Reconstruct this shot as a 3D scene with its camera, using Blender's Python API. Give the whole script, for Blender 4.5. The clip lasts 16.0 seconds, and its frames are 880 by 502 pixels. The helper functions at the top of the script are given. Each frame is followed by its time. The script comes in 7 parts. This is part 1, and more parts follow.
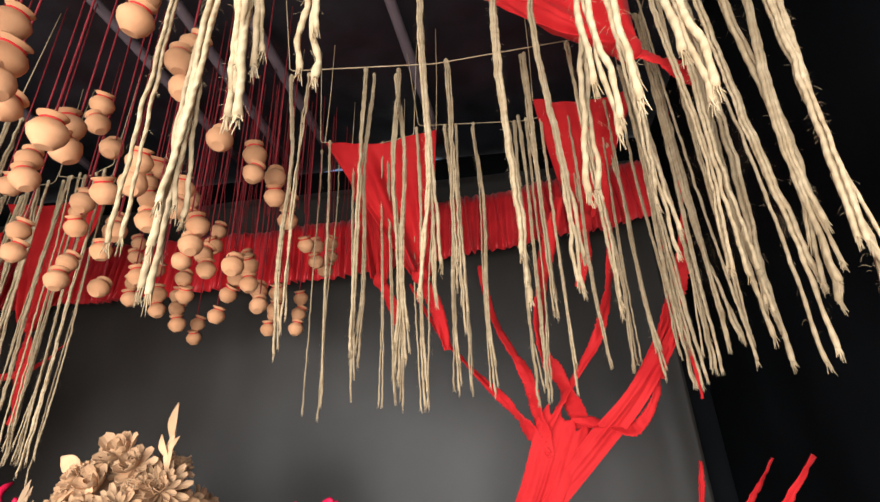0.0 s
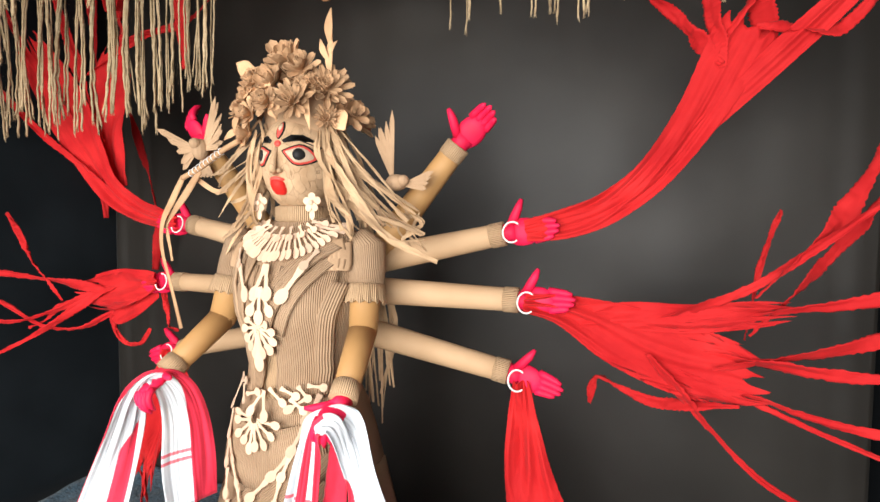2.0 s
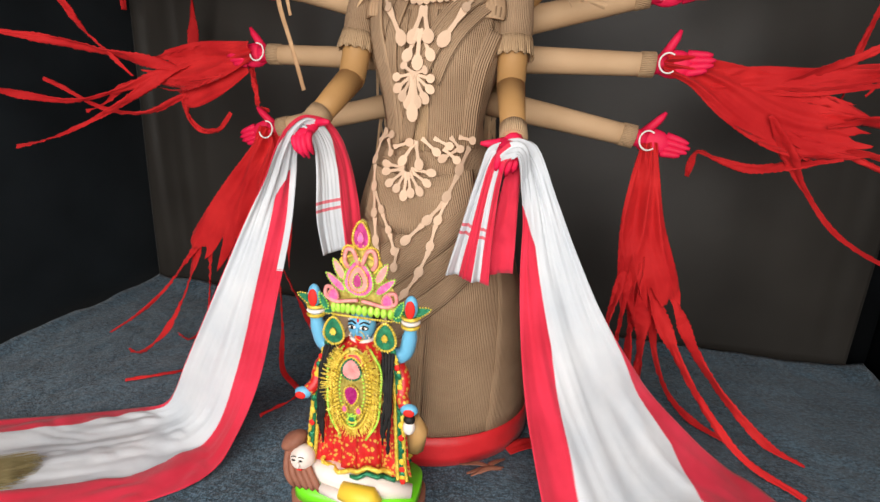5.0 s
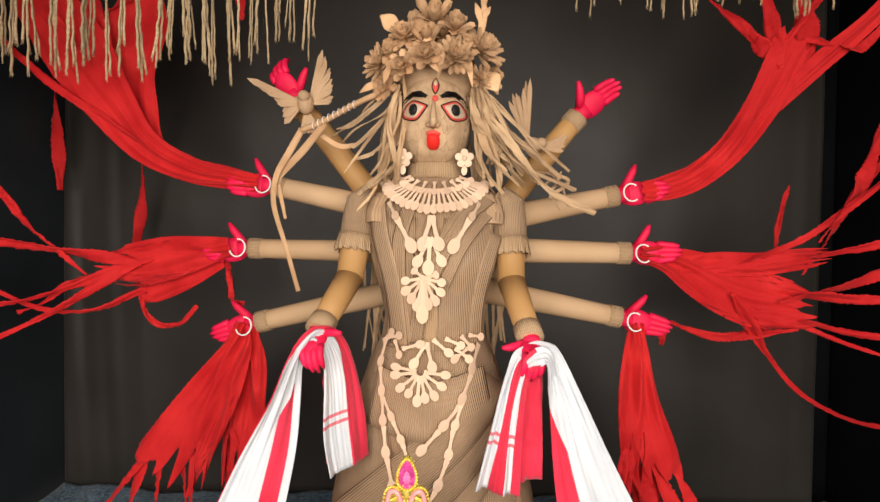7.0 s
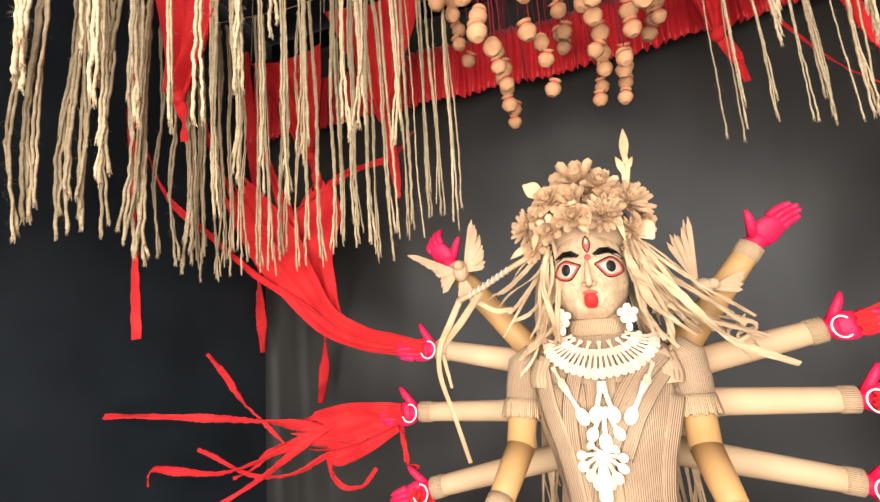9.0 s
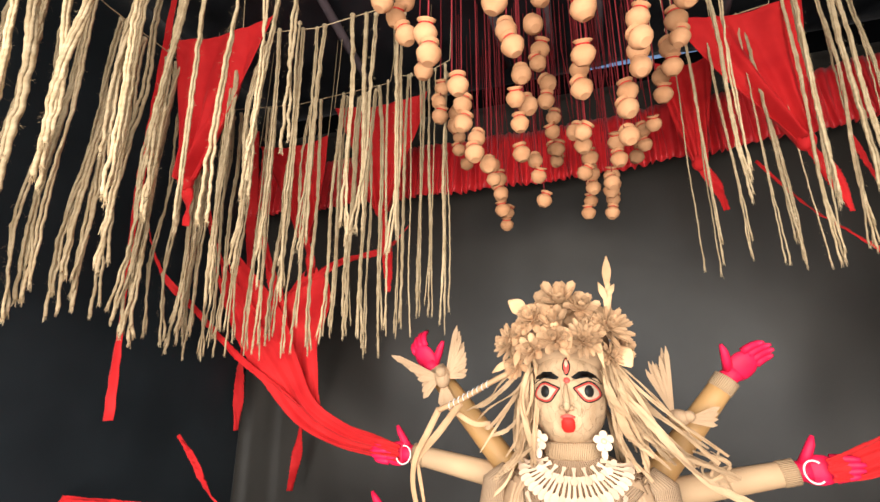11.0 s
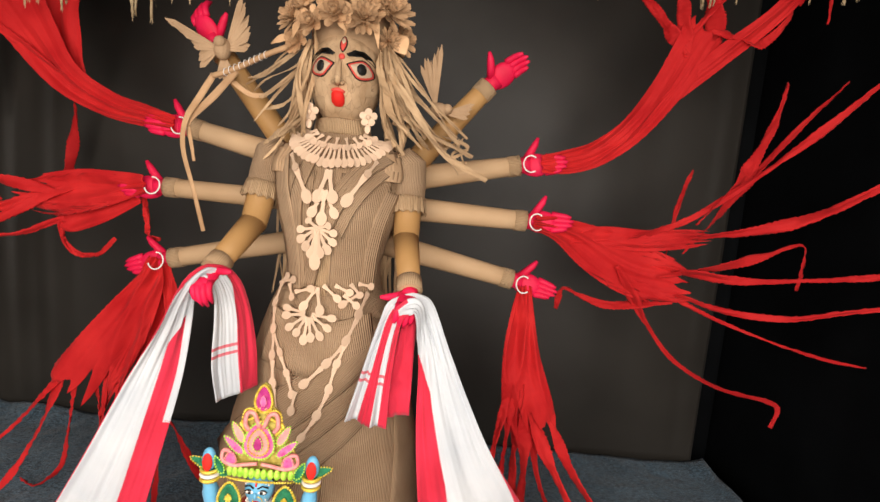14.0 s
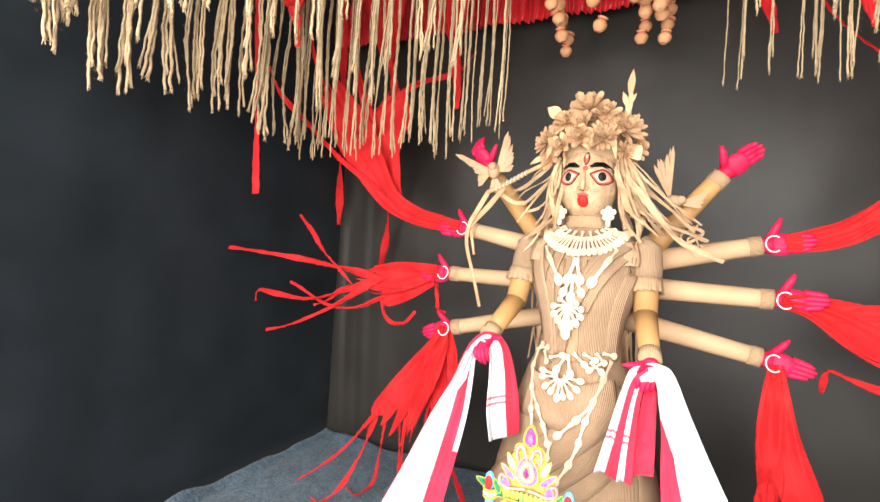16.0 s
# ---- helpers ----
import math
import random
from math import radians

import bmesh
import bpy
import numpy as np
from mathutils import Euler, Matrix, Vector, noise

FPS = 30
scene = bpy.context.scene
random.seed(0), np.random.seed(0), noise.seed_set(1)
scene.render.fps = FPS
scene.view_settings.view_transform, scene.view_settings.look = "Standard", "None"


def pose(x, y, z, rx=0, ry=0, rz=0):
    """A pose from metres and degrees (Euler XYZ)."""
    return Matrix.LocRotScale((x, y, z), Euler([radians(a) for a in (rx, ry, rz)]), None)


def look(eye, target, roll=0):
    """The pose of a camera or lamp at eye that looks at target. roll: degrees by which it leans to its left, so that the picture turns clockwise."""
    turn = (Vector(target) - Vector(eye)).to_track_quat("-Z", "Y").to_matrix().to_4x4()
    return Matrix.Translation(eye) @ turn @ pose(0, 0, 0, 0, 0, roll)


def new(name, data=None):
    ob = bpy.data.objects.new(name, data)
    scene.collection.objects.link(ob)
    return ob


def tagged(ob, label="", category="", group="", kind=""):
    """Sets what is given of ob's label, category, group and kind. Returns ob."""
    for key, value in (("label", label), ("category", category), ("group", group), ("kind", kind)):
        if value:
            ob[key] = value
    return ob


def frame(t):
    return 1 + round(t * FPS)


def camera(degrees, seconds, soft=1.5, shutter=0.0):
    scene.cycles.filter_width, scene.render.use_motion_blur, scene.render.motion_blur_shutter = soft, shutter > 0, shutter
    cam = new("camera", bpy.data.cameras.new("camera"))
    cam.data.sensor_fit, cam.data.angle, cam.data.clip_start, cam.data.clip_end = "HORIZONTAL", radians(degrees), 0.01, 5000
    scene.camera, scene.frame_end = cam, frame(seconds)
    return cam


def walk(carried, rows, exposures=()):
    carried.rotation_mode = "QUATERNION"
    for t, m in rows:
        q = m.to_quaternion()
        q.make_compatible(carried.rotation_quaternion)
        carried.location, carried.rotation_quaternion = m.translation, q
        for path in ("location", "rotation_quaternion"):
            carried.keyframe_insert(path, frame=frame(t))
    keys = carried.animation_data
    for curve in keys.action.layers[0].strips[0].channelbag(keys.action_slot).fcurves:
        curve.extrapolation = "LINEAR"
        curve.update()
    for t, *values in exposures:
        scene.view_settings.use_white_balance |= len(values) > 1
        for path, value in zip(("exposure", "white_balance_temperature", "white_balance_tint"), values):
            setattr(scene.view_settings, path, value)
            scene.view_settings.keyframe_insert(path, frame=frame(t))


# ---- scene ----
cam = camera(82.9, 16.0, soft=1.5)
METRES, EYE, TILT, LEAN, TURN = 2.7, 1.66, 24.0, 2.4, 7.5
ROWS = [
    (0.0, 0.0, 0.0, 0.0, 0.0, 0.0, -0.0),
    (0.5, -0.0101, 0.0056, -0.0355, 4.01, -6.77, 1.32),
    (1.0, -0.0211, 0.0024, -0.068, 6.95, -12.83, 2.05),
    (1.5, -0.0312, -0.0062, -0.0976, 9.36, -19.28, 2.02),
    (2.0, -0.0426, -0.0201, -0.1381, 11.39, -26.74, 1.76),
    (2.5, -0.0512, -0.0431, -0.1868, 13.04, -34.33, 1.95),
    (3.0, -0.0517, -0.0707, -0.222, 14.52, -40.5, 2.92),
    (5.5, -0.269, -0.135, -0.2349, 2.93, -38.71, -4.42),
    (6.0, -0.2947, -0.1163, -0.2259, -0.35, -34.15, -5.44),
    (6.5, -0.3133, -0.1012, -0.2036, -2.92, -29.4, -5.78),
    (7.0, -0.3289, -0.0881, -0.186, -4.45, -24.88, -5.56),
    (7.5, -0.3341, -0.0794, -0.1716, -4.35, -20.97, -4.4),
    (8.0, -0.3346, -0.0707, -0.152, -1.43, -18.11, -1.51),
    (8.5, -0.3349, -0.0664, -0.1348, 3.74, -15.8, 2.49),
    (9.0, -0.3362, -0.0656, -0.1203, 9.65, -14.0, 6.14),
    (11.5, -0.318, -0.0709, -0.0657, 7.85, -6.57, -1.51),
    (12.0, -0.3047, -0.0721, -0.0713, 1.39, -10.43, -5.94),
    (12.5, -0.2944, -0.0775, -0.0926, -2.57, -16.69, -8.54),
    (13.0, -0.2801, -0.087, -0.1263, -5.11, -23.17, -10.54),
    (13.5, -0.2599, -0.0974, -0.152, -5.91, -28.58, -11.82),
    (14.0, -0.2465, -0.1261, -0.1596, -4.29, -29.77, -10.62),
    (14.5, -0.2518, -0.1671, -0.1425, -1.38, -28.5, -8.81),
    (15.0, -0.2559, -0.2193, -0.1202, 2.34, -26.27, -7.53),
    (15.5, -0.255, -0.2401, -0.1075, 8.54, -24.2, -4.12),
    (16.0, -0.2547, -0.2348, -0.1016, 19.17, -22.92, 1.62),
]
EXPOSURES = [(0.0, 0.12, 6300, 10), (0.5, 0.12, 6350, 10), (1.0, 0.45, 6600, 9), (1.5, 0.48, 6600, 9), (2.0, 0.0, 6500, 9), (2.5, -0.35, 6600, 10), (3.0, -0.68, 6650, 11), (5.5, -0.78, 6850, 11), (7.0, -0.58, 7200, 13), (8.0, -0.32, 7000, 12), (9.0, 0.38, 6500, 9), (11.5, 0.25, 6700, 9), (12.0, 0.42, 6500, 10), (12.5, -0.12, 6750, 12), (13.5, -0.7, 7200, 13), (14.5, -0.63, 7200, 13), (15.0, -0.5, 7100, 13), (15.5, -0.35, 6800, 11), (16.0, 0.42, 6600, 10)]
walk(cam, [(t, pose(0.945, -1.316, EYE, TILT, LEAN, TURN) @ pose(METRES * x, METRES * y, METRES * z, 90 + pitch, roll, yaw)) for t, x, y, z, yaw, pitch, roll in ROWS], EXPOSURES)


# ---- world and light ----
world = bpy.data.worlds.new("sky")
scene.world = world
world.use_nodes = True
wn, wl = world.node_tree.nodes, world.node_tree.links
sky = wn.new("ShaderNodeTexSky")
sky.sky_type, sky.sun_disc = "NISHITA", False
sky.sun_elevation, sky.sun_rotation = radians(55), radians(170)
wn["Background"].inputs["Strength"].default_value = 0.15
wl.new(sky.outputs["Color"], wn["Background"].inputs["Color"])

sun = new("sun", bpy.data.lights.new("sun", "SUN"))
sun.data.energy, sun.data.angle, sun.data.color = 0.6, radians(14), (1.0, 0.96, 0.9)
sun.matrix_world = look((0.5, -6.0, 8.0), (0.0, 0.0, 0.0))

# daylight that enters by the open front of the tent
daylight = new("front_daylight", bpy.data.lights.new("front_daylight", "AREA"))
daylight.data.shape, daylight.data.size, daylight.data.size_y = "RECTANGLE", 3.3, 1.8
daylight.data.energy, daylight.data.color = 205.0, (1.0, 0.97, 0.93)
daylight.matrix_world = look((0.05, -2.7, 1.25), (-0.08, 0.3, 0.50))


# ---- materials ----
def nodes_of(name, rough=0.8, metal=0.0, spec=0.4):
    m = bpy.data.materials.new(name)
    m.use_nodes = True
    n, l = m.node_tree.nodes, m.node_tree.links
    b = n["Principled BSDF"]
    b.inputs["Roughness"].default_value = rough
    b.inputs["Metallic"].default_value = metal
    b.inputs["Specular IOR Level"].default_value = spec
    return m, n, l, b


def ramp(n, l, src, stops):
    r = n.new("ShaderNodeValToRGB")
    while len(r.color_ramp.elements) < len(stops):
        r.color_ramp.elements.new(0.5)
    for e, (p, c) in zip(r.color_ramp.elements, stops):
        e.position, e.color = p, (*c, 1)
    l.new(src, r.inputs["Fac"])
    return r.outputs["Color"]


def noise_tex(n, l, scale, detail=4, coord="Object", stretch=None):
    tc = n.new("ShaderNodeTexCoord")
    t = n.new("ShaderNodeTexNoise")
    t.inputs["Scale"].default_value, t.inputs["Detail"].default_value = scale, detail
    src = tc.outputs[coord]
    if stretch:
        mp = n.new("ShaderNodeMapping")
        mp.inputs["Scale"].default_value = stretch
        l.new(src, mp.inputs["Vector"])
        src = mp.outputs["Vector"]
    l.new(src, t.inputs["Vector"])
    return t.outputs["Fac"]


def bump_to(n, l, b, height, strength=0.3, dist=0.002):
    bp = n.new("ShaderNodeBump")
    bp.inputs["Strength"].default_value, bp.inputs["Distance"].default_value = strength, dist
    l.new(height, bp.inputs["Height"])
    l.new(bp.outputs["Normal"], b.inputs["Normal"])


def mixed(n, l, fac, a, c):
    m = n.new("ShaderNodeMix")
    m.data_type = "RGBA"
    for sock, v in ((m.inputs[0], fac), (m.inputs[6], a), (m.inputs[7], c)):
        if isinstance(v, tuple):
            sock.default_value = (*v, 1)
        elif isinstance(v, float):
            sock.default_value = v
        else:
            l.new(v, sock)
    return m.outputs[2]


def mathn(n, l, op, a, c=0.0, d=0.0):
    m = n.new("ShaderNodeMath")
    m.operation = op
    for sock, v in zip(m.inputs, (a, c, d)):
        if isinstance(v, (int, float)):
            sock.default_value = v
        else:
            l.new(v, sock)
    return m.outputs[0]


def mottled(name, dark, light, scale=12.0, rough=0.8, fine=180.0, bump=0.2, spec=0.3, stretch=None, metal=0.0, vary=0.0, island=0.0):
    """A surface of two mixed tones, with a fine grain in relief."""
    m, n, l, b = nodes_of(name, rough, metal, spec)
    f = noise_tex(n, l, scale, 5, stretch=stretch)
    col = ramp(n, l, f, [(0.3, dark), (0.7, light)])
    if vary:
        oi = n.new("ShaderNodeObjectInfo")
        k = mathn(n, l, "MULTIPLY_ADD", oi.outputs["Random"], vary, 1 - vary / 2)
        hs = n.new("ShaderNodeHueSaturation")
        l.new(k, hs.inputs["Value"])
        l.new(col, hs.inputs["Color"])
        col = hs.outputs["Color"]
    if island:
        ge = n.new("ShaderNodeNewGeometry")
        hs = n.new("ShaderNodeHueSaturation")
        l.new(mathn(n, l, "MULTIPLY_ADD", ge.outputs["Random Per Island"], island, 1 - island * 0.6), hs.inputs["Value"])
        l.new(col, hs.inputs["Color"])
        col = hs.outputs["Color"]
    l.new(col, b.inputs["Base Color"])
    bump_to(n, l, b, noise_tex(n, l, fine, 3, stretch=stretch), bump)
    return m


def cloth(name, dark, light, weave=900.0, rough=0.75, spec=0.25, sheen=0.3, wrinkle=9.0, thin=0.0, vary=0.0):
    """Woven cloth: thread relief, soft wrinkles and a little sheen."""
    m, n, l, b = nodes_of(name, rough, 0.0, spec)
    f = noise_tex(n, l, wrinkle, 4)
    col = ramp(n, l, f, [(0.3, dark), (0.7, light)])
    if vary:
        oi = n.new("ShaderNodeObjectInfo")
        k = mathn(n, l, "MULTIPLY_ADD", oi.outputs["Random"], vary, 1 - vary / 2)
        hs = n.new("ShaderNodeHueSaturation")
        l.new(k, hs.inputs["Value"])
        l.new(col, hs.inputs["Color"])
        col = hs.outputs["Color"]
    l.new(col, b.inputs["Base Color"])
    b.inputs["Sheen Weight"].default_value = sheen
    b.inputs["Sheen Roughness"].default_value = 0.4
    h = mathn(n, l, "ADD", mathn(n, l, "MULTIPLY", noise_tex(n, l, weave, 2), 0.25), mathn(n, l, "MULTIPLY", noise_tex(n, l, wrinkle * 4, 3), 1.0))
    bump_to(n, l, b, h, 0.35, 0.004)
    if thin:
        tr = n.new("ShaderNodeBsdfTranslucent")
        l.new(col, tr.inputs["Color"])
        mx = n.new("ShaderNodeMixShader")
        mx.inputs[0].default_value = thin
        out = n["Material Output"]
        l.new(b.outputs[0], mx.inputs[1])
        l.new(tr.outputs[0], mx.inputs[2])
        l.new(mx.outputs[0], out.inputs["Surface"])
    return m


def corrugated(name, dark, light, pitch=0.0052):
    """Single-face corrugated card: flutes that run along the second map axis, their hollows shaded in the colour, with
    scuffs.
    """
    m, n, l, b = nodes_of(name, 0.82, 0.0, 0.25)
    uv = n.new("ShaderNodeUVMap")
    sx = n.new("ShaderNodeSeparateXYZ")
    l.new(uv.outputs[0], sx.inputs[0])
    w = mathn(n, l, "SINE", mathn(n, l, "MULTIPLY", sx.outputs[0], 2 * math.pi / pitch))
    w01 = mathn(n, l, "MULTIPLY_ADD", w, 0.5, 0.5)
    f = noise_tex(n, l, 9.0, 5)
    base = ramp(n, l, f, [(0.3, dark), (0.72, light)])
    # shade in the hollows between flutes, put into the base colour
    shaded_groove = mixed(n, l, 0.30, base, tuple(c * 0.45 for c in dark))
    l.new(mixed(n, l, w01, shaded_groove, base), b.inputs["Base Color"])
    h = mathn(n, l, "ADD", w01, mathn(n, l, "MULTIPLY", noise_tex(n, l, 220.0, 3), 0.15))
    bump_to(n, l, b, h, 0.8, 0.0028)
    return m


def gamcha_cloth(name):
    """White cotton with a red border on both long edges, a saw-tooth seam and thin red lines across the ends."""
    m, n, l, b = nodes_of(name, 0.75, 0.0, 0.25)
    uv = n.new("ShaderNodeUVMap")
    sx = n.new("ShaderNodeSeparateXYZ")
    l.new(uv.outputs[0], sx.inputs[0])
    saw = mathn(n, l, "MULTIPLY", mathn(n, l, "PINGPONG", sx.outputs[0], 0.0028), 3.4)
    edge = mathn(n, l, "SUBTRACT", 0.5, mathn(n, l, "ABSOLUTE", mathn(n, l, "SUBTRACT", sx.outputs[1], 0.5)))
    is_red = mathn(n, l, "LESS_THAN", mathn(n, l, "ADD", edge, saw), 0.235)
    line = 0.0
    for at in (0.115, 0.135):
        hit = mathn(n, l, "LESS_THAN", mathn(n, l, "ABSOLUTE", mathn(n, l, "SUBTRACT", sx.outputs[0], at)), 0.004)
        line = mathn(n, l, "MAXIMUM", hit, line)
    line = mathn(n, l, "MULTIPLY", line, 0.8)
    white = ramp(n, l, noise_tex(n, l, 7.0, 4), [(0.3, (0.57, 0.605, 0.645)), (0.7, (0.69, 0.705, 0.725))])
    red = ramp(n, l, noise_tex(n, l, 8.0, 4), [(0.3, (0.60, 0.018, 0.045)), (0.7, (0.76, 0.032, 0.075))])
    col = mixed(n, l, mathn(n, l, "MAXIMUM", is_red, line), white, red)
    l.new(col, b.inputs["Base Color"])
    b.inputs["Sheen Weight"].default_value = 0.2
    h = mathn(n, l, "ADD", mathn(n, l, "MULTIPLY", noise_tex(n, l, 900.0, 2), 0.2), noise_tex(n, l, 30.0, 3))
    bump_to(n, l, b, h, 0.3, 0.004)
    tr = n.new("ShaderNodeBsdfTranslucent")
    l.new(col, tr.inputs["Color"])
    mx = n.new("ShaderNodeMixShader")
    mx.inputs[0].default_value = 0.15
    l.new(b.outputs[0], mx.inputs[1])
    l.new(tr.outputs[0], mx.inputs[2])
    l.new(mx.outputs[0], n["Material Output"].inputs["Surface"])
    return m


def felt(name, dark, light):
    """Matted felt cloth: speckled fibres over broad faded patches, with creases."""
    m, n, l, b = nodes_of(name, 0.97, 0.0, 0.1)
    broad = ramp(n, l, noise_tex(n, l, 4.5, 8), [(0.34, dark), (0.66, light)])
    speck = noise_tex(n, l, 190.0, 5)
    fleck = noise_tex(n, l, 55.0, 4, stretch=(1.0, 2.2, 1.0))
    col = mixed(n, l, ramp(n, l, speck, [(0.45, (0, 0, 0)), (0.62, (0.9, 0.9, 0.9))]), broad, tuple(1.9 * c for c in light))
    col = mixed(n, l, ramp(n, l, fleck, [(0.36, (0.75, 0.75, 0.75)), (0.54, (0, 0, 0))]), col, tuple(0.5 * c for c in dark))
    l.new(col, b.inputs["Base Color"])
    b.inputs["Sheen Weight"].default_value = 0.2
    h = mathn(n, l, "ADD", mathn(n, l, "MULTIPLY", speck, 0.5), mathn(n, l, "MULTIPLY", noise_tex(n, l, 12.0, 7), 2.2))
    bump_to(n, l, b, h, 1.0, 0.011)
    return m


def pasted_paper(name, dark, light):
    """Torn paper pieces pasted side by side: thin dark edges and a low step at each."""
    m, n, l, b = nodes_of(name, 0.85, 0.0, 0.25)
    tc = n.new("ShaderNodeTexCoord")
    mp = n.new("ShaderNodeMapping")
    mp.inputs["Scale"].default_value = (0.8, 0.5, 0.33)
    mp.inputs["Rotation"].default_value = (0.0, 0.35, 0.0)
    wob = n.new("ShaderNodeTexNoise")
    wob.inputs["Scale"].default_value = 38.0
    l.new(tc.outputs["Object"], wob.inputs["Vector"])
    shift = n.new("ShaderNodeVectorMath")
    shift.operation = "MULTIPLY_ADD"
    shift.inputs[1].default_value = (0.022, 0.022, 0.022)
    l.new(wob.outputs["Color"], shift.inputs[0])
    l.new(tc.outputs["Object"], shift.inputs[2])
    l.new(shift.outputs[0], mp.inputs["Vector"])
    v = n.new("ShaderNodeTexVoronoi")
    v.feature = "DISTANCE_TO_EDGE"
    v.inputs["Scale"].default_value = 62.0
    l.new(mp.outputs["Vector"], v.inputs["Vector"])
    c = n.new("ShaderNodeTexVoronoi")
    c.inputs["Scale"].default_value = 62.0
    l.new(mp.outputs["Vector"], c.inputs["Vector"])
    base = ramp(n, l, noise_tex(n, l, 22.0, 5), [(0.3, dark), (0.7, light)])
    bw = n.new("ShaderNodeRGBToBW")
    l.new(c.outputs["Color"], bw.inputs["Color"])
    hs = n.new("ShaderNodeHueSaturation")
    l.new(mathn(n, l, "MULTIPLY_ADD", bw.outputs[0], 0.3, 0.82), hs.inputs["Value"])
    l.new(base, hs.inputs["Color"])
    edge = ramp(n, l, v.outputs["Distance"], [(0.0, (0, 0, 0)), (0.022, (1, 1, 1))])
    l.new(mixed(n, l, edge, tuple(0.78 * x for x in dark), hs.outputs["Color"]), b.inputs["Base Color"])
    bump_to(n, l, b, mathn(n, l, "ADD", edge, mathn(n, l, "MULTIPLY", bw.outputs[0], 0.8)), 0.6, 0.002)
    return m


def twisted_yarn(name, dark, light):
    """Jute cord: plies that wind round it with painted shade between them, pale and dark lengths, matt fibres."""
    m, n, l, b = nodes_of(name, 0.97, 0.0, 0.05)
    uv = n.new("ShaderNodeUVMap")
    sx = n.new("ShaderNodeSeparateXYZ")
    l.new(uv.outputs[0], sx.inputs[0])
    turn = mathn(n, l, "MULTIPLY_ADD", sx.outputs[0], 4 * math.pi, mathn(n, l, "MULTIPLY", sx.outputs[1], 2 * math.pi / 0.016))
    ply = mathn(n, l, "MULTIPLY_ADD", mathn(n, l, "SINE", turn), 0.5, 0.5)
    col = ramp(n, l, noise_tex(n, l, 26.0, 6), [(0.3, dark), (0.7, light)])
    for src, much in ((n.new("ShaderNodeObjectInfo").outputs["Random"], 0.36), (n.new("ShaderNodeNewGeometry").outputs["Random Per Island"], 0.28)):
        hs = n.new("ShaderNodeHueSaturation")
        l.new(mathn(n, l, "MULTIPLY_ADD", src, much, 1 - much * 0.55), hs.inputs["Value"])
        l.new(col, hs.inputs["Color"])
        col = hs.outputs["Color"]
    # colour darkened where plies meet, as shade in addition to the bump
    shaded_groove = mixed(n, l, 0.20, col, tuple(0.6 * c for c in dark))
    l.new(mixed(n, l, ramp(n, l, ply, [(0.0, (0, 0, 0)), (0.4, (1, 1, 1))]), shaded_groove, col), b.inputs["Base Color"])
    h = mathn(n, l, "ADD", ply, mathn(n, l, "MULTIPLY", noise_tex(n, l, 520.0, 3), 0.7))
    bump_to(n, l, b, h, 0.6, 0.0011)
    return m


RED = cloth("red_voile", (0.63, 0.014, 0.018), (0.80, 0.032, 0.033), thin=0.36, sheen=0.06)
RED_SATIN = cloth("red_satin", (0.60, 0.014, 0.020), (0.78, 0.030, 0.036), rough=0.42, spec=0.5, sheen=0.1, thin=0.1)
BACK = cloth("charcoal_backdrop", (0.0205, 0.0178, 0.0150), (0.0330, 0.0292, 0.0250), rough=0.42, spec=0.32, sheen=0.05, wrinkle=2.5)
TARPAULIN = cloth("black_tarpaulin", (0.006, 0.0065, 0.008), (0.016, 0.017, 0.020), rough=0.36, spec=0.5, sheen=0.0, wrinkle=6.0)
BLACK = cloth("black_cloth", (0.0018, 0.0021, 0.0025), (0.0042, 0.005, 0.0058), rough=0.7, spec=0.05, sheen=0.0, wrinkle=3.0)
FLOORCLOTH = felt("slate_floor_felt", (0.017, 0.036, 0.052), (0.062, 0.104, 0.138))
SLATE_BLACK = cloth("slate_black_cloth", (0.0074, 0.0104, 0.0128), (0.0145, 0.0190, 0.0226), rough=0.6, spec=0.12, sheen=0.1, wrinkle=3.0)
CARD = mottled("kraft_card", (0.325, 0.203, 0.115), (0.470, 0.308, 0.185), 10, 0.85, 160, 0.25)
CARD_PALE = mottled("pale_kraft_card", (0.400, 0.227, 0.116), (0.600, 0.373, 0.209), 14, 0.85, 160, 0.25, vary=0.25, island=0.45)
PAPER = mottled("kraft_paper_strip", (0.300, 0.184, 0.098), (0.540, 0.364, 0.214), 11, 0.85, 200, 0.3, vary=0.45, island=0.2)
TUBE = mottled("brown_paper_tube", (0.370, 0.194, 0.067), (0.460, 0.255, 0.098), 6, 0.6, 120, 0.12, 0.35)
TUBE_PALE = mottled("pale_paper_tube", (0.440, 0.279, 0.153), (0.530, 0.350, 0.205), 5, 0.7, 120, 0.12)
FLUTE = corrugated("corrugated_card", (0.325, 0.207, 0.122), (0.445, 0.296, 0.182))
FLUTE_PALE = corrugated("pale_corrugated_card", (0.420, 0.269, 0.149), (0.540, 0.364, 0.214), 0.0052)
FACE = pasted_paper("pasted_paper_face", (0.400, 0.255, 0.144), (0.560, 0.383, 0.233))
GLOVE = mottled("red_glove_cloth", (0.62, 0.006, 0.045), (0.76, 0.012, 0.075), 14, 0.6, 500, 0.2)
SPOON = mottled("birch_wood_spoon", (0.58, 0.39, 0.265), (0.72, 0.52, 0.37), 6, 0.6, 60, 0.1, stretch=(1, 1, 6), vary=0.25)
JUTE = twisted_yarn("jute_yarn", (0.365, 0.258, 0.145), (0.555, 0.425, 0.268))
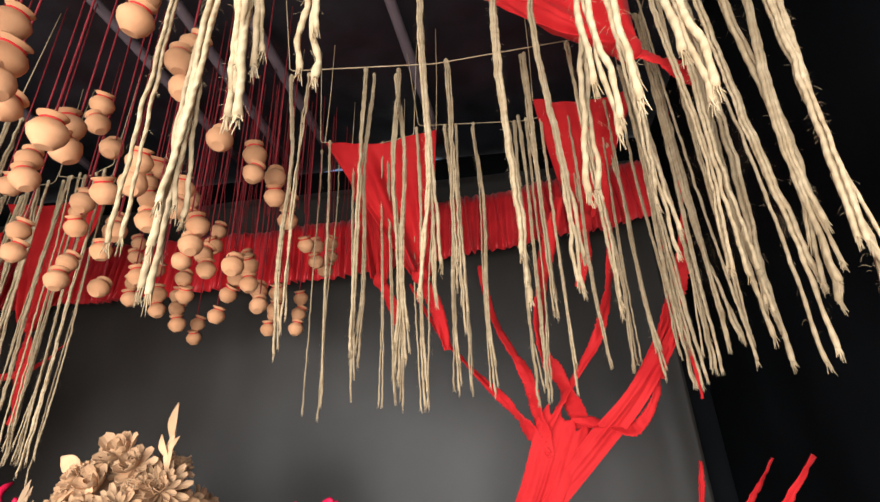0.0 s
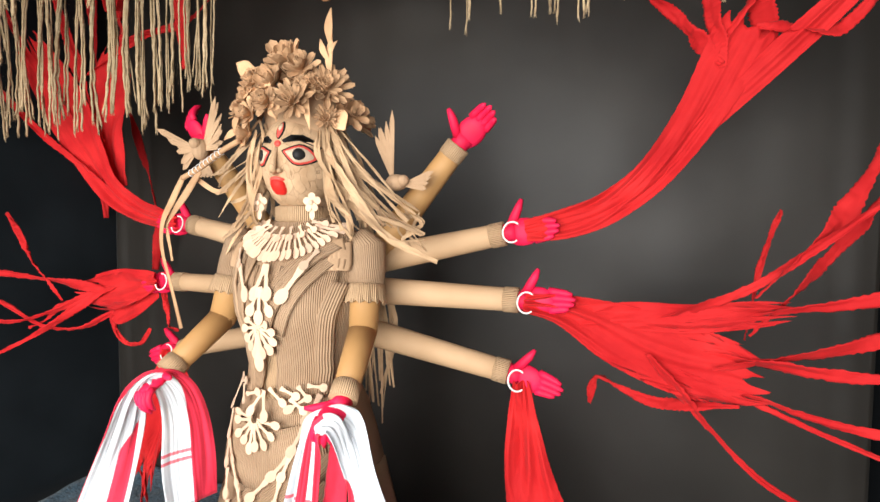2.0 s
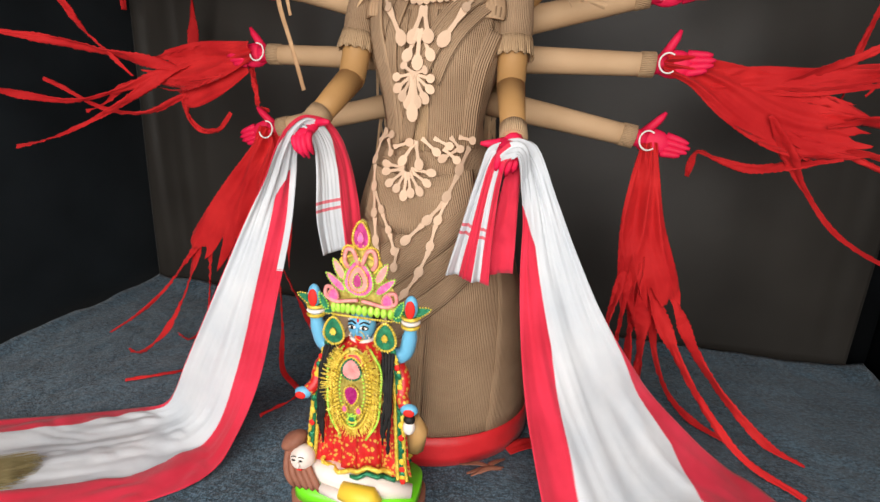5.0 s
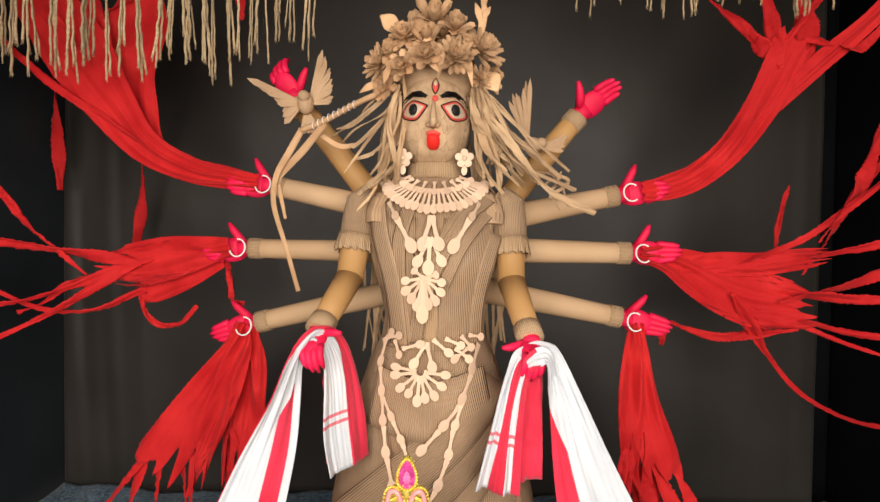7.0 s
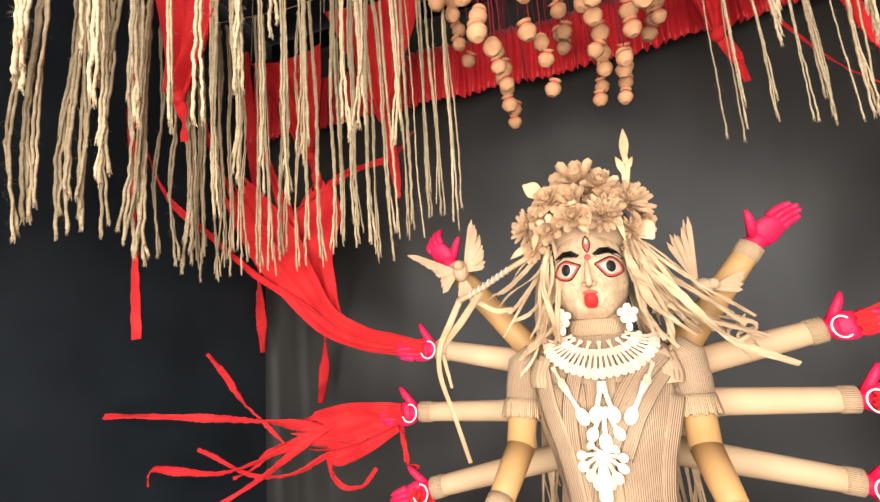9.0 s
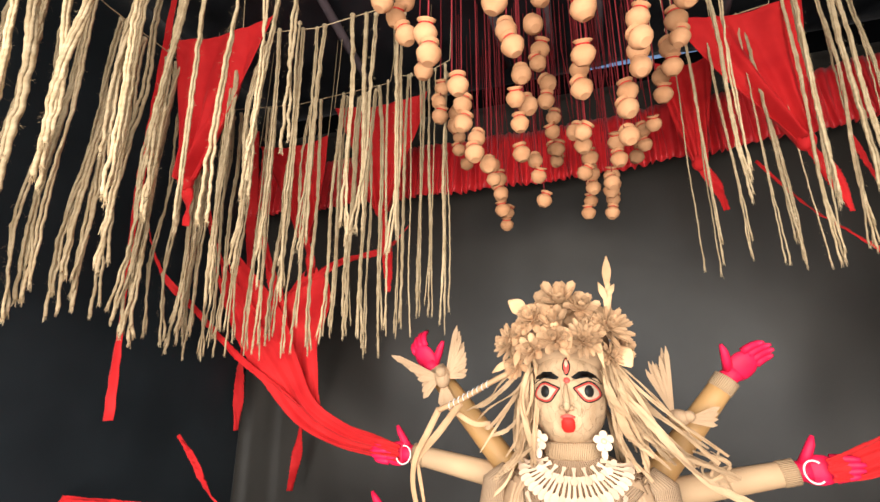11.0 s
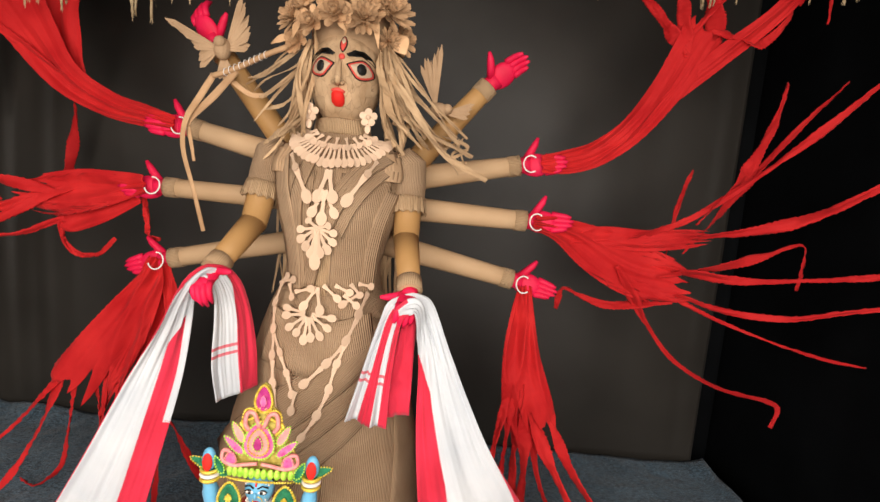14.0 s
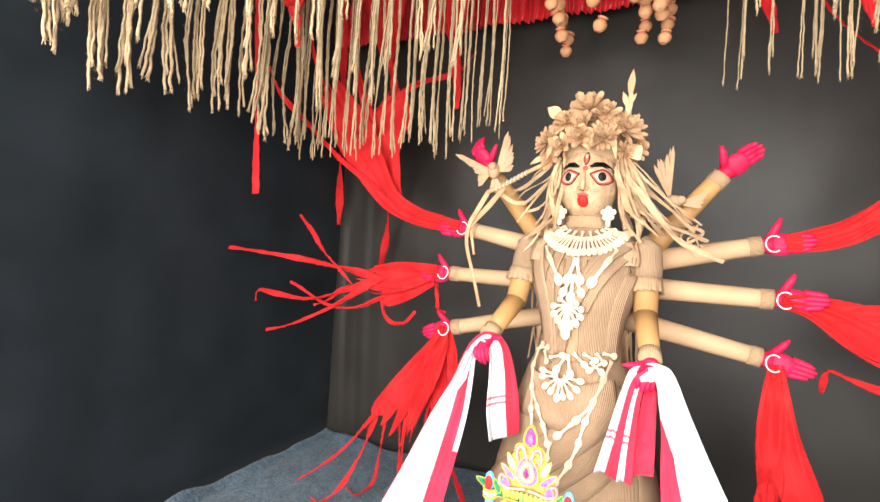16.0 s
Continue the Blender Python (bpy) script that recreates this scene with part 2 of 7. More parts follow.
CLAY = mottled("terracotta_clay", (0.46, 0.215, 0.10), (0.62, 0.32, 0.165), 14, 0.85, 130, 0.25, 0.2, vary=0.25)
THREAD = mottled("dark_red_thread", (0.16, 0.012, 0.016), (0.26, 0.02, 0.025), 30, 0.8)
RED_TIE = mottled("red_tie_thread", (0.5, 0.02, 0.02), (0.6, 0.03, 0.03), 30, 0.8)
POLE = mottled("grey_bamboo_pole", (0.10, 0.075, 0.085), (0.17, 0.13, 0.14), 5, 0.7, 60, 0.2, stretch=(1, 1, 0.2))
INK = mottled("black_paint", (0.008, 0.008, 0.008), (0.014, 0.013, 0.012), 20, 0.6)
EYEWHITE = mottled("cream_paint", (0.52, 0.39, 0.27), (0.6, 0.46, 0.33), 20, 0.7)
CORAL = mottled("coral_red_paint", (0.62, 0.06, 0.045), (0.72, 0.09, 0.07), 20, 0.6)
TONGUE = mottled("bright_red_felt", (0.66, 0.016, 0.012), (0.74, 0.026, 0.018), 20, 0.7)
WHITE_RING = mottled("white_shell_ring", (0.70, 0.66, 0.62), (0.80, 0.76, 0.72), 20, 0.4)
GAMCHA = gamcha_cloth("white_cotton_red_border")
GROUND = mottled("packed_earth", (0.16, 0.12, 0.085), (0.26, 0.205, 0.15), 1.5, 0.95, 40, 0.4)


# ---- mesh helpers ----
def link(name, bm, mats, parent=None, label="", smooth=True):
    me = bpy.data.meshes.new(name)
    bmesh.ops.recalc_face_normals(bm, faces=bm.faces[:])
    bm.to_mesh(me)
    bm.free()
    for m in (mats if isinstance(mats, (list, tuple)) else [mats]):
        me.materials.append(m)
    if smooth:
        me.polygons.foreach_set("use_smooth", [True] * len(me.polygons))
    ob = new(name, me)
    if parent:
        ob.parent = parent
    if label:
        ob["label"] = label
    return ob


def part(name, bm, material, parent, label="", smooth=True):
    return link(name, bm, material, parent, label, smooth)


def thing(name, label, category, group="", kind="", at=(0, 0, 0)):
    e = new(name)
    e.empty_display_size = 0.05
    e.location = at
    return tagged(e, label, category, group, kind)


def spline(ctrl, n):
    """n samples of a Catmull-Rom curve through the control rows."""
    p = np.array(ctrl, float)
    p = np.vstack([2 * p[0] - p[1], p, 2 * p[-1] - p[-2]])
    seg = len(p) - 3
    out = []
    for t in np.linspace(0, seg, n):
        i = min(int(t), seg - 1)
        u = t - i
        a, b, c, d = p[i:i + 4]
        out.append(0.5 * (2 * b + (c - a) * u + (2 * a - 5 * b + 4 * c - d) * u * u + (3 * b - a - 3 * c + d) * u ** 3))
    return np.array(out)


def sheet(bm, grid, thick=0.0015, mat=0, uv=None, mats=None):
    """A cloth or card sheet with thickness from a grid of points. uv: a grid of map points."""
    g = np.array(grid, float)
    r, c = g.shape[:2]
    du = np.gradient(g, axis=0)
    dv = np.gradient(g, axis=1)
    nrm = np.cross(du, dv)
    nrm /= np.linalg.norm(nrm, axis=2, keepdims=True) + 1e-9
    top = [[bm.verts.new(g[i, j] + nrm[i, j] * thick / 2) for j in range(c)] for i in range(r)]
    bot = [[bm.verts.new(g[i, j] - nrm[i, j] * thick / 2) for j in range(c)] for i in range(r)]
    lay = bm.loops.layers.uv.verify()

    def face(vs, ids, m):
        f = bm.faces.new(vs)
        f.material_index = m
        if uv is not None:
            for lp, (a, b) in zip(f.loops, ids):
                lp[lay].uv = uv[a][b]
    for i in range(r - 1):
        for j in range(c - 1):
            ids = [(i, j), (i, j + 1), (i + 1, j + 1), (i + 1, j)]
            m = mats[j] if mats else mat
            face([top[a][b] for a, b in ids], ids, m)
            face([bot[a][b] for a, b in reversed(ids)], ids[::-1], m)
    rim = [(0, j) for j in range(c)] + [(i, c - 1) for i in range(1, r)] + [(r - 1, j) for j in range(c - 2, -1, -1)] + [(i, 0) for i in range(r - 2, 0, -1)]
    for k, a in enumerate(rim):
        b = rim[(k + 1) % len(rim)]
        face([top[a[0]][a[1]], top[b[0]][b[1]], bot[b[0]][b[1]], bot[a[0]][a[1]]], [a, b, b, a], mat if not mats else mats[min(a[1], c - 2)])


def tube(bm, pts, radii, sides=8, mat=0, cap=True, uvscale=None):
    """A swept round tube; radii one number or one a point."""
    p = np.array(pts, float)
    n = len(p)
    rad = np.full(n, radii) if np.isscalar(radii) else np.array(radii, float)
    tan = np.gradient(p, axis=0)
    tan /= np.linalg.norm(tan, axis=1, keepdims=True) + 1e-12
    ref = np.array((0, 0, 1.0)) if abs(tan[0][2]) < 0.9 else np.array((1.0, 0, 0))
    rings = []
    side = np.cross(tan[0], ref)
    lay = bm.loops.layers.uv.verify()
    for i in range(n):
        side = side - tan[i] * side.dot(tan[i])
        side /= np.linalg.norm(side) + 1e-12
        up = np.cross(side, tan[i])
        rings.append([bm.verts.new(p[i] + rad[i] * (side * math.cos(2 * math.pi * k / sides) + up * math.sin(2 * math.pi * k / sides))) for k in range(sides)])
    for i in range(n - 1):
        for k in range(sides):
            q = (k + 1) % sides
            f = bm.faces.new((rings[i][k], rings[i][q], rings[i + 1][q], rings[i + 1][k]))
            f.material_index = mat
            if uvscale:
                w = 2 * math.pi * rad[i] / sides
                for lp, (a, b) in zip(f.loops, ((k, i), (k + 1, i), (k + 1, i + 1), (k, i + 1))):
                    lp[lay].uv = (a * w, b * 0.01)
    if cap:
        for ring in (rings[0][::-1], rings[-1]):
            f = bm.faces.new(ring)
            f.material_index = mat


def ball(bm, at, size, mat=0, seg=10, rings=7, turn=None):
    m = Matrix.Translation(at) @ (turn or Matrix()) @ Matrix.Diagonal((*size, 1))
    before = set(bm.faces)
    bmesh.ops.create_uvsphere(bm, u_segments=seg, v_segments=rings, radius=1.0, matrix=m)
    for f in bm.faces:
        if f not in before:
            f.material_index = mat


def lathe(bm, prof, at=(0, 0, 0), seg=14, mat=0):
    """A turned shape from (radius, height) rows."""
    rings = [[bm.verts.new((at[0] + r * math.cos(2 * math.pi * k / seg), at[1] + r * math.sin(2 * math.pi * k / seg), at[2] + z)) for k in range(seg)] for r, z in prof]
    for a, b in zip(rings, rings[1:]):
        for k in range(seg):
            f = bm.faces.new((a[k], a[(k + 1) % seg], b[(k + 1) % seg], b[k]))
            f.material_index = mat
    for ring in (rings[0][::-1], rings[-1]):
        f = bm.faces.new(ring)
        f.material_index = mat


def slab(bm, lo, hi, mat=0):
    vs = [bm.verts.new((x, y, z)) for x in (lo[0], hi[0]) for y in (lo[1], hi[1]) for z in (lo[2], hi[2])]
    for q in ((0, 1, 3, 2), (4, 6, 7, 5), (0, 4, 5, 1), (2, 3, 7, 6), (0, 2, 6, 4), (1, 5, 7, 3)):
        f = bm.faces.new([vs[i] for i in q])
        f.material_index = mat


def plate(bm, outline, to_world, thick, mat=0):
    """A flat piece of card or wood: a 2D outline, raised by its thickness, laid into the world."""
    a = [bm.verts.new(to_world @ Vector((x, y, thick / 2))) for x, y in outline]
    b = [bm.verts.new(to_world @ Vector((x, y, -thick / 2))) for x, y in outline]
    fs = [bm.faces.new(a), bm.faces.new(b[::-1])]
    for i in range(len(a)):
        j = (i + 1) % len(a)
        fs.append(bm.faces.new((a[j], a[i], b[i], b[j])))
    for f in fs:
        f.material_index = mat


def band(bm, ctrl, n=24, across=4, facing=(0, -1, 0), pleats=0.0, count=3.0, mat=0, thick=0.0016, seed=0.0, fray=0.0, twist=0.0, ragged=0.0, torn=0.0, crinkle=0.0):
    """A ribbon along control rows (x, y, z, width); pleats: depth of its lengthwise folds; ragged: how far its end is torn back in points; crinkle: depth of its cross wrinkles; torn: how unevenly its width runs."""
    dense = 4 * n
    s = spline(ctrl, dense)
    tan = np.gradient(s[:, :3], axis=0)
    tan /= np.linalg.norm(tan, axis=1, keepdims=True) + 1e-9
    fc = np.array(facing, float)
    g = np.zeros((n, across + 1, 3))
    for j in range(across + 1):
        v = j / across - 0.5
        tooth = (v * 4.3 + seed * 1.7) % 1.0
        cut = 1 - ragged * (abs(2 * tooth - 1) ** 0.8 * (0.75 + 0.25 * math.sin(v * 7 + seed * 3)) + 0.15 * math.sin(v * 31 + seed))
        for i in range(n):
            q = i / (n - 1) * cut
            k = min(dense - 1, int(q * (dense - 1)))
            side = np.cross(tan[k], fc)
            side /= np.linalg.norm(side) + 1e-9
            nrm = np.cross(side, tan[k])
            if twist:
                a = twist * math.sin(q * 7.0 + seed * 3)
                side, nrm = side * math.cos(a) + nrm * math.sin(a), nrm * math.cos(a) - side * math.sin(a)
            if torn:
                side = side * (1 + torn * (0.6 * math.sin(q * 9 + seed * 2.3) + 1.1 * noise.noise((q * 8, seed, 1.0)))) * (1 - 0.3 * max(0.0, q - 0.8) / 0.2)
            w = s[k, 3] * (1 + 0.9 * fray * noise.noise((i * 1.3, seed, float(j > across / 2) * 7)) + fray * math.sin(i * 2.7 + seed + (j > across / 2) * 2.0))
            n1 = noise.noise((v * count * 1.5 + seed * 7.3 + 0.5 * math.sin(q * 4 + seed), q * 2.4, seed))
            n2 = noise.noise((v * count * 2.3 + seed * 3.1, q * 2.2, seed + 5))
            n3 = noise.noise((v * count * 4.2 + seed * 1.7 + 0.3 * math.sin(q * 9), q * 1.7, seed + 11))
            d = pleats * (2.0 * (0.5 - 2 * math.sqrt(n1 * n1 + 0.002)) + 0.5 * n2 + 0.30 * (0.4 - 2 * math.sqrt(n3 * n3 + 0.001))) * (0.35 + 0.65 * min(1, 4 * (0.5 - abs(v)) + 0.3))
            if crinkle:
                d += crinkle * (noise.noise((q * 34, v * 2 + seed, seed)) + 0.6 * noise.noise((q * 90, v * 3, seed + 2)))
            g[i, j] = s[k, :3] + side * v * w + nrm * d
    sheet(bm, g, thick, mat)


def rnd(a, b):
    return random.uniform(a, b)


# ---- the tent ----
XL, XR, YB, ZT, YF = -1.68, 1.76, 0.72, 3.12, -2.9


def wavy_wall(name, p0, p1, z0, z1, nu, nv, amp, mat, folds, label, seed, curl=0.0):
    bm = bmesh.new()
    a, b = np.array(p0, float), np.array(p1, float)
    d = (b - a) / np.linalg.norm(b - a)
    nrm = np.array((-d[1], d[0]))
    g = np.zeros((nv, nu, 3))
    for i in range(nv):
        for j in range(nu):
            u, v = j / (nu - 1), i / (nv - 1)
            k = amp * (noise.noise((u * folds + seed, v * 0.9, seed)) + 0.35 * noise.noise((u * folds * 3, v * 2.5, seed + 4)))
            if curl:
                edge = max(0.0, 1 - u / 0.13)
                k += 0.9 * curl * edge * noise.noise((u * 55 + 0.6 * math.sin(v * 4), v * 1.6 + 3, 2.0)) + 0.12 * curl * max(0.0, (u - 0.94) / 0.06) * math.sin(u * 190 + v * 2)
                k += 0.5 * curl * noise.noise(((u + 0.45 * v) * 9, (v - 0.3 * u) * 2.2, 8.0))
            x, y = a + (b - a) * u + nrm * k
            g[i, j] = (x, y, z0 + (z1 - z0) * v)
    sheet(bm, g, 0.02, 0)
    return tagged(link(name, bm, mat), label, "wall", kind="structure")


wavy_wall("wall_back", (XL - 0.03, YB + 0.10), (XR + 0.03, YB + 0.10), -0.02, ZT, 60, 20, 0.012, BLACK, 9, "black cloth rear wall of the tent", 1.0)
backdrop = wavy_wall("backdrop", (-1.665, YB + 0.02), (1.635, YB + 0.02), 0.0, 2.95, 260, 60, 0.008, BACK, 7, "charcoal grey cloth backdrop stretched smooth with faint sheen", 1.0, 0.012)
backdrop["category"] = "backdrop"
wavy_wall("wall_left", (XL, YF), (XL, YB + 0.13), -0.02, ZT, 60, 24, 0.018, SLATE_BLACK, 6, "slate black cloth side wall hung with soft folds", 2.0)
wavy_wall("wall_right", (XR, YB + 0.13), (XR, YF), -0.02, ZT, 60, 24, 0.018, BLACK, 6, "black cloth side wall hung with soft folds", 3.0)
bm = bmesh.new()
g = np.zeros((70, 70, 3))
for i in range(70):
    for j in range(70):
        x, y = XL - 0.1 + (XR - XL + 0.2) * j / 69, -1.9 + (YB + 0.14 + 1.9) * i / 69
        g[i, j] = (x, y, ZT + 0.03 + 0.05 * noise.noise((x * 1.3, y * 1.1, 4.0)) + 0.022 * (0.3 - abs(noise.noise((x * 5 + y, y * 4, 2.0)))))
sheet(bm, g, 0.006)
tagged(link("ceiling", bm, TARPAULIN), "creased black tarpaulin stretched over the tent's roof poles", "ceiling", kind="structure")

# stage floor under a rumpled slate cloth
bm = bmesh.new()
g = np.zeros((130, 160, 3))
for i in range(130):
    for j in range(160):
        x = XL + 0.02 + (1.665 - XL) * j / 159
        y = YB - (YB + 1.9) * i / 129
        z = 0.010 * noise.noise((x * 4, y * 4, 0)) + 0.006 * noise.noise((x * 11, y * 11, 3)) + 0.006 * (0.3 - abs(noise.noise((x * 5 + y * 2, y * 7 - x, 6))))
        back = max(0.0, 1 - (YB - y) / 0.10)
        rimx = max(0.0, 1 - (1.665 - x) / 0.07) + max(0.0, 1 - (x - XL - 0.02) / 0.06)
        z += 0.035 * back * (0.7 + noise.noise((x * 3, 1.0, 7))) + 0.045 * rimx * (0.6 + noise.noise((y * 5, 2.0, 9)))
        g[i, j] = (x, y, z - 0.006)
sheet(bm, g, 0.006)
floor = tagged(link("floor", bm, FLOORCLOTH), "rumpled dark slate blue cloth over the stage floor", "floor", kind="structure")
bm = bmesh.new()
slab(bm, (XL - 0.1, -1.9, -0.45), (XR + 0.1, YB + 0.1, -0.03))
tagged(link("stage", bm, BLACK, smooth=False), "low stage block faced with black cloth", "stage", kind="structure")
bm = bmesh.new()
slab(bm, (-400, -400, -0.65), (400, 400, -0.45))
tagged(link("ground", bm, GROUND, smooth=False), "packed brown earth before the stage", "ground", kind="structure")

# ---- the statue ----
# body outline: height, half width, half depth, centre in y
BODY = np.array([
    (0.000, 0.330, 0.290, -0.022), (0.070, 0.328, 0.284, -0.022), (0.250, 0.308, 0.258, -0.020), (0.450, 0.276, 0.225, -0.020),
    (0.600, 0.236, 0.195, -0.022), (0.720, 0.206, 0.180, -0.025), (0.800, 0.180, 0.166, -0.028), (0.870, 0.146, 0.145, -0.030), (0.930, 0.138, 0.135, -0.032),
    (1.000, 0.152, 0.142, -0.035), (1.080, 0.176, 0.160, -0.038), (1.150, 0.186, 0.158, -0.036), (1.220, 0.190, 0.135, -0.030),
    (1.265, 0.175, 0.110, -0.022), (1.295, 0.130, 0.088, -0.020), (1.318, 0.078, 0.068, -0.022), (1.340, 0.070, 0.064, -0.024), (1.380, 0.070, 0.064, -0.026)])


def body_at(z):
    return [float(np.interp(z, BODY[:, 0], BODY[:, k])) for k in (1, 2, 3)]


def on_body(x, z, lift=0.0):
    """The point of the body's front at x and z, raised by lift."""
    rx, ry, cy = body_at(z)
    s = max(-0.98, min(0.98, x / (rx + lift)))
    return Vector((x, cy - (ry + lift) * math.sqrt(1 - s * s), z))


def body_patch(bm, lo, hi, a0, a1, b0, b1, lift, mat, slope=0.0, nz=14, na=12):
    """A card panel wrapped on the body: heights lo to hi, angles a0..a1 at the foot and b0..b1 at the head (0 is the front)."""
    g, uv = np.zeros((nz, na, 3)), [[None] * na for _ in range(nz)]
    for i in range(nz):
        v = i / (nz - 1)
        for j in range(na):
            u = j / (na - 1)
            a = radians((a0 + (a1 - a0) * u) * (1 - v) + (b0 + (b1 - b0) * u) * v)
            z = lo + (hi - lo) * v + slope * (u - 0.5)
            rx, ry, cy = body_at(z)
            g[i, j] = ((rx + lift) * math.sin(a), cy - (ry + lift) * math.cos(a), z)
            uv[i][j] = (a * 0.5 * (rx + ry) - slope * 1.2 * v, z)
    sheet(bm, g, 0.004, mat, uv)


def sash(bm, ctrl, width, lift, mat, n=26, across=5, along=False):
    """A card band laid on the body along (x, z) control rows."""
    s = spline(ctrl, n)
    t = np.gradient(s, axis=0)
    t /= np.linalg.norm(t, axis=1, keepdims=True)
    g, uv = np.zeros((n, across + 1, 3)), [[None] * (across + 1) for _ in range(n)]
    run = 0.0
    for i in range(n):
        if i:
            run += float(np.linalg.norm(s[i] - s[i - 1]))
        for j in range(across + 1):
            v = (j / across - 0.5) * width
            x, z = s[i, 0] - t[i, 1] * v, s[i, 1] + t[i, 0] * v
            g[i, j] = on_body(x, z, lift + 0.0010 * j)
            uv[i][j] = (v, run) if not along else (run, v)
    sheet(bm, g, 0.0065, mat, uv)


HC, HR = Vector((-0.005, -0.035, 1.475)), Vector((0.103, 0.118, 0.140))


def on_face(x, z, lift=0.0):
    """The point of the face's front at x and z from its middle."""
    q = 1 - (x / HR.x) ** 2 - (z / HR.z) ** 2
    return Vector((HC.x + x, HC.y - (HR.y + lift) * math.sqrt(max(q, 0.02)) - lift * 0.3, HC.z + z))


def face_paint(bm, outline, lift, mat):
    vs = [bm.verts.new(on_face(x, z, lift)) for x, z in outline]
    cx, cz = np.mean(outline, axis=0)
    mid = bm.verts.new(on_face(cx, cz, lift))
    back = [bm.verts.new(on_face(x, z, -0.004)) for x, z in outline]
    for i in range(len(vs)):
        j = (i + 1) % len(vs)
        for q in ((mid, vs[i], vs[j]), (vs[j], vs[i], back[i], back[j])):
            f = bm.faces.new(q)
            f.material_index = mat


def almond(cx, cz, w, h, tilt=0.0, n=20):
    out = []
    for k in range(n):
        a = 2 * math.pi * k / n
        x, z = w * math.cos(a), h * math.sin(a) * (1 - 0.45 * abs(math.cos(a)) ** 2)
        out.append((cx + x * math.cos(tilt) - z * math.sin(tilt), cz + x * math.sin(tilt) + z * math.cos(tilt)))
    return out


def eye_shape(sx, cx, cz, w, h, tilt, n=26):
    """An eye with a sharp inner corner and a rounder outer end."""
    out = []
    for k in range(n):
        a = 2 * math.pi * k / n
        c = math.cos(a)
        x, z = sx * w * c, h * math.sin(a) * (1 - 0.30 * c * c) * (1 - 0.62 * max(0.0, -c) ** 1.2)
        out.append((cx + x * math.cos(tilt) - z * math.sin(tilt), cz + x * math.sin(tilt) + z * math.cos(tilt)))
    return out if sx > 0 else out[::-1]


def glove(bm, m, mat, curl=0.15, spread=0.12, size=1.0):
    """A gloved hand shape: wrist at the origin, fingers along +x, thumb along +z, palm towards -y."""
    k = size
    ball(bm, m @ Vector((0.048 * k, 0, 0)), (0.050 * k, 0.017 * k, 0.037 * k), mat, 12, 8, m.to_quaternion().to_matrix().to_4x4())
    tube(bm, [m @ Vector((x * k, 0, 0)) for x in (-0.012, 0.01, 0.03)], [0.028 * k, 0.025 * k, 0.028 * k], 10, mat)
    for i, (z, ln) in enumerate(((0.026, 0.062), (0.009, 0.070), (-0.008, 0.066), (-0.024, 0.052))):
        pts = []
        for q in np.linspace(0, 1, 5):
            a = curl * q * 1.6
            pts.append(m @ Vector(((0.078 + ln * q * math.cos(a)) * k, -ln * q * math.sin(a) * k, (z + spread * z * 6 * q * 0.35) * k)))
        tube(bm, pts, [0.0105 * k, 0.0105 * k, 0.0098 * k, 0.009 * k, 0.004 * k], 8, mat)
    pts = [m @ Vector(v) * 1 for v in ((0.018 * k, -0.004 * k, 0.018 * k), (0.034 * k, -0.010 * k, 0.044 * k), (0.046 * k, -0.012 * k, 0.064 * k), (0.055 * k, -0.012 * k, 0.084 * k))]
    tube(bm, pts, [0.014 * k, 0.0125 * k, 0.011 * k, 0.005 * k], 8, mat)


def hand_pose(wrist, tip, thumb):
    """A pose with x from wrist to tip, z towards the thumb side and y across."""
    x = (Vector(tip) - Vector(wrist)).normalized()
    z = Vector(thumb)
    z = (z - x * z.dot(x)).normalized()
    y = z.cross(x)
    return Matrix.Translation(wrist) @ Matrix((x, y, z)).transposed().to_4x4()


MATS = [CARD, FLUTE, TUBE, TUBE_PALE, GLOVE, FACE, INK, EYEWHITE, CORAL, TONGUE, FLUTE_PALE, RED_SATIN]
bm = bmesh.new()
uvl = bm.loops.layers.uv.verify()
# the body, ringed
SEG = 64
zs = np.unique(np.concatenate([BODY[:, 0], np.linspace(0.0, 1.38, 60)]))
rings = []
for z in zs:
    rx, ry, cy = body_at(z)
    rings.append([bm.verts.new((rx * math.sin(2 * math.pi * k / SEG), cy - ry * math.cos(2 * math.pi * k / SEG), z + 0.006)) for k in range(SEG)])
for i in range(len(zs) - 1):
    for k in range(SEG):
        q = (k + 1) % SEG
        f = bm.faces.new((rings[i][k], rings[i][q], rings[i + 1][q], rings[i + 1][k]))
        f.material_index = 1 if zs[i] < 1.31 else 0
        r = 0.5 * sum(body_at(zs[i])[:2])
        for lp, (a, b) in zip(f.loops, ((k, i), (k + 1, i), (k + 1, i + 1), (k, i + 1))):
            lp[uvl].uv = (a * 2 * math.pi / SEG * r, zs[b])
bm.faces.new(rings[0][::-1])
bm.faces.new(rings[-1])
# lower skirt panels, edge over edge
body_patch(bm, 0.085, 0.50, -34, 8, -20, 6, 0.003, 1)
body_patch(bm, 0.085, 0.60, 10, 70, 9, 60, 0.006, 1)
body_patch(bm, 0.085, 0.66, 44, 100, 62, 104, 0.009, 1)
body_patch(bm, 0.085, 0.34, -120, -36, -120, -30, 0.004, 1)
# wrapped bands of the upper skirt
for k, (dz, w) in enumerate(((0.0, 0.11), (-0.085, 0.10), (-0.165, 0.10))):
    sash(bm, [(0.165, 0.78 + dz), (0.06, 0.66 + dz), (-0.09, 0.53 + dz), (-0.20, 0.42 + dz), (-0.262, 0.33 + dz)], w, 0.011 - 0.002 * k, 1)
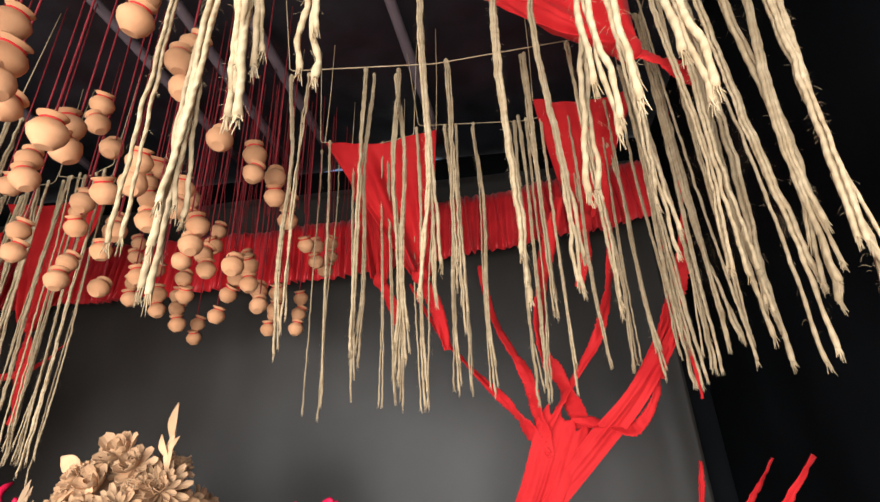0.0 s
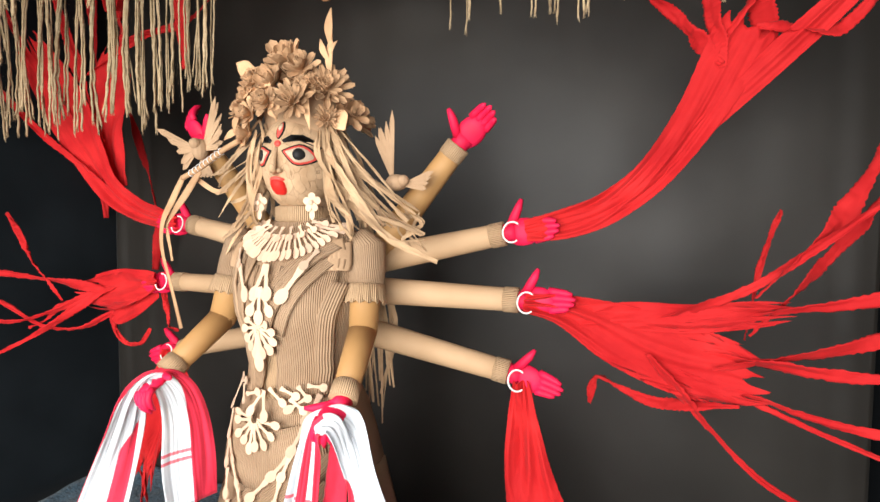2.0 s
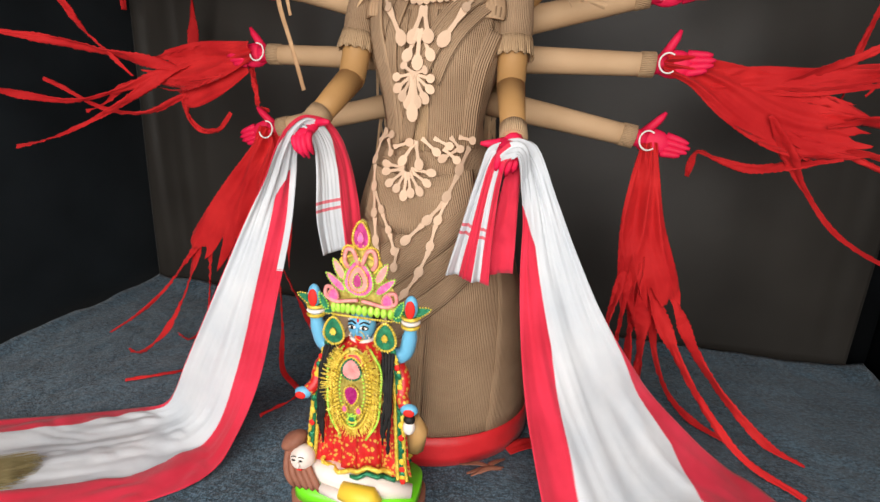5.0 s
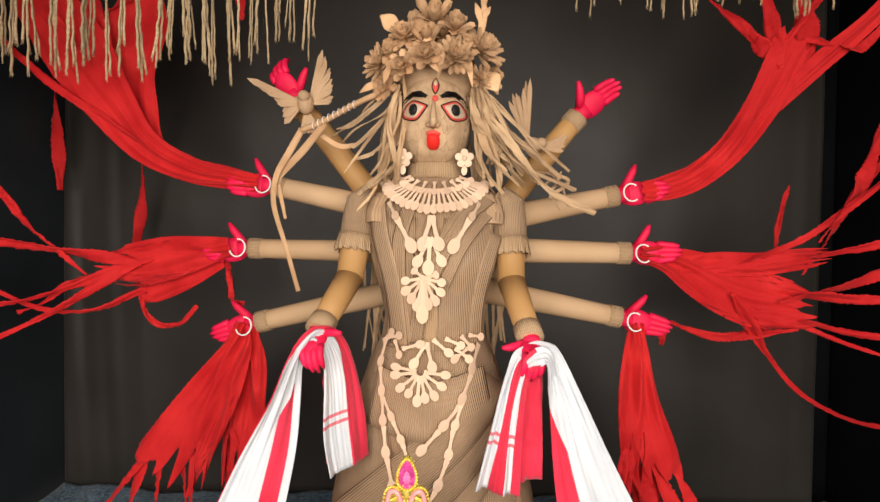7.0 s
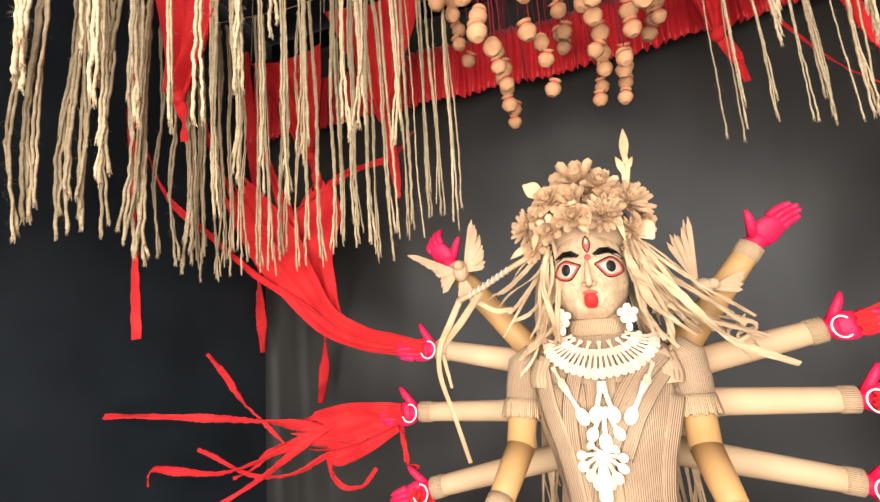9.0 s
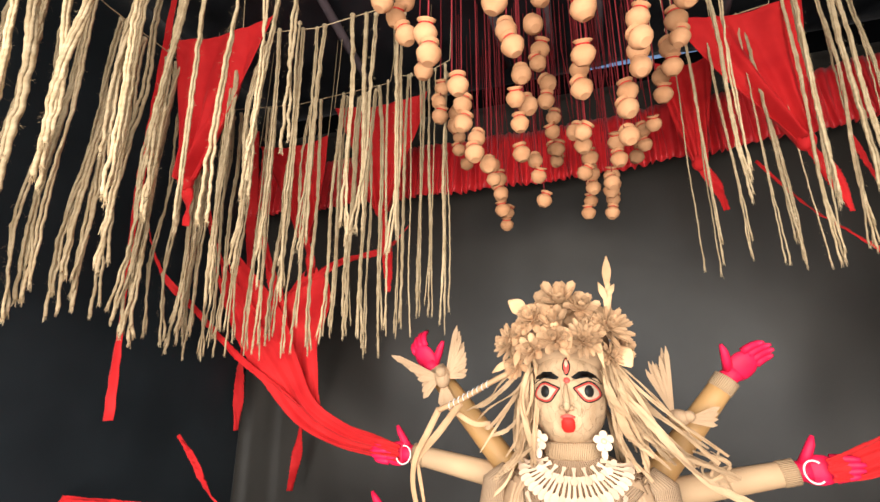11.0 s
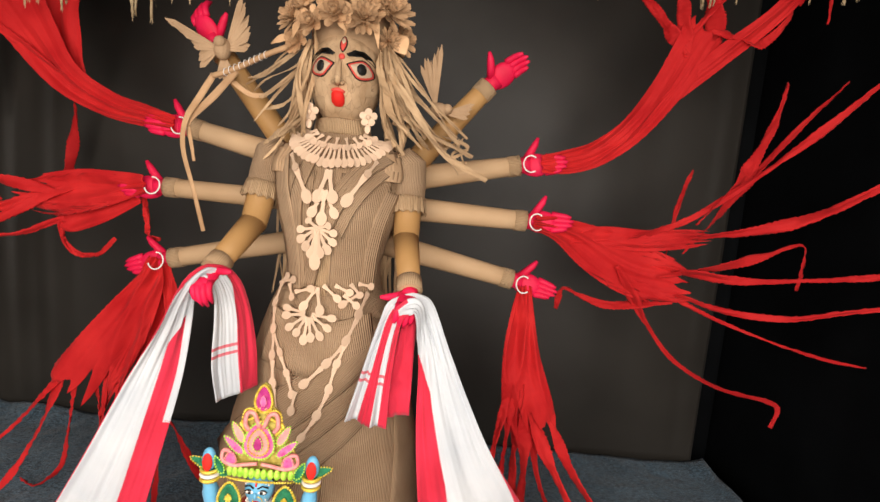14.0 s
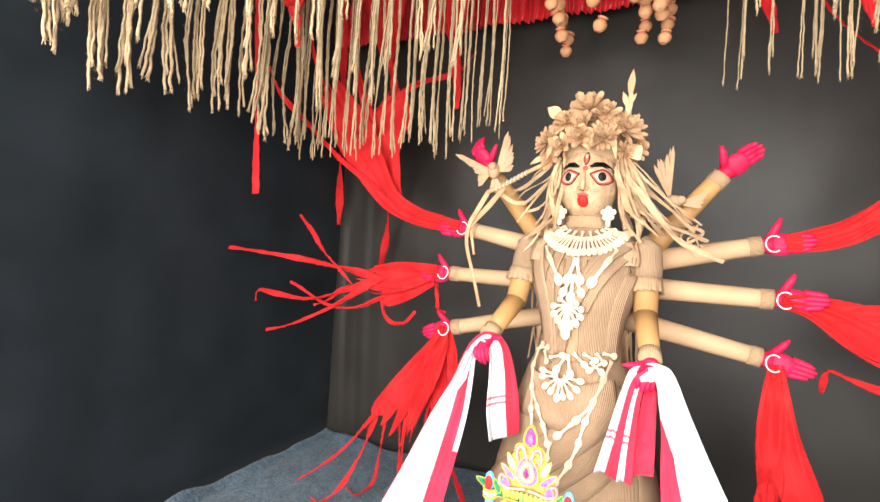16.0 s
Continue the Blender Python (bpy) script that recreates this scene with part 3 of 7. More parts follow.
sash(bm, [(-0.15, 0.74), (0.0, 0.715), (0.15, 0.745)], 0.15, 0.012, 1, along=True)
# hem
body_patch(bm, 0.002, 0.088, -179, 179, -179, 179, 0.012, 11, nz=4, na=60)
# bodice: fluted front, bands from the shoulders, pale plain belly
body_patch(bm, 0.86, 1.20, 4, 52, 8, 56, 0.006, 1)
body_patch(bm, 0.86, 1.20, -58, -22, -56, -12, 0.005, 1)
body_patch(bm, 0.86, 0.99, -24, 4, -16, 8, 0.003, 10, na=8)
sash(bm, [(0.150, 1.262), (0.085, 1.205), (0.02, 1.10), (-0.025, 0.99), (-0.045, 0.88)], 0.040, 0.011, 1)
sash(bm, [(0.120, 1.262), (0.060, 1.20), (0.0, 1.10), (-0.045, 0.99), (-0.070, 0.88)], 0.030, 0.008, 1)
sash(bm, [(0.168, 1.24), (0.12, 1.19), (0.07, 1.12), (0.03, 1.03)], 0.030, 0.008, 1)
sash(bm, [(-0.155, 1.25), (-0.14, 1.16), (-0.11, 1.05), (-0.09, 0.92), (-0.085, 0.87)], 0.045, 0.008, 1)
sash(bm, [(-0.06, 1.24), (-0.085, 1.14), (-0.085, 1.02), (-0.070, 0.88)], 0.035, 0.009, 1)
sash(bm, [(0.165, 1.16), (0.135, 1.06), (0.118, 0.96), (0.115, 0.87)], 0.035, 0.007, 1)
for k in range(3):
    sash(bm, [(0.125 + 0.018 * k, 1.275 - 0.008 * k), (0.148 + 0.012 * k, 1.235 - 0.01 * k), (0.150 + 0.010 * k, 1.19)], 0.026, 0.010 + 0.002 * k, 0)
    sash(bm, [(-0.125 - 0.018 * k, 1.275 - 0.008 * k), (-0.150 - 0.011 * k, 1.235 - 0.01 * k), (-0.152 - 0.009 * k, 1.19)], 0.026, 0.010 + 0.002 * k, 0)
# neck collar
lathe(bm, [(0.072, 0), (0.078, 0.004), (0.078, 0.040), (0.070, 0.044)], (-0.003, -0.030, 1.312), 40, 10)
for f in bm.faces:
    if f.material_index == 10 and f.calc_center_median().z > 1.30:
        for lp in f.loops:
            c = lp.vert.co
            lp[uvl].uv = (math.atan2(c.x, -c.y - 0.03) * 0.078, c.z)
# head
ball(bm, HC, HR, 5, 40, 28)
ball(bm, (HC.x, 0.02, 1.50), (0.105, 0.10, 0.125), 0, 24, 16)
# nose, lips, tongue
tube(bm, [on_face(0, 0.030, -0.004), on_face(0, 0.010, 0.002), on_face(0, -0.012, 0.008), on_face(0, -0.030, 0.013), on_face(0, -0.040, 0.006)], [0.005, 0.006, 0.008, 0.010, 0.006], 12, 5)
for sx in (-1, 1):
    ball(bm, on_face(sx * 0.011, -0.033, 0.004), (0.008, 0.008, 0.007), 5, 10, 8)
face_paint(bm, almond(0.0, -0.055, 0.019, 0.007), 0.010, 8)
tongue = [(0.0170 * math.copysign(abs(math.sin(a)) ** 0.75, math.sin(a)), -0.075 + 0.0185 * math.copysign(abs(math.cos(a)) ** (0.6 if math.cos(a) > 0 else 0.9), math.cos(a))) for a in np.linspace(0, 2 * math.pi, 23)[:-1]]
face_paint(bm, tongue, 0.014, 9)
# painted eyes, brows and forehead mark
for sx in (-1, 1):
    ex, ez, tl = sx * 0.052 + 0.002, 0.008, -0.24 * sx
    face_paint(bm, eye_shape(sx, ex, ez, 0.037, 0.0285, tl), 0.0030, 6)
    face_paint(bm, eye_shape(sx, ex + sx * 0.001, ez - 0.0005, 0.033, 0.0250, tl), 0.0042, 8)
    face_paint(bm, eye_shape(sx, ex + sx * 0.002, ez - 0.0005, 0.0275, 0.0200, tl), 0.0054, 7)
    face_paint(bm, [(ex + sx * 0.004 + 0.0118 * math.cos(a), ez + 0.0005 + 0.0155 * math.sin(a)) for a in np.linspace(0, 2 * math.pi, 17)[:-1]], 0.0068, 6)
    up = [(0.016, 0.044), (0.036, 0.059), (0.058, 0.060), (0.078, 0.049), (0.092, 0.030)]
    dn = [(0.090, 0.026), (0.076, 0.037), (0.057, 0.045), (0.038, 0.045), (0.022, 0.038)]
    face_paint(bm, [(sx * x, z) for x, z in up + dn], 0.0040, 6)
face_paint(bm, [(0.008 * math.cos(a) + 0.004, 0.036 + 0.008 * math.sin(a)) for a in np.linspace(0, 2 * math.pi, 13)[:-1]], 0.0040, 8)
face_paint(bm, almond(0.004, 0.072, 0.025, 0.0105, math.pi / 2), 0.003, 6)
face_paint(bm, almond(0.004, 0.072, 0.021, 0.0075, math.pi / 2), 0.0045, 8)
face_paint(bm, almond(0.004, 0.080, 0.010, 0.005, math.pi / 2), 0.006, 7)

def arm(bm, root, cuff, r0, r1, mat, tip, thumb, curl=0.12, size=1.0, spread=-0.12):
    a, c = Vector(root), Vector(cuff)
    pts = [a.lerp(c, t) for t in np.linspace(0, 1, 8)]
    tube(bm, pts, np.linspace(r0, r1, 8), 20, mat)
    d = (c - a).normalized()
    tube(bm, [c - d * 0.030, c - d * 0.028, c + d * 0.010, c + d * 0.012], [r1 * 0.9, r1 * 1.10, r1 * 1.10, r1 * 0.9], 28, 10, uvscale=1)
    glove(bm, hand_pose(c + d * 0.012, tip, thumb), 4, curl, spread, size)


# raised arms, three side arms to each side, and two arms held forward
arm(bm, (-0.150, 0.06, 1.22), (-0.418, 0.055, 1.548), 0.040, 0.032, 2, (-0.545, 0.02, 1.73), (0.6, -0.3, 0.3), 0.55, 1.0, 0.12)
arm(bm, (0.160, 0.06, 1.20), (0.412, 0.055, 1.512), 0.042, 0.031, 2, (0.56, 0.02, 1.645), (-0.66, -0.34, 0.66), 0.34, 1.0, -0.06)
arm(bm, (-0.12, 0.075, 1.225), (-0.488, 0.07, 1.300), 0.040, 0.030, 3, (-0.66, 0.05, 1.30), (0, 0, 1))
arm(bm, (0.12, 0.075, 1.195), (0.535, 0.07, 1.285), 0.042, 0.030, 3, (0.70, 0.05, 1.305), (-0.15, 0, 1))
arm(bm, (-0.12, 0.075, 1.105), (-0.560, 0.07, 1.110), 0.034, 0.029, 3, (-0.74, 0.05, 1.09), (0, 0, 1))
arm(bm, (0.12, 0.075, 1.118), (0.575, 0.07, 1.113), 0.040, 0.031, 3, (0.76, 0.05, 1.12), (-0.1, 0, 1))
arm(bm, (-0.12, 0.075, 0.985), (-0.535, 0.07, 0.885), 0.036, 0.030, 3, (-0.71, 0.05, 0.83), (0.1, 0, 1))
arm(bm, (0.12, 0.075, 1.000), (0.552, 0.07, 0.920), 0.040, 0.030, 3, (0.72, 0.05, 0.885), (0.05, 0, 1))
for sx, elbow, wrist in ((-1, (-0.228, -0.095, 1.040), (-0.272, -0.235, 0.925)), (1, (0.212, -0.090, 1.035), (0.240, -0.235, 0.915))):
    sh = Vector((sx * 0.205, -0.045, 1.245))
    el, wr = Vector(elbow), Vector(wrist)
    tube(bm, [sh, sh.lerp(el, 0.5), el], [0.044, 0.040, 0.037], 20, 2)
    ball(bm, el, (0.0375, 0.0375, 0.0375), 2, 16, 10)
    tube(bm, [el, el.lerp(wr, 0.5), wr], [0.037, 0.034, 0.029], 20, 2)
    d = (wr - el).normalized()
    tube(bm, [wr - d * 0.030, wr - d * 0.028, wr + d * 0.012, wr + d * 0.014], [0.028, 0.034, 0.034, 0.028], 28, 10, uvscale=1)
    glove(bm, hand_pose(wr + d * 0.014, wr + Vector((0, -0.10, -0.045)), (-sx, 0, 0.25)), 4, 0.70 * sx, -0.05, 0.85)
    # fluted sleeve with a scalloped frill
    el2 = sh.lerp(el, 0.55)
    tube(bm, [sh + Vector((-sx * 0.03, 0, 0.035)), sh, sh.lerp(el2, 0.5), el2], [0.028, 0.047, 0.048, 0.045], 30, 1, uvscale=1)
    dd = (el2 - sh).normalized()
    s1 = dd.cross(Vector((0, 1, 0))).normalized()
    s2 = dd.cross(s1)
    g = np.zeros((4, 57, 3))
    uvg = [[None] * 57 for _ in range(4)]
    for i in range(4):
        for j in range(57):
            a = 2 * math.pi * j / 56
            r = 0.048 + 0.004 * i / 3 + 0.0035 * (i / 3) * math.sin(a * 14)
            c = el2 + dd * (-0.022 + 0.048 * i / 3 + (0.004 * math.cos(a * 14) if i == 3 else 0)) + (s1 * math.cos(a) + s2 * math.sin(a)) * r
            g[i, j] = c
            uvg[i][j] = (a * 0.055, i * 0.02)
    sheet(bm, g, 0.003, 10, uvg)
statue = tagged(link("statue", bm, MATS), "life-size corrugated cardboard goddess statue with ten arms and red gloves", "statue")

# ---- red scarves flung from the side arms ----
def scarf(label, cloths, strips, facing=(0, -1, 0), seed=0.0, ragged=0.28):
    """Torn red cloth: broad pieces and thin torn strips, each along rows of (x, y, z, width)."""
    base = thing("red_scarf", label, "scarf", "red scarves in the gloves")
    for k, (ctrl, pleat, count) in enumerate(cloths):
        bm = bmesh.new()
        band(bm, [(x, y, z, w * 0.9) for x, y, z, w in ctrl], 60, 56, facing, pleat * 1.0, count * 0.55, seed=seed + k, fray=0.012, ragged=ragged, crinkle=0.0011)
        part("cloth", bm, RED, base)
    for k, ctrl in enumerate(strips):
        bm = bmesh.new()
        (a, b), w0 = (Vector(ctrl[0][:3]), Vector(ctrl[1][:3])), ctrl[0][3]
        ctrl = [(*(a + (a - b) * 0.95), w0 * 0.35)] + ctrl
        band(bm, [(x, y, z, w * (0.45, 0.56, 0.58, 0.55)[min(i, 3)]) for i, (x, y, z, w) in enumerate(ctrl)], 100, 6, facing, 0.003, 1.6, seed=seed + 2.1 * k, fray=0.10, twist=1.0, torn=0.34, crinkle=0.0045)
        part("torn_strip", bm, RED, base)
    return base


scarf("long red scarf swept from a gloved palm to the ropes", [
    ([(-0.535, 0.035, 1.305, 0.055), (-0.64, 0.06, 1.325, 0.075), (-0.78, 0.10, 1.355, 0.09), (-0.93, 0.12, 1.43, 0.12), (-1.05, 0.13, 1.57, 0.18), (-1.15, 0.13, 1.72, 0.24), (-1.26, 0.12, 1.88, 0.20), (-1.34, 0.10, 2.02, 0.12)], 0.010, 3.2),
    ([(-0.92, 0.16, 1.43, 0.07), (-0.98, 0.17, 1.55, 0.14), (-1.02, 0.18, 1.70, 0.20), (-0.99, 0.18, 1.84, 0.22), (-0.97, 0.18, 1.98, 0.10)], 0.010, 2.4),
], [
    [(-1.04, 0.12, 1.50, 0.05), (-1.22, 0.10, 1.62, 0.05), (-1.40, 0.06, 1.79, 0.045), (-1.55, 0.0, 1.95, 0.04), (-1.62, -0.05, 2.15, 0.03)],
    [(-1.20, 0.12, 1.80, 0.08), (-1.32, 0.10, 1.95, 0.05), (-1.40, 0.06, 2.15, 0.045), (-1.42, 0.0, 2.45, 0.04)],
    [(-1.08, 0.15, 1.80, 0.07), (-1.17, 0.15, 2.0, 0.05), (-1.22, 0.12, 2.25, 0.05), (-1.22, 0.1, 2.5, 0.04)],
    [(-0.98, 0.18, 1.93, 0.05), (-0.86, 0.20, 2.00, 0.04), (-0.70, 0.25, 2.05, 0.035), (-0.62, 0.3, 2.16, 0.03)],
    [(-1.63, 0.58, 2.50, 0.10), (-1.62, 0.60, 2.05, 0.10), (-1.61, 0.60, 1.75, 0.09), (-1.60, 0.61, 1.50, 0.08), (-1.60, 0.62, 1.33, 0.075)],
    [(-1.16, 0.45, 1.62, 0.06), (-1.21, 0.55, 1.45, 0.065), (-1.24, 0.60, 1.28, 0.065), (-1.28, 0.62, 1.08, 0.06)],
], seed=0.3, ragged=0.10)
scarf("red scarf streaming flat from a glove, torn in curling strips", [
    ([(-0.615, 0.03, 1.115, 0.06), (-0.70, 0.06, 1.10, 0.10), (-0.83, 0.08, 1.075, 0.15), (-0.96, 0.10, 1.05, 0.15), (-1.06, 0.08, 1.055, 0.09)], 0.009, 3.0),
    ([(-0.66, 0.07, 1.08, 0.07), (-0.78, 0.10, 1.03, 0.11), (-0.90, 0.12, 0.985, 0.12), (-0.96, 0.13, 0.955, 0.06)], 0.009, 2.0),
], [
    [(-1.02, 0.07, 1.075, 0.07), (-1.16, 0.02, 1.10, 0.055), (-1.30, -0.06, 1.125, 0.05), (-1.48, -0.12, 1.145, 0.045), (-1.63, -0.17, 1.155, 0.05)],
    [(-1.14, 0.03, 1.095, 0.035), (-1.24, 0.04, 1.17, 0.035), (-1.33, 0.06, 1.26, 0.035), (-1.43, 0.08, 1.34, 0.04)],
    [(-1.00, 0.08, 1.03, 0.06), (-1.14, 0.05, 0.975, 0.04), (-1.28, 0.0, 0.935, 0.04), (-1.44, -0.03, 0.945, 0.04), (-1.54, -0.05, 0.955, 0.04), (-1.56, -0.05, 0.90, 0.03)],
    [(-1.00, 0.08, 1.02, 0.05), (-1.12, 0.03, 0.93, 0.04), (-1.24, 0.0, 0.86, 0.035), (-1.36, -0.05, 0.80, 0.03), (-1.45, -0.08, 0.775, 0.035)],
    [(-0.96, 0.12, 0.96, 0.04), (-1.08, 0.10, 0.905, 0.025), (-1.22, 0.06, 0.915, 0.03), (-1.36, 0.04, 0.98, 0.035), (-1.42, 0.03, 1.005, 0.03)],
    [(-1.02, 0.1, 1.03, 0.04), (-1.14, 0.08, 0.99, 0.035), (-1.22, 0.07, 0.93, 0.03), (-1.29, 0.06, 0.90, 0.03)],
    [(-0.94, 0.13, 0.96, 0.05), (-0.94, 0.14, 0.90, 0.035), (-0.90, 0.15, 0.855, 0.03), (-0.83, 0.15, 0.86, 0.03), (-0.77, 0.14, 0.92, 0.035)],
    [(-0.65, 0.09, 1.07, 0.03), (-0.645, 0.10, 1.00, 0.04), (-0.635, 0.10, 0.945, 0.045), (-0.60, 0.10, 0.935, 0.03)],
], seed=1.7)
scarf("red scarf trailing from a glove to the floor, tails torn", [
    ([(-0.575, 0.035, 0.885, 0.05), (-0.60, 0.05, 0.80, 0.10), (-0.68, 0.07, 0.66, 0.18), (-0.79, 0.09, 0.49, 0.24), (-0.87, 0.10, 0.345, 0.30)], 0.012, 3.2),
    ([(-0.555, 0.05, 0.87, 0.04), (-0.56, 0.08, 0.74, 0.09), (-0.60, 0.11, 0.55, 0.14), (-0.62, 0.12, 0.34, 0.13)], 0.012, 2.5),
], [
    [(-0.98, 0.10, 0.36, 0.05), (-1.08, 0.10, 0.24, 0.03), (-1.20, 0.09, 0.13, 0.022), (-1.32, 0.06, 0.04, 0.015)],
    [(-0.94, 0.10, 0.36, 0.06), (-0.98, 0.07, 0.22, 0.04), (-1.03, 0.02, 0.10, 0.04), (-1.10, -0.02, 0.03, 0.035), (-1.17, -0.01, 0.018, 0.035)],
    [(-0.88, 0.11, 0.34, 0.05), (-0.90, 0.12, 0.22, 0.035), (-0.93, 0.13, 0.10, 0.03), (-1.02, 0.14, 0.018, 0.03), (-1.10, 0.17, 0.018, 0.03)],
    [(-0.80, 0.12, 0.36, 0.05), (-0.81, 0.16, 0.22, 0.035), (-0.83, 0.2, 0.09, 0.035), (-0.90, 0.2, 0.02, 0.04)],
    [(-0.76, 0.09, 0.36, 0.05), (-0.75, 0.06, 0.22, 0.035), (-0.78, 0.02, 0.09, 0.03), (-0.86, -0.06, 0.02, 0.03), (-1.02, -0.19, 0.016, 0.035)],
    [(-0.66, 0.12, 0.36, 0.06), (-0.66, 0.10, 0.20, 0.05), (-0.70, 0.05, 0.06, 0.045), (-0.80, 0.0, 0.02, 0.04)],
    [(-0.60, 0.12, 0.42, 0.06), (-0.54, 0.14, 0.26, 0.05), (-0.48, 0.16, 0.12, 0.05), (-0.42, 0.18, 0.03, 0.05), (-0.36, 0.12, 0.02, 0.045)],
    [(-0.60, 0.12, 0.38, 0.05), (-0.56, 0.06, 0.18, 0.035), (-0.52, -0.02, 0.05, 0.03), (-0.42, -0.10, 0.018, 0.03), (-0.47, -0.25, 0.016, 0.03)],
], seed=2.9)
scarf("long red scarf drawn from a gloved palm up to ropes", [
    ([(0.605, 0.03, 1.295, 0.06), (0.70, 0.07, 1.315, 0.085), (0.80, 0.10, 1.355, 0.09), (0.905, 0.11, 1.44, 0.095), (1.000, 0.12, 1.575, 0.115), (1.07, 0.12, 1.715, 0.145), (1.11, 0.12, 1.80, 0.165)], 0.010, 3.4),
    ([(0.88, 0.125, 1.40, 0.012), (1.02, 0.125, 1.555, 0.05), (1.16, 0.11, 1.70, 0.07), (1.29, 0.06, 1.83, 0.06), (1.42, 0.03, 2.02, 0.06)], 0.008, 1.8),
], [
    [(1.00, 0.13, 1.76, 0.09), (0.95, 0.15, 1.83, 0.045), (0.87, 0.18, 1.92, 0.035), (0.76, 0.22, 2.06, 0.035), (0.66, 0.26, 2.25, 0.03)],
    [(1.03, 0.12, 1.79, 0.10), (1.01, 0.13, 1.90, 0.06), (0.94, 0.15, 2.06, 0.05), (0.90, 0.17, 2.26, 0.05)],
    [(1.13, 0.12, 1.80, 0.10), (1.10, 0.10, 1.88, 0.09), (1.06, 0.08, 1.97, 0.10), (1.08, 0.06, 2.15, 0.09), (1.16, 0.02, 2.40, 0.07)],
    [(1.19, 0.10, 1.76, 0.07), (1.27, 0.09, 1.745, 0.06), (1.34, 0.08, 1.83, 0.06), (1.37, 0.06, 1.96, 0.06), (1.46, 0.02, 2.15, 0.05)],
    [(1.40, 0.03, 2.0, 0.06), (1.45, 0.0, 2.15, 0.055), (1.48, -0.04, 2.34, 0.05), (1.48, -0.08, 2.6, 0.045)],
    [(1.11, 0.10, 1.84, 0.06), (1.22, 0.08, 2.0, 0.05), (1.28, 0.05, 2.2, 0.05), (1.30, 0.0, 2.5, 0.05)],
    [(1.42, 0.02, 2.12, 0.02), (1.425, 0.03, 1.95, 0.016), (1.43, 0.03, 1.80, 0.012)],
], seed=4.1, ragged=0.10)
scarf("wide red scarf blown sideways from a glove, torn in ribbons", [
    ([(0.605, 0.03, 1.112, 0.05), (0.70, 0.06, 1.095, 0.09), (0.83, 0.09, 1.04, 0.17), (0.97, 0.11, 0.985, 0.20), (1.09, 0.11, 0.955, 0.18), (1.19, 0.10, 0.94, 0.12)], 0.011, 3.0),
    ([(0.74, 0.08, 1.08, 0.06), (0.87, 0.10, 1.085, 0.08), (1.00, 0.11, 1.085, 0.08), (1.14, 0.11, 1.105, 0.07), (1.22, 0.11, 1.115, 0.05)], 0.008, 2.0),
], [
    [(0.98, 0.10, 1.10, 0.05), (1.12, 0.08, 1.17, 0.045), (1.27, 0.05, 1.30, 0.04), (1.44, 0.0, 1.47, 0.04), (1.60, -0.05, 1.66, 0.035)],
    [(1.20, 0.06, 1.24, 0.02), (1.29, 0.10, 1.33, 0.06), (1.37, 0.14, 1.46, 0.06), (1.41, 0.16, 1.56, 0.04), (1.44, 0.18, 1.66, 0.03)],
    [(1.18, 0.10, 1.115, 0.05), (1.33, 0.05, 1.155, 0.05), (1.48, 0.0, 1.22, 0.05), (1.62, -0.05, 1.32, 0.05), (1.72, -0.1, 1.38, 0.045)],
    [(1.20, 0.14, 1.13, 0.03), (1.28, 0.18, 1.21, 0.07), (1.36, 0.2, 1.31, 0.06), (1.41, 0.2, 1.38, 0.03), (1.50, 0.17, 1.52, 0.03), (1.58, 0.1, 1.66, 0.05)],
    [(1.16, 0.10, 0.99, 0.08), (1.32, 0.07, 0.985, 0.055), (1.48, 0.02, 1.01, 0.04), (1.62, -0.04, 1.04, 0.035), (1.72, -0.08, 1.07, 0.03)],
    [(1.18, 0.11, 1.0, 0.06), (1.32, 0.14, 1.03, 0.05), (1.44, 0.16, 1.07, 0.045), (1.56, 0.15, 1.12, 0.04), (1.57, 0.15, 1.02, 0.03), (1.57, 0.16, 0.96, 0.02)],
    [(1.14, 0.10, 0.91, 0.05), (1.28, 0.06, 0.88, 0.035), (1.44, 0.0, 0.885, 0.03), (1.58, -0.05, 0.93, 0.03), (1.70, -0.1, 0.96, 0.03), (1.69, -0.1, 0.88, 0.03)],
    [(1.12, 0.11, 0.90, 0.04), (1.28, 0.10, 0.84, 0.022), (1.45, 0.06, 0.79, 0.02), (1.60, 0.02, 0.76, 0.02), (1.72, 0.0, 0.75, 0.02)],
    [(0.98, 0.12, 0.90, 0.07), (1.06, 0.16, 0.80, 0.035), (1.20, 0.20, 0.66, 0.03), (1.40, 0.24, 0.56, 0.035), (1.60, 0.26, 0.52, 0.03), (1.655, 0.26, 0.49, 0.03), (1.63, 0.25, 0.42, 0.035)],
    [(1.02, 0.14, 0.865, 0.05), (0.93, 0.20, 0.84, 0.04), (0.84, 0.24, 0.86, 0.035), (0.785, 0.25, 0.88, 0.045), (0.77, 0.25, 0.845, 0.04), (0.765, 0.25, 0.80, 0.035)],
    [(1.18, 0.32, 1.10, 0.02), (1.20, 0.34, 1.20, 0.03), (1.235, 0.36, 1.31, 0.035), (1.25, 0.36, 1.36, 0.04)],
], seed=5.3)
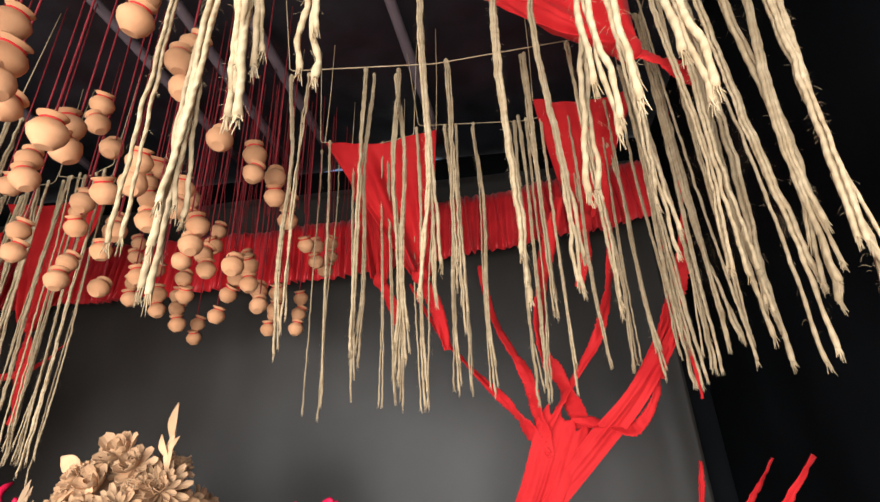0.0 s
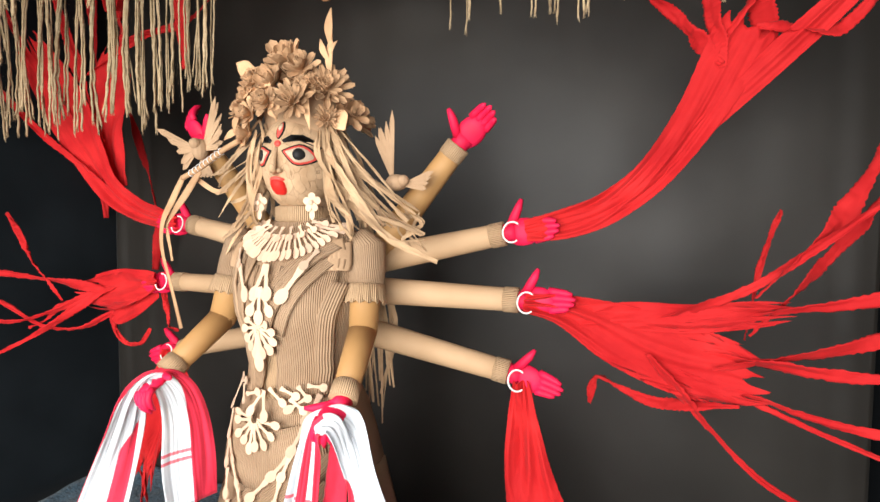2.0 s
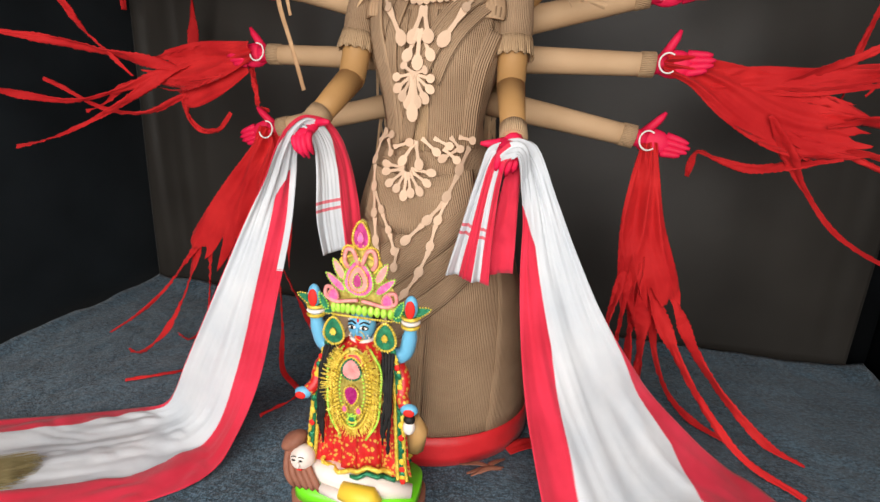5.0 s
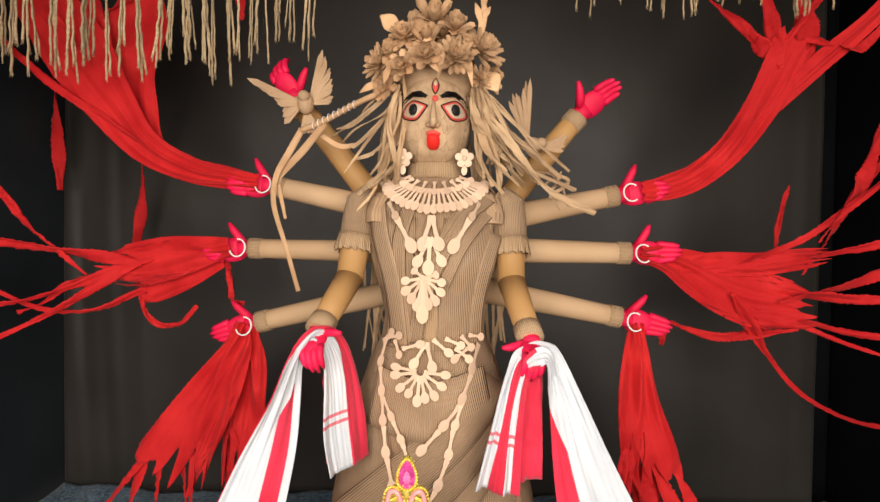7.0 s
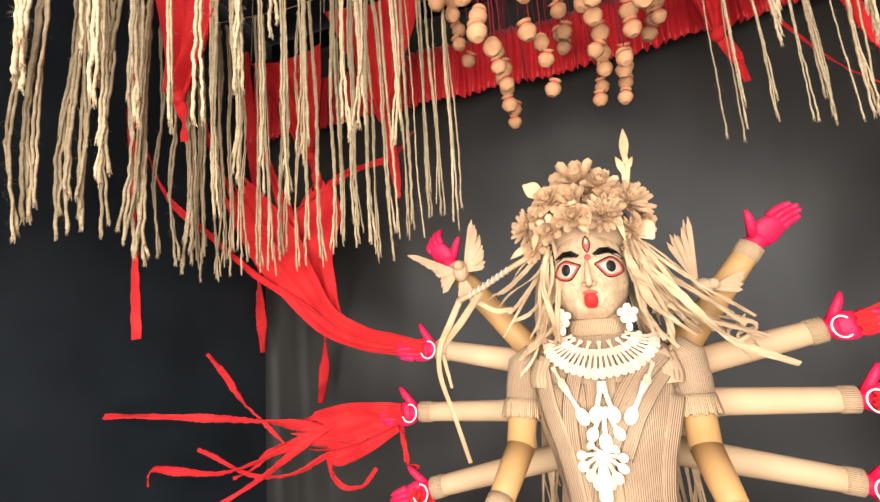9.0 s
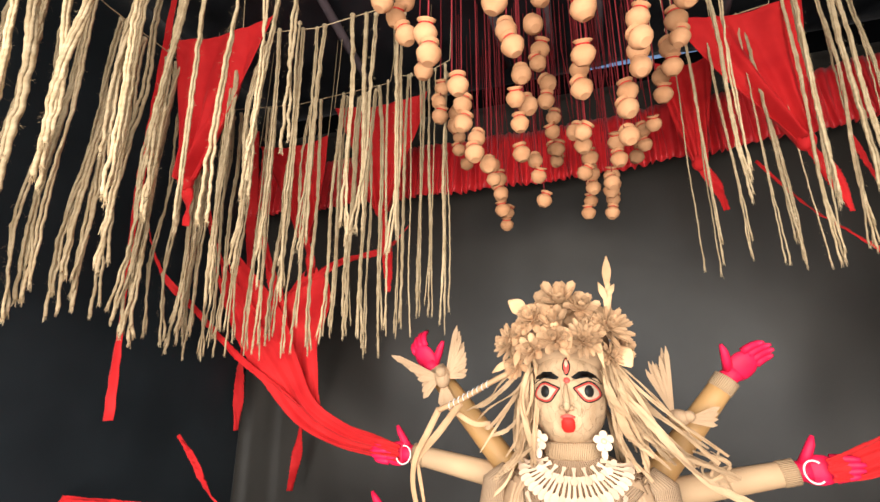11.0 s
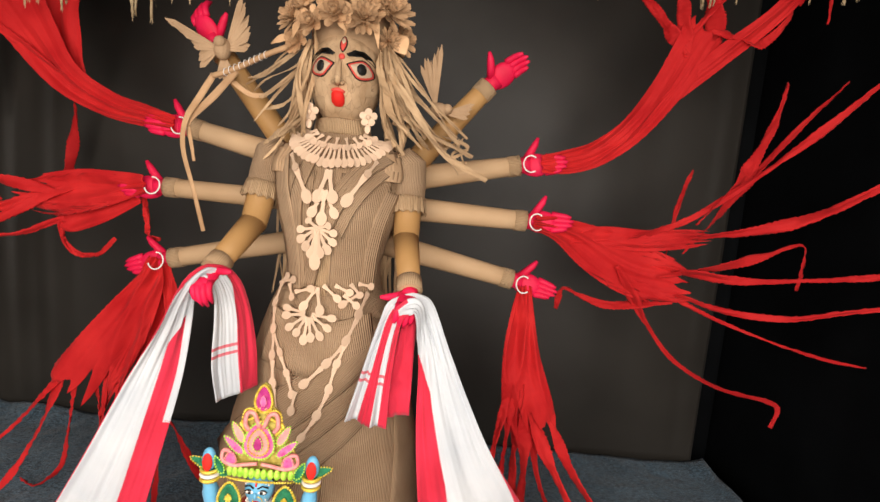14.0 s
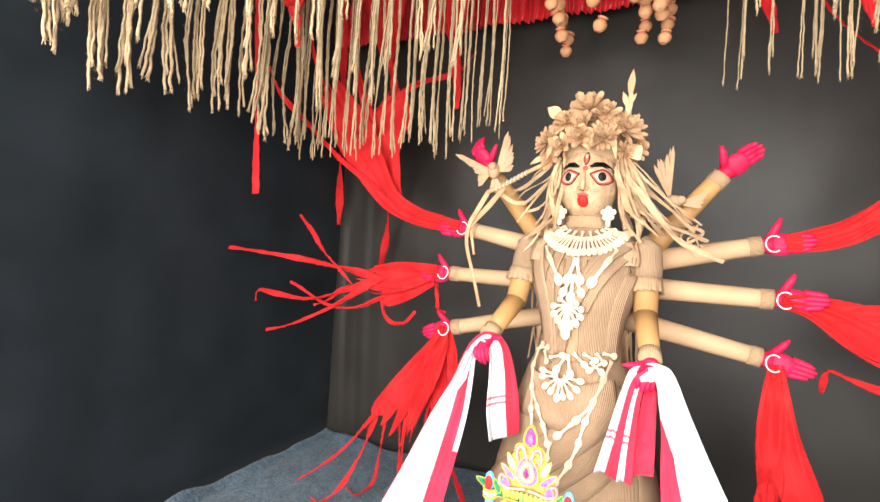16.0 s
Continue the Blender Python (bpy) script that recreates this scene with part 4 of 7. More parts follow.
scarf("red scarf hanging straight from a glove, ends torn in tails", [
    ([(0.600, 0.035, 0.905, 0.045), (0.605, 0.05, 0.80, 0.09), (0.62, 0.06, 0.66, 0.14), (0.66, 0.07, 0.50, 0.19), (0.70, 0.08, 0.37, 0.20)], 0.013, 3.0),
], [
    [(0.59, 0.07, 0.52, 0.06), (0.57, 0.06, 0.40, 0.035), (0.55, 0.05, 0.28, 0.03), (0.52, 0.04, 0.19, 0.02)],
    [(0.61, 0.08, 0.48, 0.05), (0.605, 0.09, 0.34, 0.035), (0.60, 0.1, 0.22, 0.03), (0.58, 0.11, 0.15, 0.015)],
    [(0.66, 0.08, 0.42, 0.08), (0.68, 0.10, 0.26, 0.07), (0.69, 0.14, 0.12, 0.06), (0.70, 0.18, 0.02, 0.05)],
    [(0.70, 0.07, 0.42, 0.08), (0.76, 0.04, 0.30, 0.05), (0.85, -0.02, 0.16, 0.05), (0.96, -0.10, 0.05, 0.05), (1.09, -0.19, 0.018, 0.035)],
    [(0.76, 0.08, 0.42, 0.07), (0.83, 0.08, 0.29, 0.055), (0.93, 0.06, 0.16, 0.055), (1.05, 0.0, 0.05, 0.055), (1.15, -0.04, 0.018, 0.03)],
    [(0.70, 0.12, 0.38, 0.05), (0.74, 0.14, 0.22, 0.035), (0.80, 0.14, 0.09, 0.035), (0.88, 0.11, 0.02, 0.035), (0.96, 0.02, 0.018, 0.035)],
    [(0.64, 0.10, 0.42, 0.06), (0.65, 0.14, 0.28, 0.06), (0.66, 0.16, 0.14, 0.06), (0.66, 0.18, 0.05, 0.06)],
], seed=6.6)
bm = bmesh.new()
band(bm, [(-1.47, -0.25, 3.10, 0.03), (-1.46, -0.25, 2.5, 0.03), (-1.46, -0.25, 2.2, 0.035), (-1.44, -0.25, 1.9, 0.035), (-1.42, -0.25, 1.65, 0.04), (-1.40, -0.25, 1.40, 0.035)], 40, 4, pleats=0.003, twist=0.4, fray=0.15)
tagged(link("red_ribbon", bm, RED), "narrow torn red ribbon hanging among the ropes", "ribbon")

# ---- red and white shawls over the forward arms ----
def drape(bm, edge_a, edge_b, n, across, folds, count, bands, seed, fade=0.6):
    """Cloth between two edge curves, with lengthwise folds; bands: (run, [(share across, map v), ...]) along the cloth."""
    a, b = spline(edge_a, n), spline(edge_b, n)
    g, uv = np.zeros((n, across + 1, 3)), [[None] * (across + 1) for _ in range(n)]
    mid = (a + b) / 2
    tan = np.gradient(mid, axis=0)
    run = np.concatenate([[0], np.cumsum(np.linalg.norm(np.diff(mid, axis=0), axis=1))])
    vs = np.linspace(0, 1, across + 1)
    rows = [np.interp(vs, [f for f, _ in row], [m for _, m in row]) for _, row in bands]
    for i in range(n):
        side = b[i] - a[i]
        nrm = np.cross(tan[i], side)
        nrm /= np.linalg.norm(nrm) + 1e-9
        if nrm[1] > 0 and abs(nrm[2]) < 0.7 or nrm[2] < 0 and abs(nrm[2]) >= 0.7:
            nrm = -nrm
        s = i / (n - 1)
        k = folds * (1 - fade * s) * min(1.0, 0.45 + np.linalg.norm(side) * 4)
        flat = max(0.0, 1 - mid[i][2] / 0.09)
        for j in range(across + 1):
            v = j / across
            d = k * (math.sin(v * 2 * math.pi * count + seed + s * 2.2) + 0.4 * math.sin(v * 2 * math.pi * count * 2.1 + seed * 2 - s * 3)) + 0.010 * noise.noise((v * 3 + seed, s * 9, seed)) + 0.004 * noise.noise((v * 9, s * 14, seed))
            d += folds * (0.9 * (0.35 - 2 * abs(noise.noise((v * 5.5 + seed * 3 + s * 1.2, s * 2.2, seed + 3)))) + 0.5 * (0.3 - 2 * abs(noise.noise((v * 11 + seed, s * 3.5, seed + 6)))))
            d -= 0.0022 * max(0.0, 1 - abs((run[i] % 0.17) - 0.085) / 0.007) * (0.6 + noise.noise((v * 4, run[i] * 3, 1.0)))
            p = a[i] + side * v + nrm * d
            rumple = 0.010 * (0.5 + 0.5 * math.sin(v * 17 + s * 6 + seed)) + 0.028 * abs(noise.noise((v * 4 + seed, s * 13 + v * 3, 2.0))) + 0.012 * abs(noise.noise((v * 11, s * 30, 5.0)))
            p[2] = max(p[2], 0.006 + rumple * flat)
            g[i, j] = p
            uv[i][j] = (float(run[i]), float(np.interp(run[i], [r0 for r0, _ in bands], [row[j] for row in rows])))
    sheet(bm, g, 0.002, 0, uv)


shawl = thing("shawl", "white cotton shawl with red borders trailing along the floor", "shawl", "shawls over the arms")
bm = bmesh.new()
drape(bm, [(-0.230, -0.292, 0.578), (-0.250, -0.288, 0.68), (-0.254, -0.280, 0.79), (-0.254, -0.290, 0.86), (-0.264, -0.305, 0.903), (-0.288, -0.295, 0.900), (-0.300, -0.287, 0.855), (-0.304, -0.288, 0.79), (-0.304, -0.322, 0.65), (-0.338, -0.35, 0.45), (-0.385, -0.37, 0.24), (-0.43, -0.42, 0.08), (-0.455, -0.50, 0.014), (-0.51, -0.61, 0.012), (-0.66, -0.71, 0.012), (-1.05, -0.90, 0.012)],
      [(-0.150, -0.208, 0.600), (-0.163, -0.198, 0.70), (-0.183, -0.198, 0.80), (-0.206, -0.218, 0.885), (-0.238, -0.258, 0.932), (-0.276, -0.315, 0.930), (-0.308, -0.350, 0.880), (-0.350, -0.365, 0.775), (-0.425, -0.367, 0.635), (-0.508, -0.385, 0.45), (-0.62, -0.36, 0.25), (-0.74, -0.31, 0.06), (-0.86, -0.32, 0.014), (-1.01, -0.40, 0.012), (-1.17, -0.47, 0.012), (-1.50, -0.62, 0.012)], 170, 60, 0.0050, 1.7, [
          (0.24, [(0, 0.42), (0.53, 0.76), (1, 1.0)]), (0.38, [(0, 0.35), (0.78, 0.76), (1, 0.9)]), (0.46, [(0, 0.33), (0.9, 0.755), (1, 0.80)]),
          (0.58, [(0, 0.52), (0.12, 0.42), (0.14, 0.01), (0.50, 0.24), (0.965, 0.75), (1, 0.79)]), (0.95, [(0, 0.0), (0.35, 0.235), (0.97, 0.75), (1, 0.78)]), (1.25, [(0, 0.0), (0.30, 0.235), (0.97, 0.75), (1, 0.78)]), (1.7, [(0, 0.0), (0.24, 0.235), (0.80, 0.755), (1, 1.0)])], 0.6, 0.2)
part("cloth", bm, GAMCHA, shawl)
bm = bmesh.new()
drape(bm, [(-0.247, -0.262, 0.60), (-0.256, -0.258, 0.75), (-0.254, -0.272, 0.87)], [(-0.205, -0.228, 0.61), (-0.215, -0.222, 0.75), (-0.228, -0.245, 0.89)], 20, 8, 0.003, 1.0, [(0, [(0, 0.02), (1, 0.2)])], 0.3)
part("under_fold", bm, GAMCHA, shawl)
shawl = thing("shawl", "white cotton shawl with red borders falling to the floor", "shawl", "shawls over the arms")
bm = bmesh.new()
drape(bm, [(0.215, -0.300, 0.550), (0.215, -0.305, 0.66), (0.222, -0.310, 0.78), (0.232, -0.335, 0.850), (0.248, -0.352, 0.876), (0.266, -0.350, 0.874), (0.276, -0.318, 0.80), (0.284, -0.300, 0.72), (0.290, -0.322, 0.60), (0.303, -0.355, 0.475), (0.325, -0.392, 0.34), (0.360, -0.445, 0.21), (0.42, -0.53, 0.06), (0.48, -0.62, 0.012), (0.62, -0.85, 0.012)],
      [(0.108, -0.315, 0.575), (0.135, -0.315, 0.68), (0.165, -0.315, 0.80), (0.188, -0.31, 0.875), (0.217, -0.288, 0.893), (0.258, -0.272, 0.902), (0.302, -0.268, 0.884), (0.352, -0.295, 0.79), (0.411, -0.306, 0.665), (0.487, -0.305, 0.52), (0.575, -0.270, 0.385), (0.670, -0.190, 0.25), (0.785, -0.142, 0.13), (0.93, -0.12, 0.014), (1.12, -0.40, 0.012)], 160, 60, 0.0075, 1.8, [
          (0.30, [(0, 1.0), (0.2, 0.78), (0.22, 0.75), (0.40, 0.55), (0.41, 0.99), (0.70, 0.77), (0.72, 0.75), (1, 0.5)]), (0.40, [(0, 0.34), (0.5, 0.6), (1, 0.70)]), (0.46, [(0, 0.25), (0.5, 0.5), (1, 0.70)]),
          (0.60, [(0, 0.06), (0.33, 0.235), (1, 0.72)]), (0.85, [(0, 0.0), (0.34, 0.235), (0.97, 0.75), (1, 0.78)]), (1.06, [(0, 0.0), (0.25, 0.235), (0.88, 0.755), (1, 0.85)]), (1.24, [(0, 0.0), (0.19, 0.235), (0.85, 0.755), (1, 0.90)]), (1.40, [(0, 0.0), (0.15, 0.235), (0.70, 0.755), (1, 1.0)])], 2.2, 0.3)
part("cloth", bm, GAMCHA, shawl)
bm = bmesh.new()
drape(bm, [(0.20, -0.275, 0.57), (0.215, -0.275, 0.72), (0.24, -0.28, 0.88)], [(0.27, -0.270, 0.58), (0.268, -0.27, 0.72), (0.268, -0.275, 0.88)], 20, 8, 0.006, 1.0, [(0, [(0, 0.02), (1, 0.2)])], 0.9)
part("under_fold", bm, GAMCHA, shawl)

# ---- frilled valance and knotted red cloths over the stage ----
bm = bmesh.new()
g = np.zeros((8, 900, 3))
for i in range(8):
    for j in range(900):
        u, v = j / 899, i / 7
        x = -1.64 + 3.30 * u
        z = 2.42 + 0.055 * max(0.0, x) + 0.028 * max(0.0, x) ** 2 + 0.285 * v + 0.006 * math.sin(x * 17)
        k = 0.024 * (1 - v * 0.5)
        g[i, j] = (x + 0.006 * math.sin(x * 90 + v * 3), 0.62 + k * math.sin(x * 185 + 2.2 * math.sin(x * 9) + 0.6 * math.sin(x * 31)) * (0.7 + 0.3 * math.sin(x * 23)) - 0.03 * (1 - v), z)
sheet(bm, g, 0.002)
valance = tagged(link("valance", bm, RED_SATIN), "gathered bright red satin valance along the tent's back", "valance")


def swag(x0, x1, y, ztop, knot, tail, seed, hang=0.0):
    """A square of red cloth slung from a wire and gathered into a knot with a tail."""
    base = thing("red_cloth_swag", "red cloth pinned to a wire and gathered into a knot", "cloth swag", "red cloth swags")
    bm = bmesh.new()
    n, c = 36, 40
    g = np.zeros((n, c + 1, 3))
    for i in range(n):
        s = i / (n - 1)
        e = s ** 1.25
        for j in range(c + 1):
            v = j / c
            top = Vector((x0 + (x1 - x0) * v, y, ztop - 0.03 * math.sin(math.pi * v)))
            kn = Vector(knot) + Vector(((v - 0.5) * 0.06, 0, 0))
            p = top.lerp(kn, e)
            p.y += 0.012 * math.sin(v * 14 + seed) * (0.3 + s) + 0.02 * math.sin(math.pi * s) + 0.030 * (0.2 + s) * (0.3 - 2 * abs(noise.noise((v * 5 + seed, s * 1.3, seed)))) + 0.004 * noise.noise((v * 9, s * 12, seed))
            g[i, j] = p
    sheet(bm, g, 0.0018)
    part("cloth", bm, RED, base)
    for x in (x0, x1):
        bm = bmesh.new()
        tube(bm, [(x, y, ztop - 0.004), (x + 0.01, y, (ztop + ZT) / 2), (x + 0.015, y, ZT + 0.03)], 0.0018, 5)
        part("cord", bm, JUTE, base)
    bm = bmesh.new()
    ball(bm, Vector(knot), (0.028, 0.026, 0.030), 0, 12, 8)
    part("knot", bm, RED, base)
    bm = bmesh.new()
    k = Vector(knot)
    band(bm, [(*k, 0.035), (*(k.lerp(Vector(tail), 0.5) + Vector((0.01, 0, 0))), 0.042), (*tail, 0.022)], 40, 6, pleats=0.006, count=1.3, seed=seed, fray=0.08, crinkle=0.004, twist=0.5)
    part("tail", bm, RED, base)


swag(0.42, 0.80, 0.02, 2.70, (0.73, 0.05, 2.20), (0.80, 0.05, 1.97), 0.4)
swag(-0.93, -0.50, 0.17, 2.70, (-0.70, 0.20, 2.20), (-0.66, 0.20, 1.86), 1.5)
swag(-1.30, -0.88, -0.36, 2.72, (-1.22, -0.28, 2.18), (-1.20, -0.27, 2.02), 2.2)
swag(-1.36, -1.00, 0.25, 2.62, (-1.10, 0.30, 2.15), (-1.06, 0.3, 1.95), 3.1)
swag(1.12, 1.44, -0.02, 2.74, (1.22, 0.04, 2.32), (1.18, 0.05, 2.12), 4.0)
swag(0.86, 1.30, -0.52, 2.74, (1.26, -0.50, 2.44), (1.40, -0.48, 2.34), 6.1)
swag(0.40, 0.62, 0.35, 2.77, (0.52, 0.40, 2.33), (0.59, 0.42, 2.14), 5.0)

# ---- jute ropes on wires ----
def rope_mesh(length, seed, strands=3):
    """Twisted jute cords hung side by side, their ends frayed and uneven, the foot at the origin."""
    r = random.Random(seed)
    bm = bmesh.new()
    uvl = bm.loops.layers.uv.verify()
    n = 70
    sway = [r.uniform(-0.006, 0.006) for _ in range(4)]
    lay_rate, open_len = r.uniform(3, 11), r.uniform(0.10, 0.30)

    def core(z):
        return sway[0] * math.sin(z * 5 + sway[1] * 900) + sway[2] * math.sin(z * 11 + 2) + 0.0028 * noise.noise((z * 24, seed, 0.0)), sway[3] * math.sin(z * 7) + 0.0028 * noise.noise((z * 30, seed, 9.0))

    for s in range(strands):
        ph = 2 * math.pi * s / strands + r.uniform(-0.4, 0.4)
        cut = r.uniform(0.0, 0.10) if s else 0.0
        ex, ey = r.uniform(-0.013, 0.013), r.uniform(-0.008, 0.008)
        pts, rad = [], []
        off = r.uniform(0.0024, 0.0044)
        thick = r.uniform(0.0024, 0.0033)
        for i in range(n):
            q = i / (n - 1)
            z = cut + (length - cut) * q
            open_end = max(0.0, 1 - z / open_len)
            a = ph + z * lay_rate + 0.5 * math.sin(z * 6 + seed)
            wx, wy = core(z)
            kink = 0.0022 * open_end * math.sin(z * 60 + s * 2) + 0.0016 * noise.noise((z * 45, s * 5.0, seed))
            pts.append((off * math.cos(a) + ex * open_end + wx + kink, off * math.sin(a) + ey * open_end + wy, z))
            rad.append(thick * (1 + 0.38 * noise.noise((i * 0.9, s * 3.0, seed * 1.7))) * (1.15 if i < 2 else 1))
        first = len(bm.faces)
        tube(bm, pts, rad, 7)
        bm.faces.ensure_lookup_table()
        for f in range(first, len(bm.faces) - 2):
            k = (f - first) % 7
            for lp, du in zip(bm.faces[f].loops, (0, 1, 1, 0)):
                lp[uvl].uv = ((k + du) / 7, lp.vert.co.z)
        # brush of loose fibres where the cord was cut
        for k in range(13):
            p = Vector(pts[0]) + Vector((r.uniform(-1, 1), r.uniform(-1, 1), 0)) * 0.002
            q = p + Vector((r.uniform(-0.0035, 0.0035), r.uniform(-0.0035, 0.0035), -r.uniform(0.004, 0.020)))
            tube(bm, [p + Vector((0, 0, 0.004)), p.lerp(q, 0.5), q], [0.0007, 0.0006, 0.0003], 3, cap=False)
    # fine stray fibres
    for k in range(150):
        z = r.uniform(0.02, length)
        a, l2 = r.uniform(0, 6.28), r.uniform(0.003, 0.012)
        wx, wy = core(z)
        p = Vector((wx + 0.005 * math.cos(a), wy + 0.005 * math.sin(a), z))
        q = p + Vector((0.7 * math.cos(a), 0.7 * math.sin(a), r.uniform(-1.4, 0.6))) * l2
        tube(bm, [p, p.lerp(q, 0.5) + Vector((0, 0, 0.0015)), q], 0.00013, 3, cap=False)
    # knot at the wire
    ball(bm, (*core(length), length), (0.007, 0.007, 0.009), 0, 8, 6)
    me = bpy.data.meshes.new("jute_rope")
    bm.to_mesh(me)
    bm.free()
    me.materials.append(JUTE)
    me.polygons.foreach_set("use_smooth", [True] * len(me.polygons))
    return me


LENS = [0.62, 0.72, 0.82, 0.92, 1.02, 1.12]
ROPES = {(k, v): rope_mesh(k, 10 * i + v, (2, 3, 4, 1)[v]) for i, k in enumerate(LENS) for v in range(4)}
ROPE_LABELS = ("thick natural jute rope with frayed ends hanging from a wire", "natural jute cord with untwisted ends hanging from a wire")


def hang_rope(x, y, z, wire, fat=1.0):
    ln = min(LENS, key=lambda k: abs(k - (wire - z)))
    ob = new("jute_rope", ROPES[(ln, random.randrange(3) if fat > 1.0 else random.randrange(4))])
    ob.matrix_basis = Matrix.Translation((x, y, z)) @ pose(0, 0, 0, rnd(-1.8, 1.8), rnd(-1.8, 1.8), rnd(0, 360)) @ Matrix.Diagonal((fat, fat, (wire - z) / ln, 1))
    tagged(ob, ROPE_LABELS[0] if fat > 1.15 else ROPE_LABELS[1], "rope", "hanging jute ropes")


def wire(pts):
    bm = bmesh.new()
    tube(bm, [Vector(a).lerp(Vector(b), t) for a, b in zip(pts, pts[1:]) for t in (0.02, 0.5, 0.98)], 0.0017, 5)
    tagged(link("wire", bm, JUTE), "thin jute-wrapped wire strung across the tent", "wire", "wires over the stage")


def rope_row(p0, p1, count, z0, z1, wz, jitter=0.05, fat=1.0, bunch=0.35):
    """Ropes along a wire from p0 to p1, their ends from height z0 to z1."""
    mid = ((p0[0] + p1[0]) / 2, (p0[1] + p1[1]) / 2)
    wire([(p0[0] + (p0[0] - mid[0]) * 0.12, p0[1], 3.13), (*p0, wz + 0.03), (*mid, wz - 0.004), (*p1, wz + 0.03), (p1[0] + (p1[0] - mid[0]) * 0.12, p1[1], 3.13)])
    for k in range(count):
        u = (k + rnd(-0.35, 0.35)) / max(1, count - 1)
        u = min(1, max(0, u))
        x, y = p0[0] + (p1[0] - p0[0]) * u, p0[1] + (p1[1] - p0[1]) * u
        z = z0 + (z1 - z0) * u + rnd(-jitter, jitter)
        hang_rope(x, y + rnd(-0.012, 0.012), z, wz, fat * rnd(0.85, 1.15))
        if random.random() < bunch:
            hang_rope(x + rnd(-0.018, 0.018), y + rnd(-0.014, 0.014), z + rnd(-0.04, 0.08), wz, fat * rnd(0.8, 1.0))


random.seed(5)
rope_row((-1.44, 0.03), (-0.62, 0.06), 18, 1.66, 1.65, 2.66, 0.04, 1.15, 0.35)
rope_row((-0.60, 0.05), (-0.36, 0.02), 7, 1.66, 1.76, 2.68, 0.04, 0.9, 0.5)
rope_row((-1.30, -1.15), (-1.32, -0.06), 18, 1.69, 1.67, 2.66, 0.045, 1.55, 0.6)
rope_row((-1.05, -0.30), (-0.45, -0.28), 8, 1.78, 1.92, 2.70, 0.08, 1.35, 0.5)
rope_row((-1.10, -0.62), (-0.62, -0.60), 6, 1.84, 1.98, 2.72, 0.08, 1.5, 0.7)
rope_row((-1.22, -1.22), (-0.95, -0.75), 6, 1.74, 1.86, 2.70, 0.06, 1.7, 0.7)
rope_row((0.40, 0.03), (0.72, 0.05), 6, 1.86, 1.81, 2.68, 0.03, 0.9, 0.5)
rope_row((0.74, 0.03), (1.42, 0.02), 11, 1.83, 1.88, 2.70, 0.04, 0.95, 0.6)
rope_row((0.42, -0.28), (1.25, -0.26), 6, 1.86, 1.94, 2.70, 0.07, 1.0, 0.7)
rope_row((0.84, -0.58), (1.34, -0.55), 5, 1.98, 1.90, 2.72, 0.07, 1.2, 0.6)
rope_row((1.36, -0.78), (1.38, -0.08), 9, 1.80, 1.85, 2.70, 0.05, 1.1, 0.8)
# thick bunches close to the front
for x, y, z, n, fat in ((0.635, -0.955, 1.785, 5, 1.0), (0.72, -0.93, 1.98, 3, 1.5), (1.11, -0.90, 1.89, 4, 1.35)):
    wire([(x - 0.2, y, 3.13), (x - 0.05, y, 2.75), (x, y, 2.72), (x + 0.05, y, 2.75), (x + 0.2, y, 3.13)])
    for k in range(n):
        hang_rope(x + rnd(-0.045, 0.045), y + rnd(-0.04, 0.04), z + rnd(-0.03, 0.10), 2.73, fat * rnd(0.8, 1.15))

# ---- clay pots on threads ----
def pot_mesh():
    bm = bmesh.new()
    lathe(bm, [(0.0125, -0.0290), (0.0140, -0.0290), (0.0148, -0.0285), (0.0255, -0.0160), (0.0268, -0.0140), (0.0305, -0.0020), (0.0302, 0.0035), (0.0232, 0.0150), (0.0165, 0.0190), (0.0172, 0.0235), (0.0238, 0.0285), (0.0240, 0.0305), (0.0225, 0.0315), (0.0160, 0.0285)], seg=14)
    bmesh.ops.recalc_face_normals(bm, faces=bm.faces[:])
    me = bpy.data.meshes.new("pot")
    bm.to_mesh(me)
    bm.free()
    me.materials.append(CLAY)
    me.polygons.foreach_set("use_smooth", [True] * len(me.polygons))
    return me


def tie_mesh():
    bm = bmesh.new()
    pts = [(0.0172 * math.cos(a), 0.0172 * math.sin(a), 0.0208) for a in np.linspace(0, 2 * math.pi, 15)]
    tube(bm, pts, 0.0019, 5)
    me = bpy.data.meshes.new("tie")
    bm.to_mesh(me)
    bm.free()
    me.materials.append(RED_TIE)
    return me


POT, TIE = pot_mesh(), tie_mesh()


def pot_string(x, y, z, count):
    """A dark red thread from the ceiling with small clay pots tied to its end."""
    top = 3.12
    base = thing("pot_string", "small terracotta pots tied on a dark red thread", "hanging pots", "hanging clay pots", at=(x, y, top))
    bm = bmesh.new()
    tube(bm, [(0, 0, 0), (0.002, 0, (z - top) * 0.5), (0, 0, z - top + 0.02)], 0.0022, 5)
    part("thread", bm, THREAD, base)
    for k in range(count):
        ob = new("pot", POT)
        ob.parent = base
        s = rnd(0.88, 1.02)
        ob.matrix_basis = Matrix.Translation((rnd(-0.014, 0.014), rnd(-0.012, 0.012), z - top + 0.056 * k)) @ pose(0, 0, 0, rnd(-28, 28), rnd(-28, 28), rnd(0, 360)) @ Matrix.Scale(s, 4)
        ti = new("tie", TIE)
        ti.parent = ob


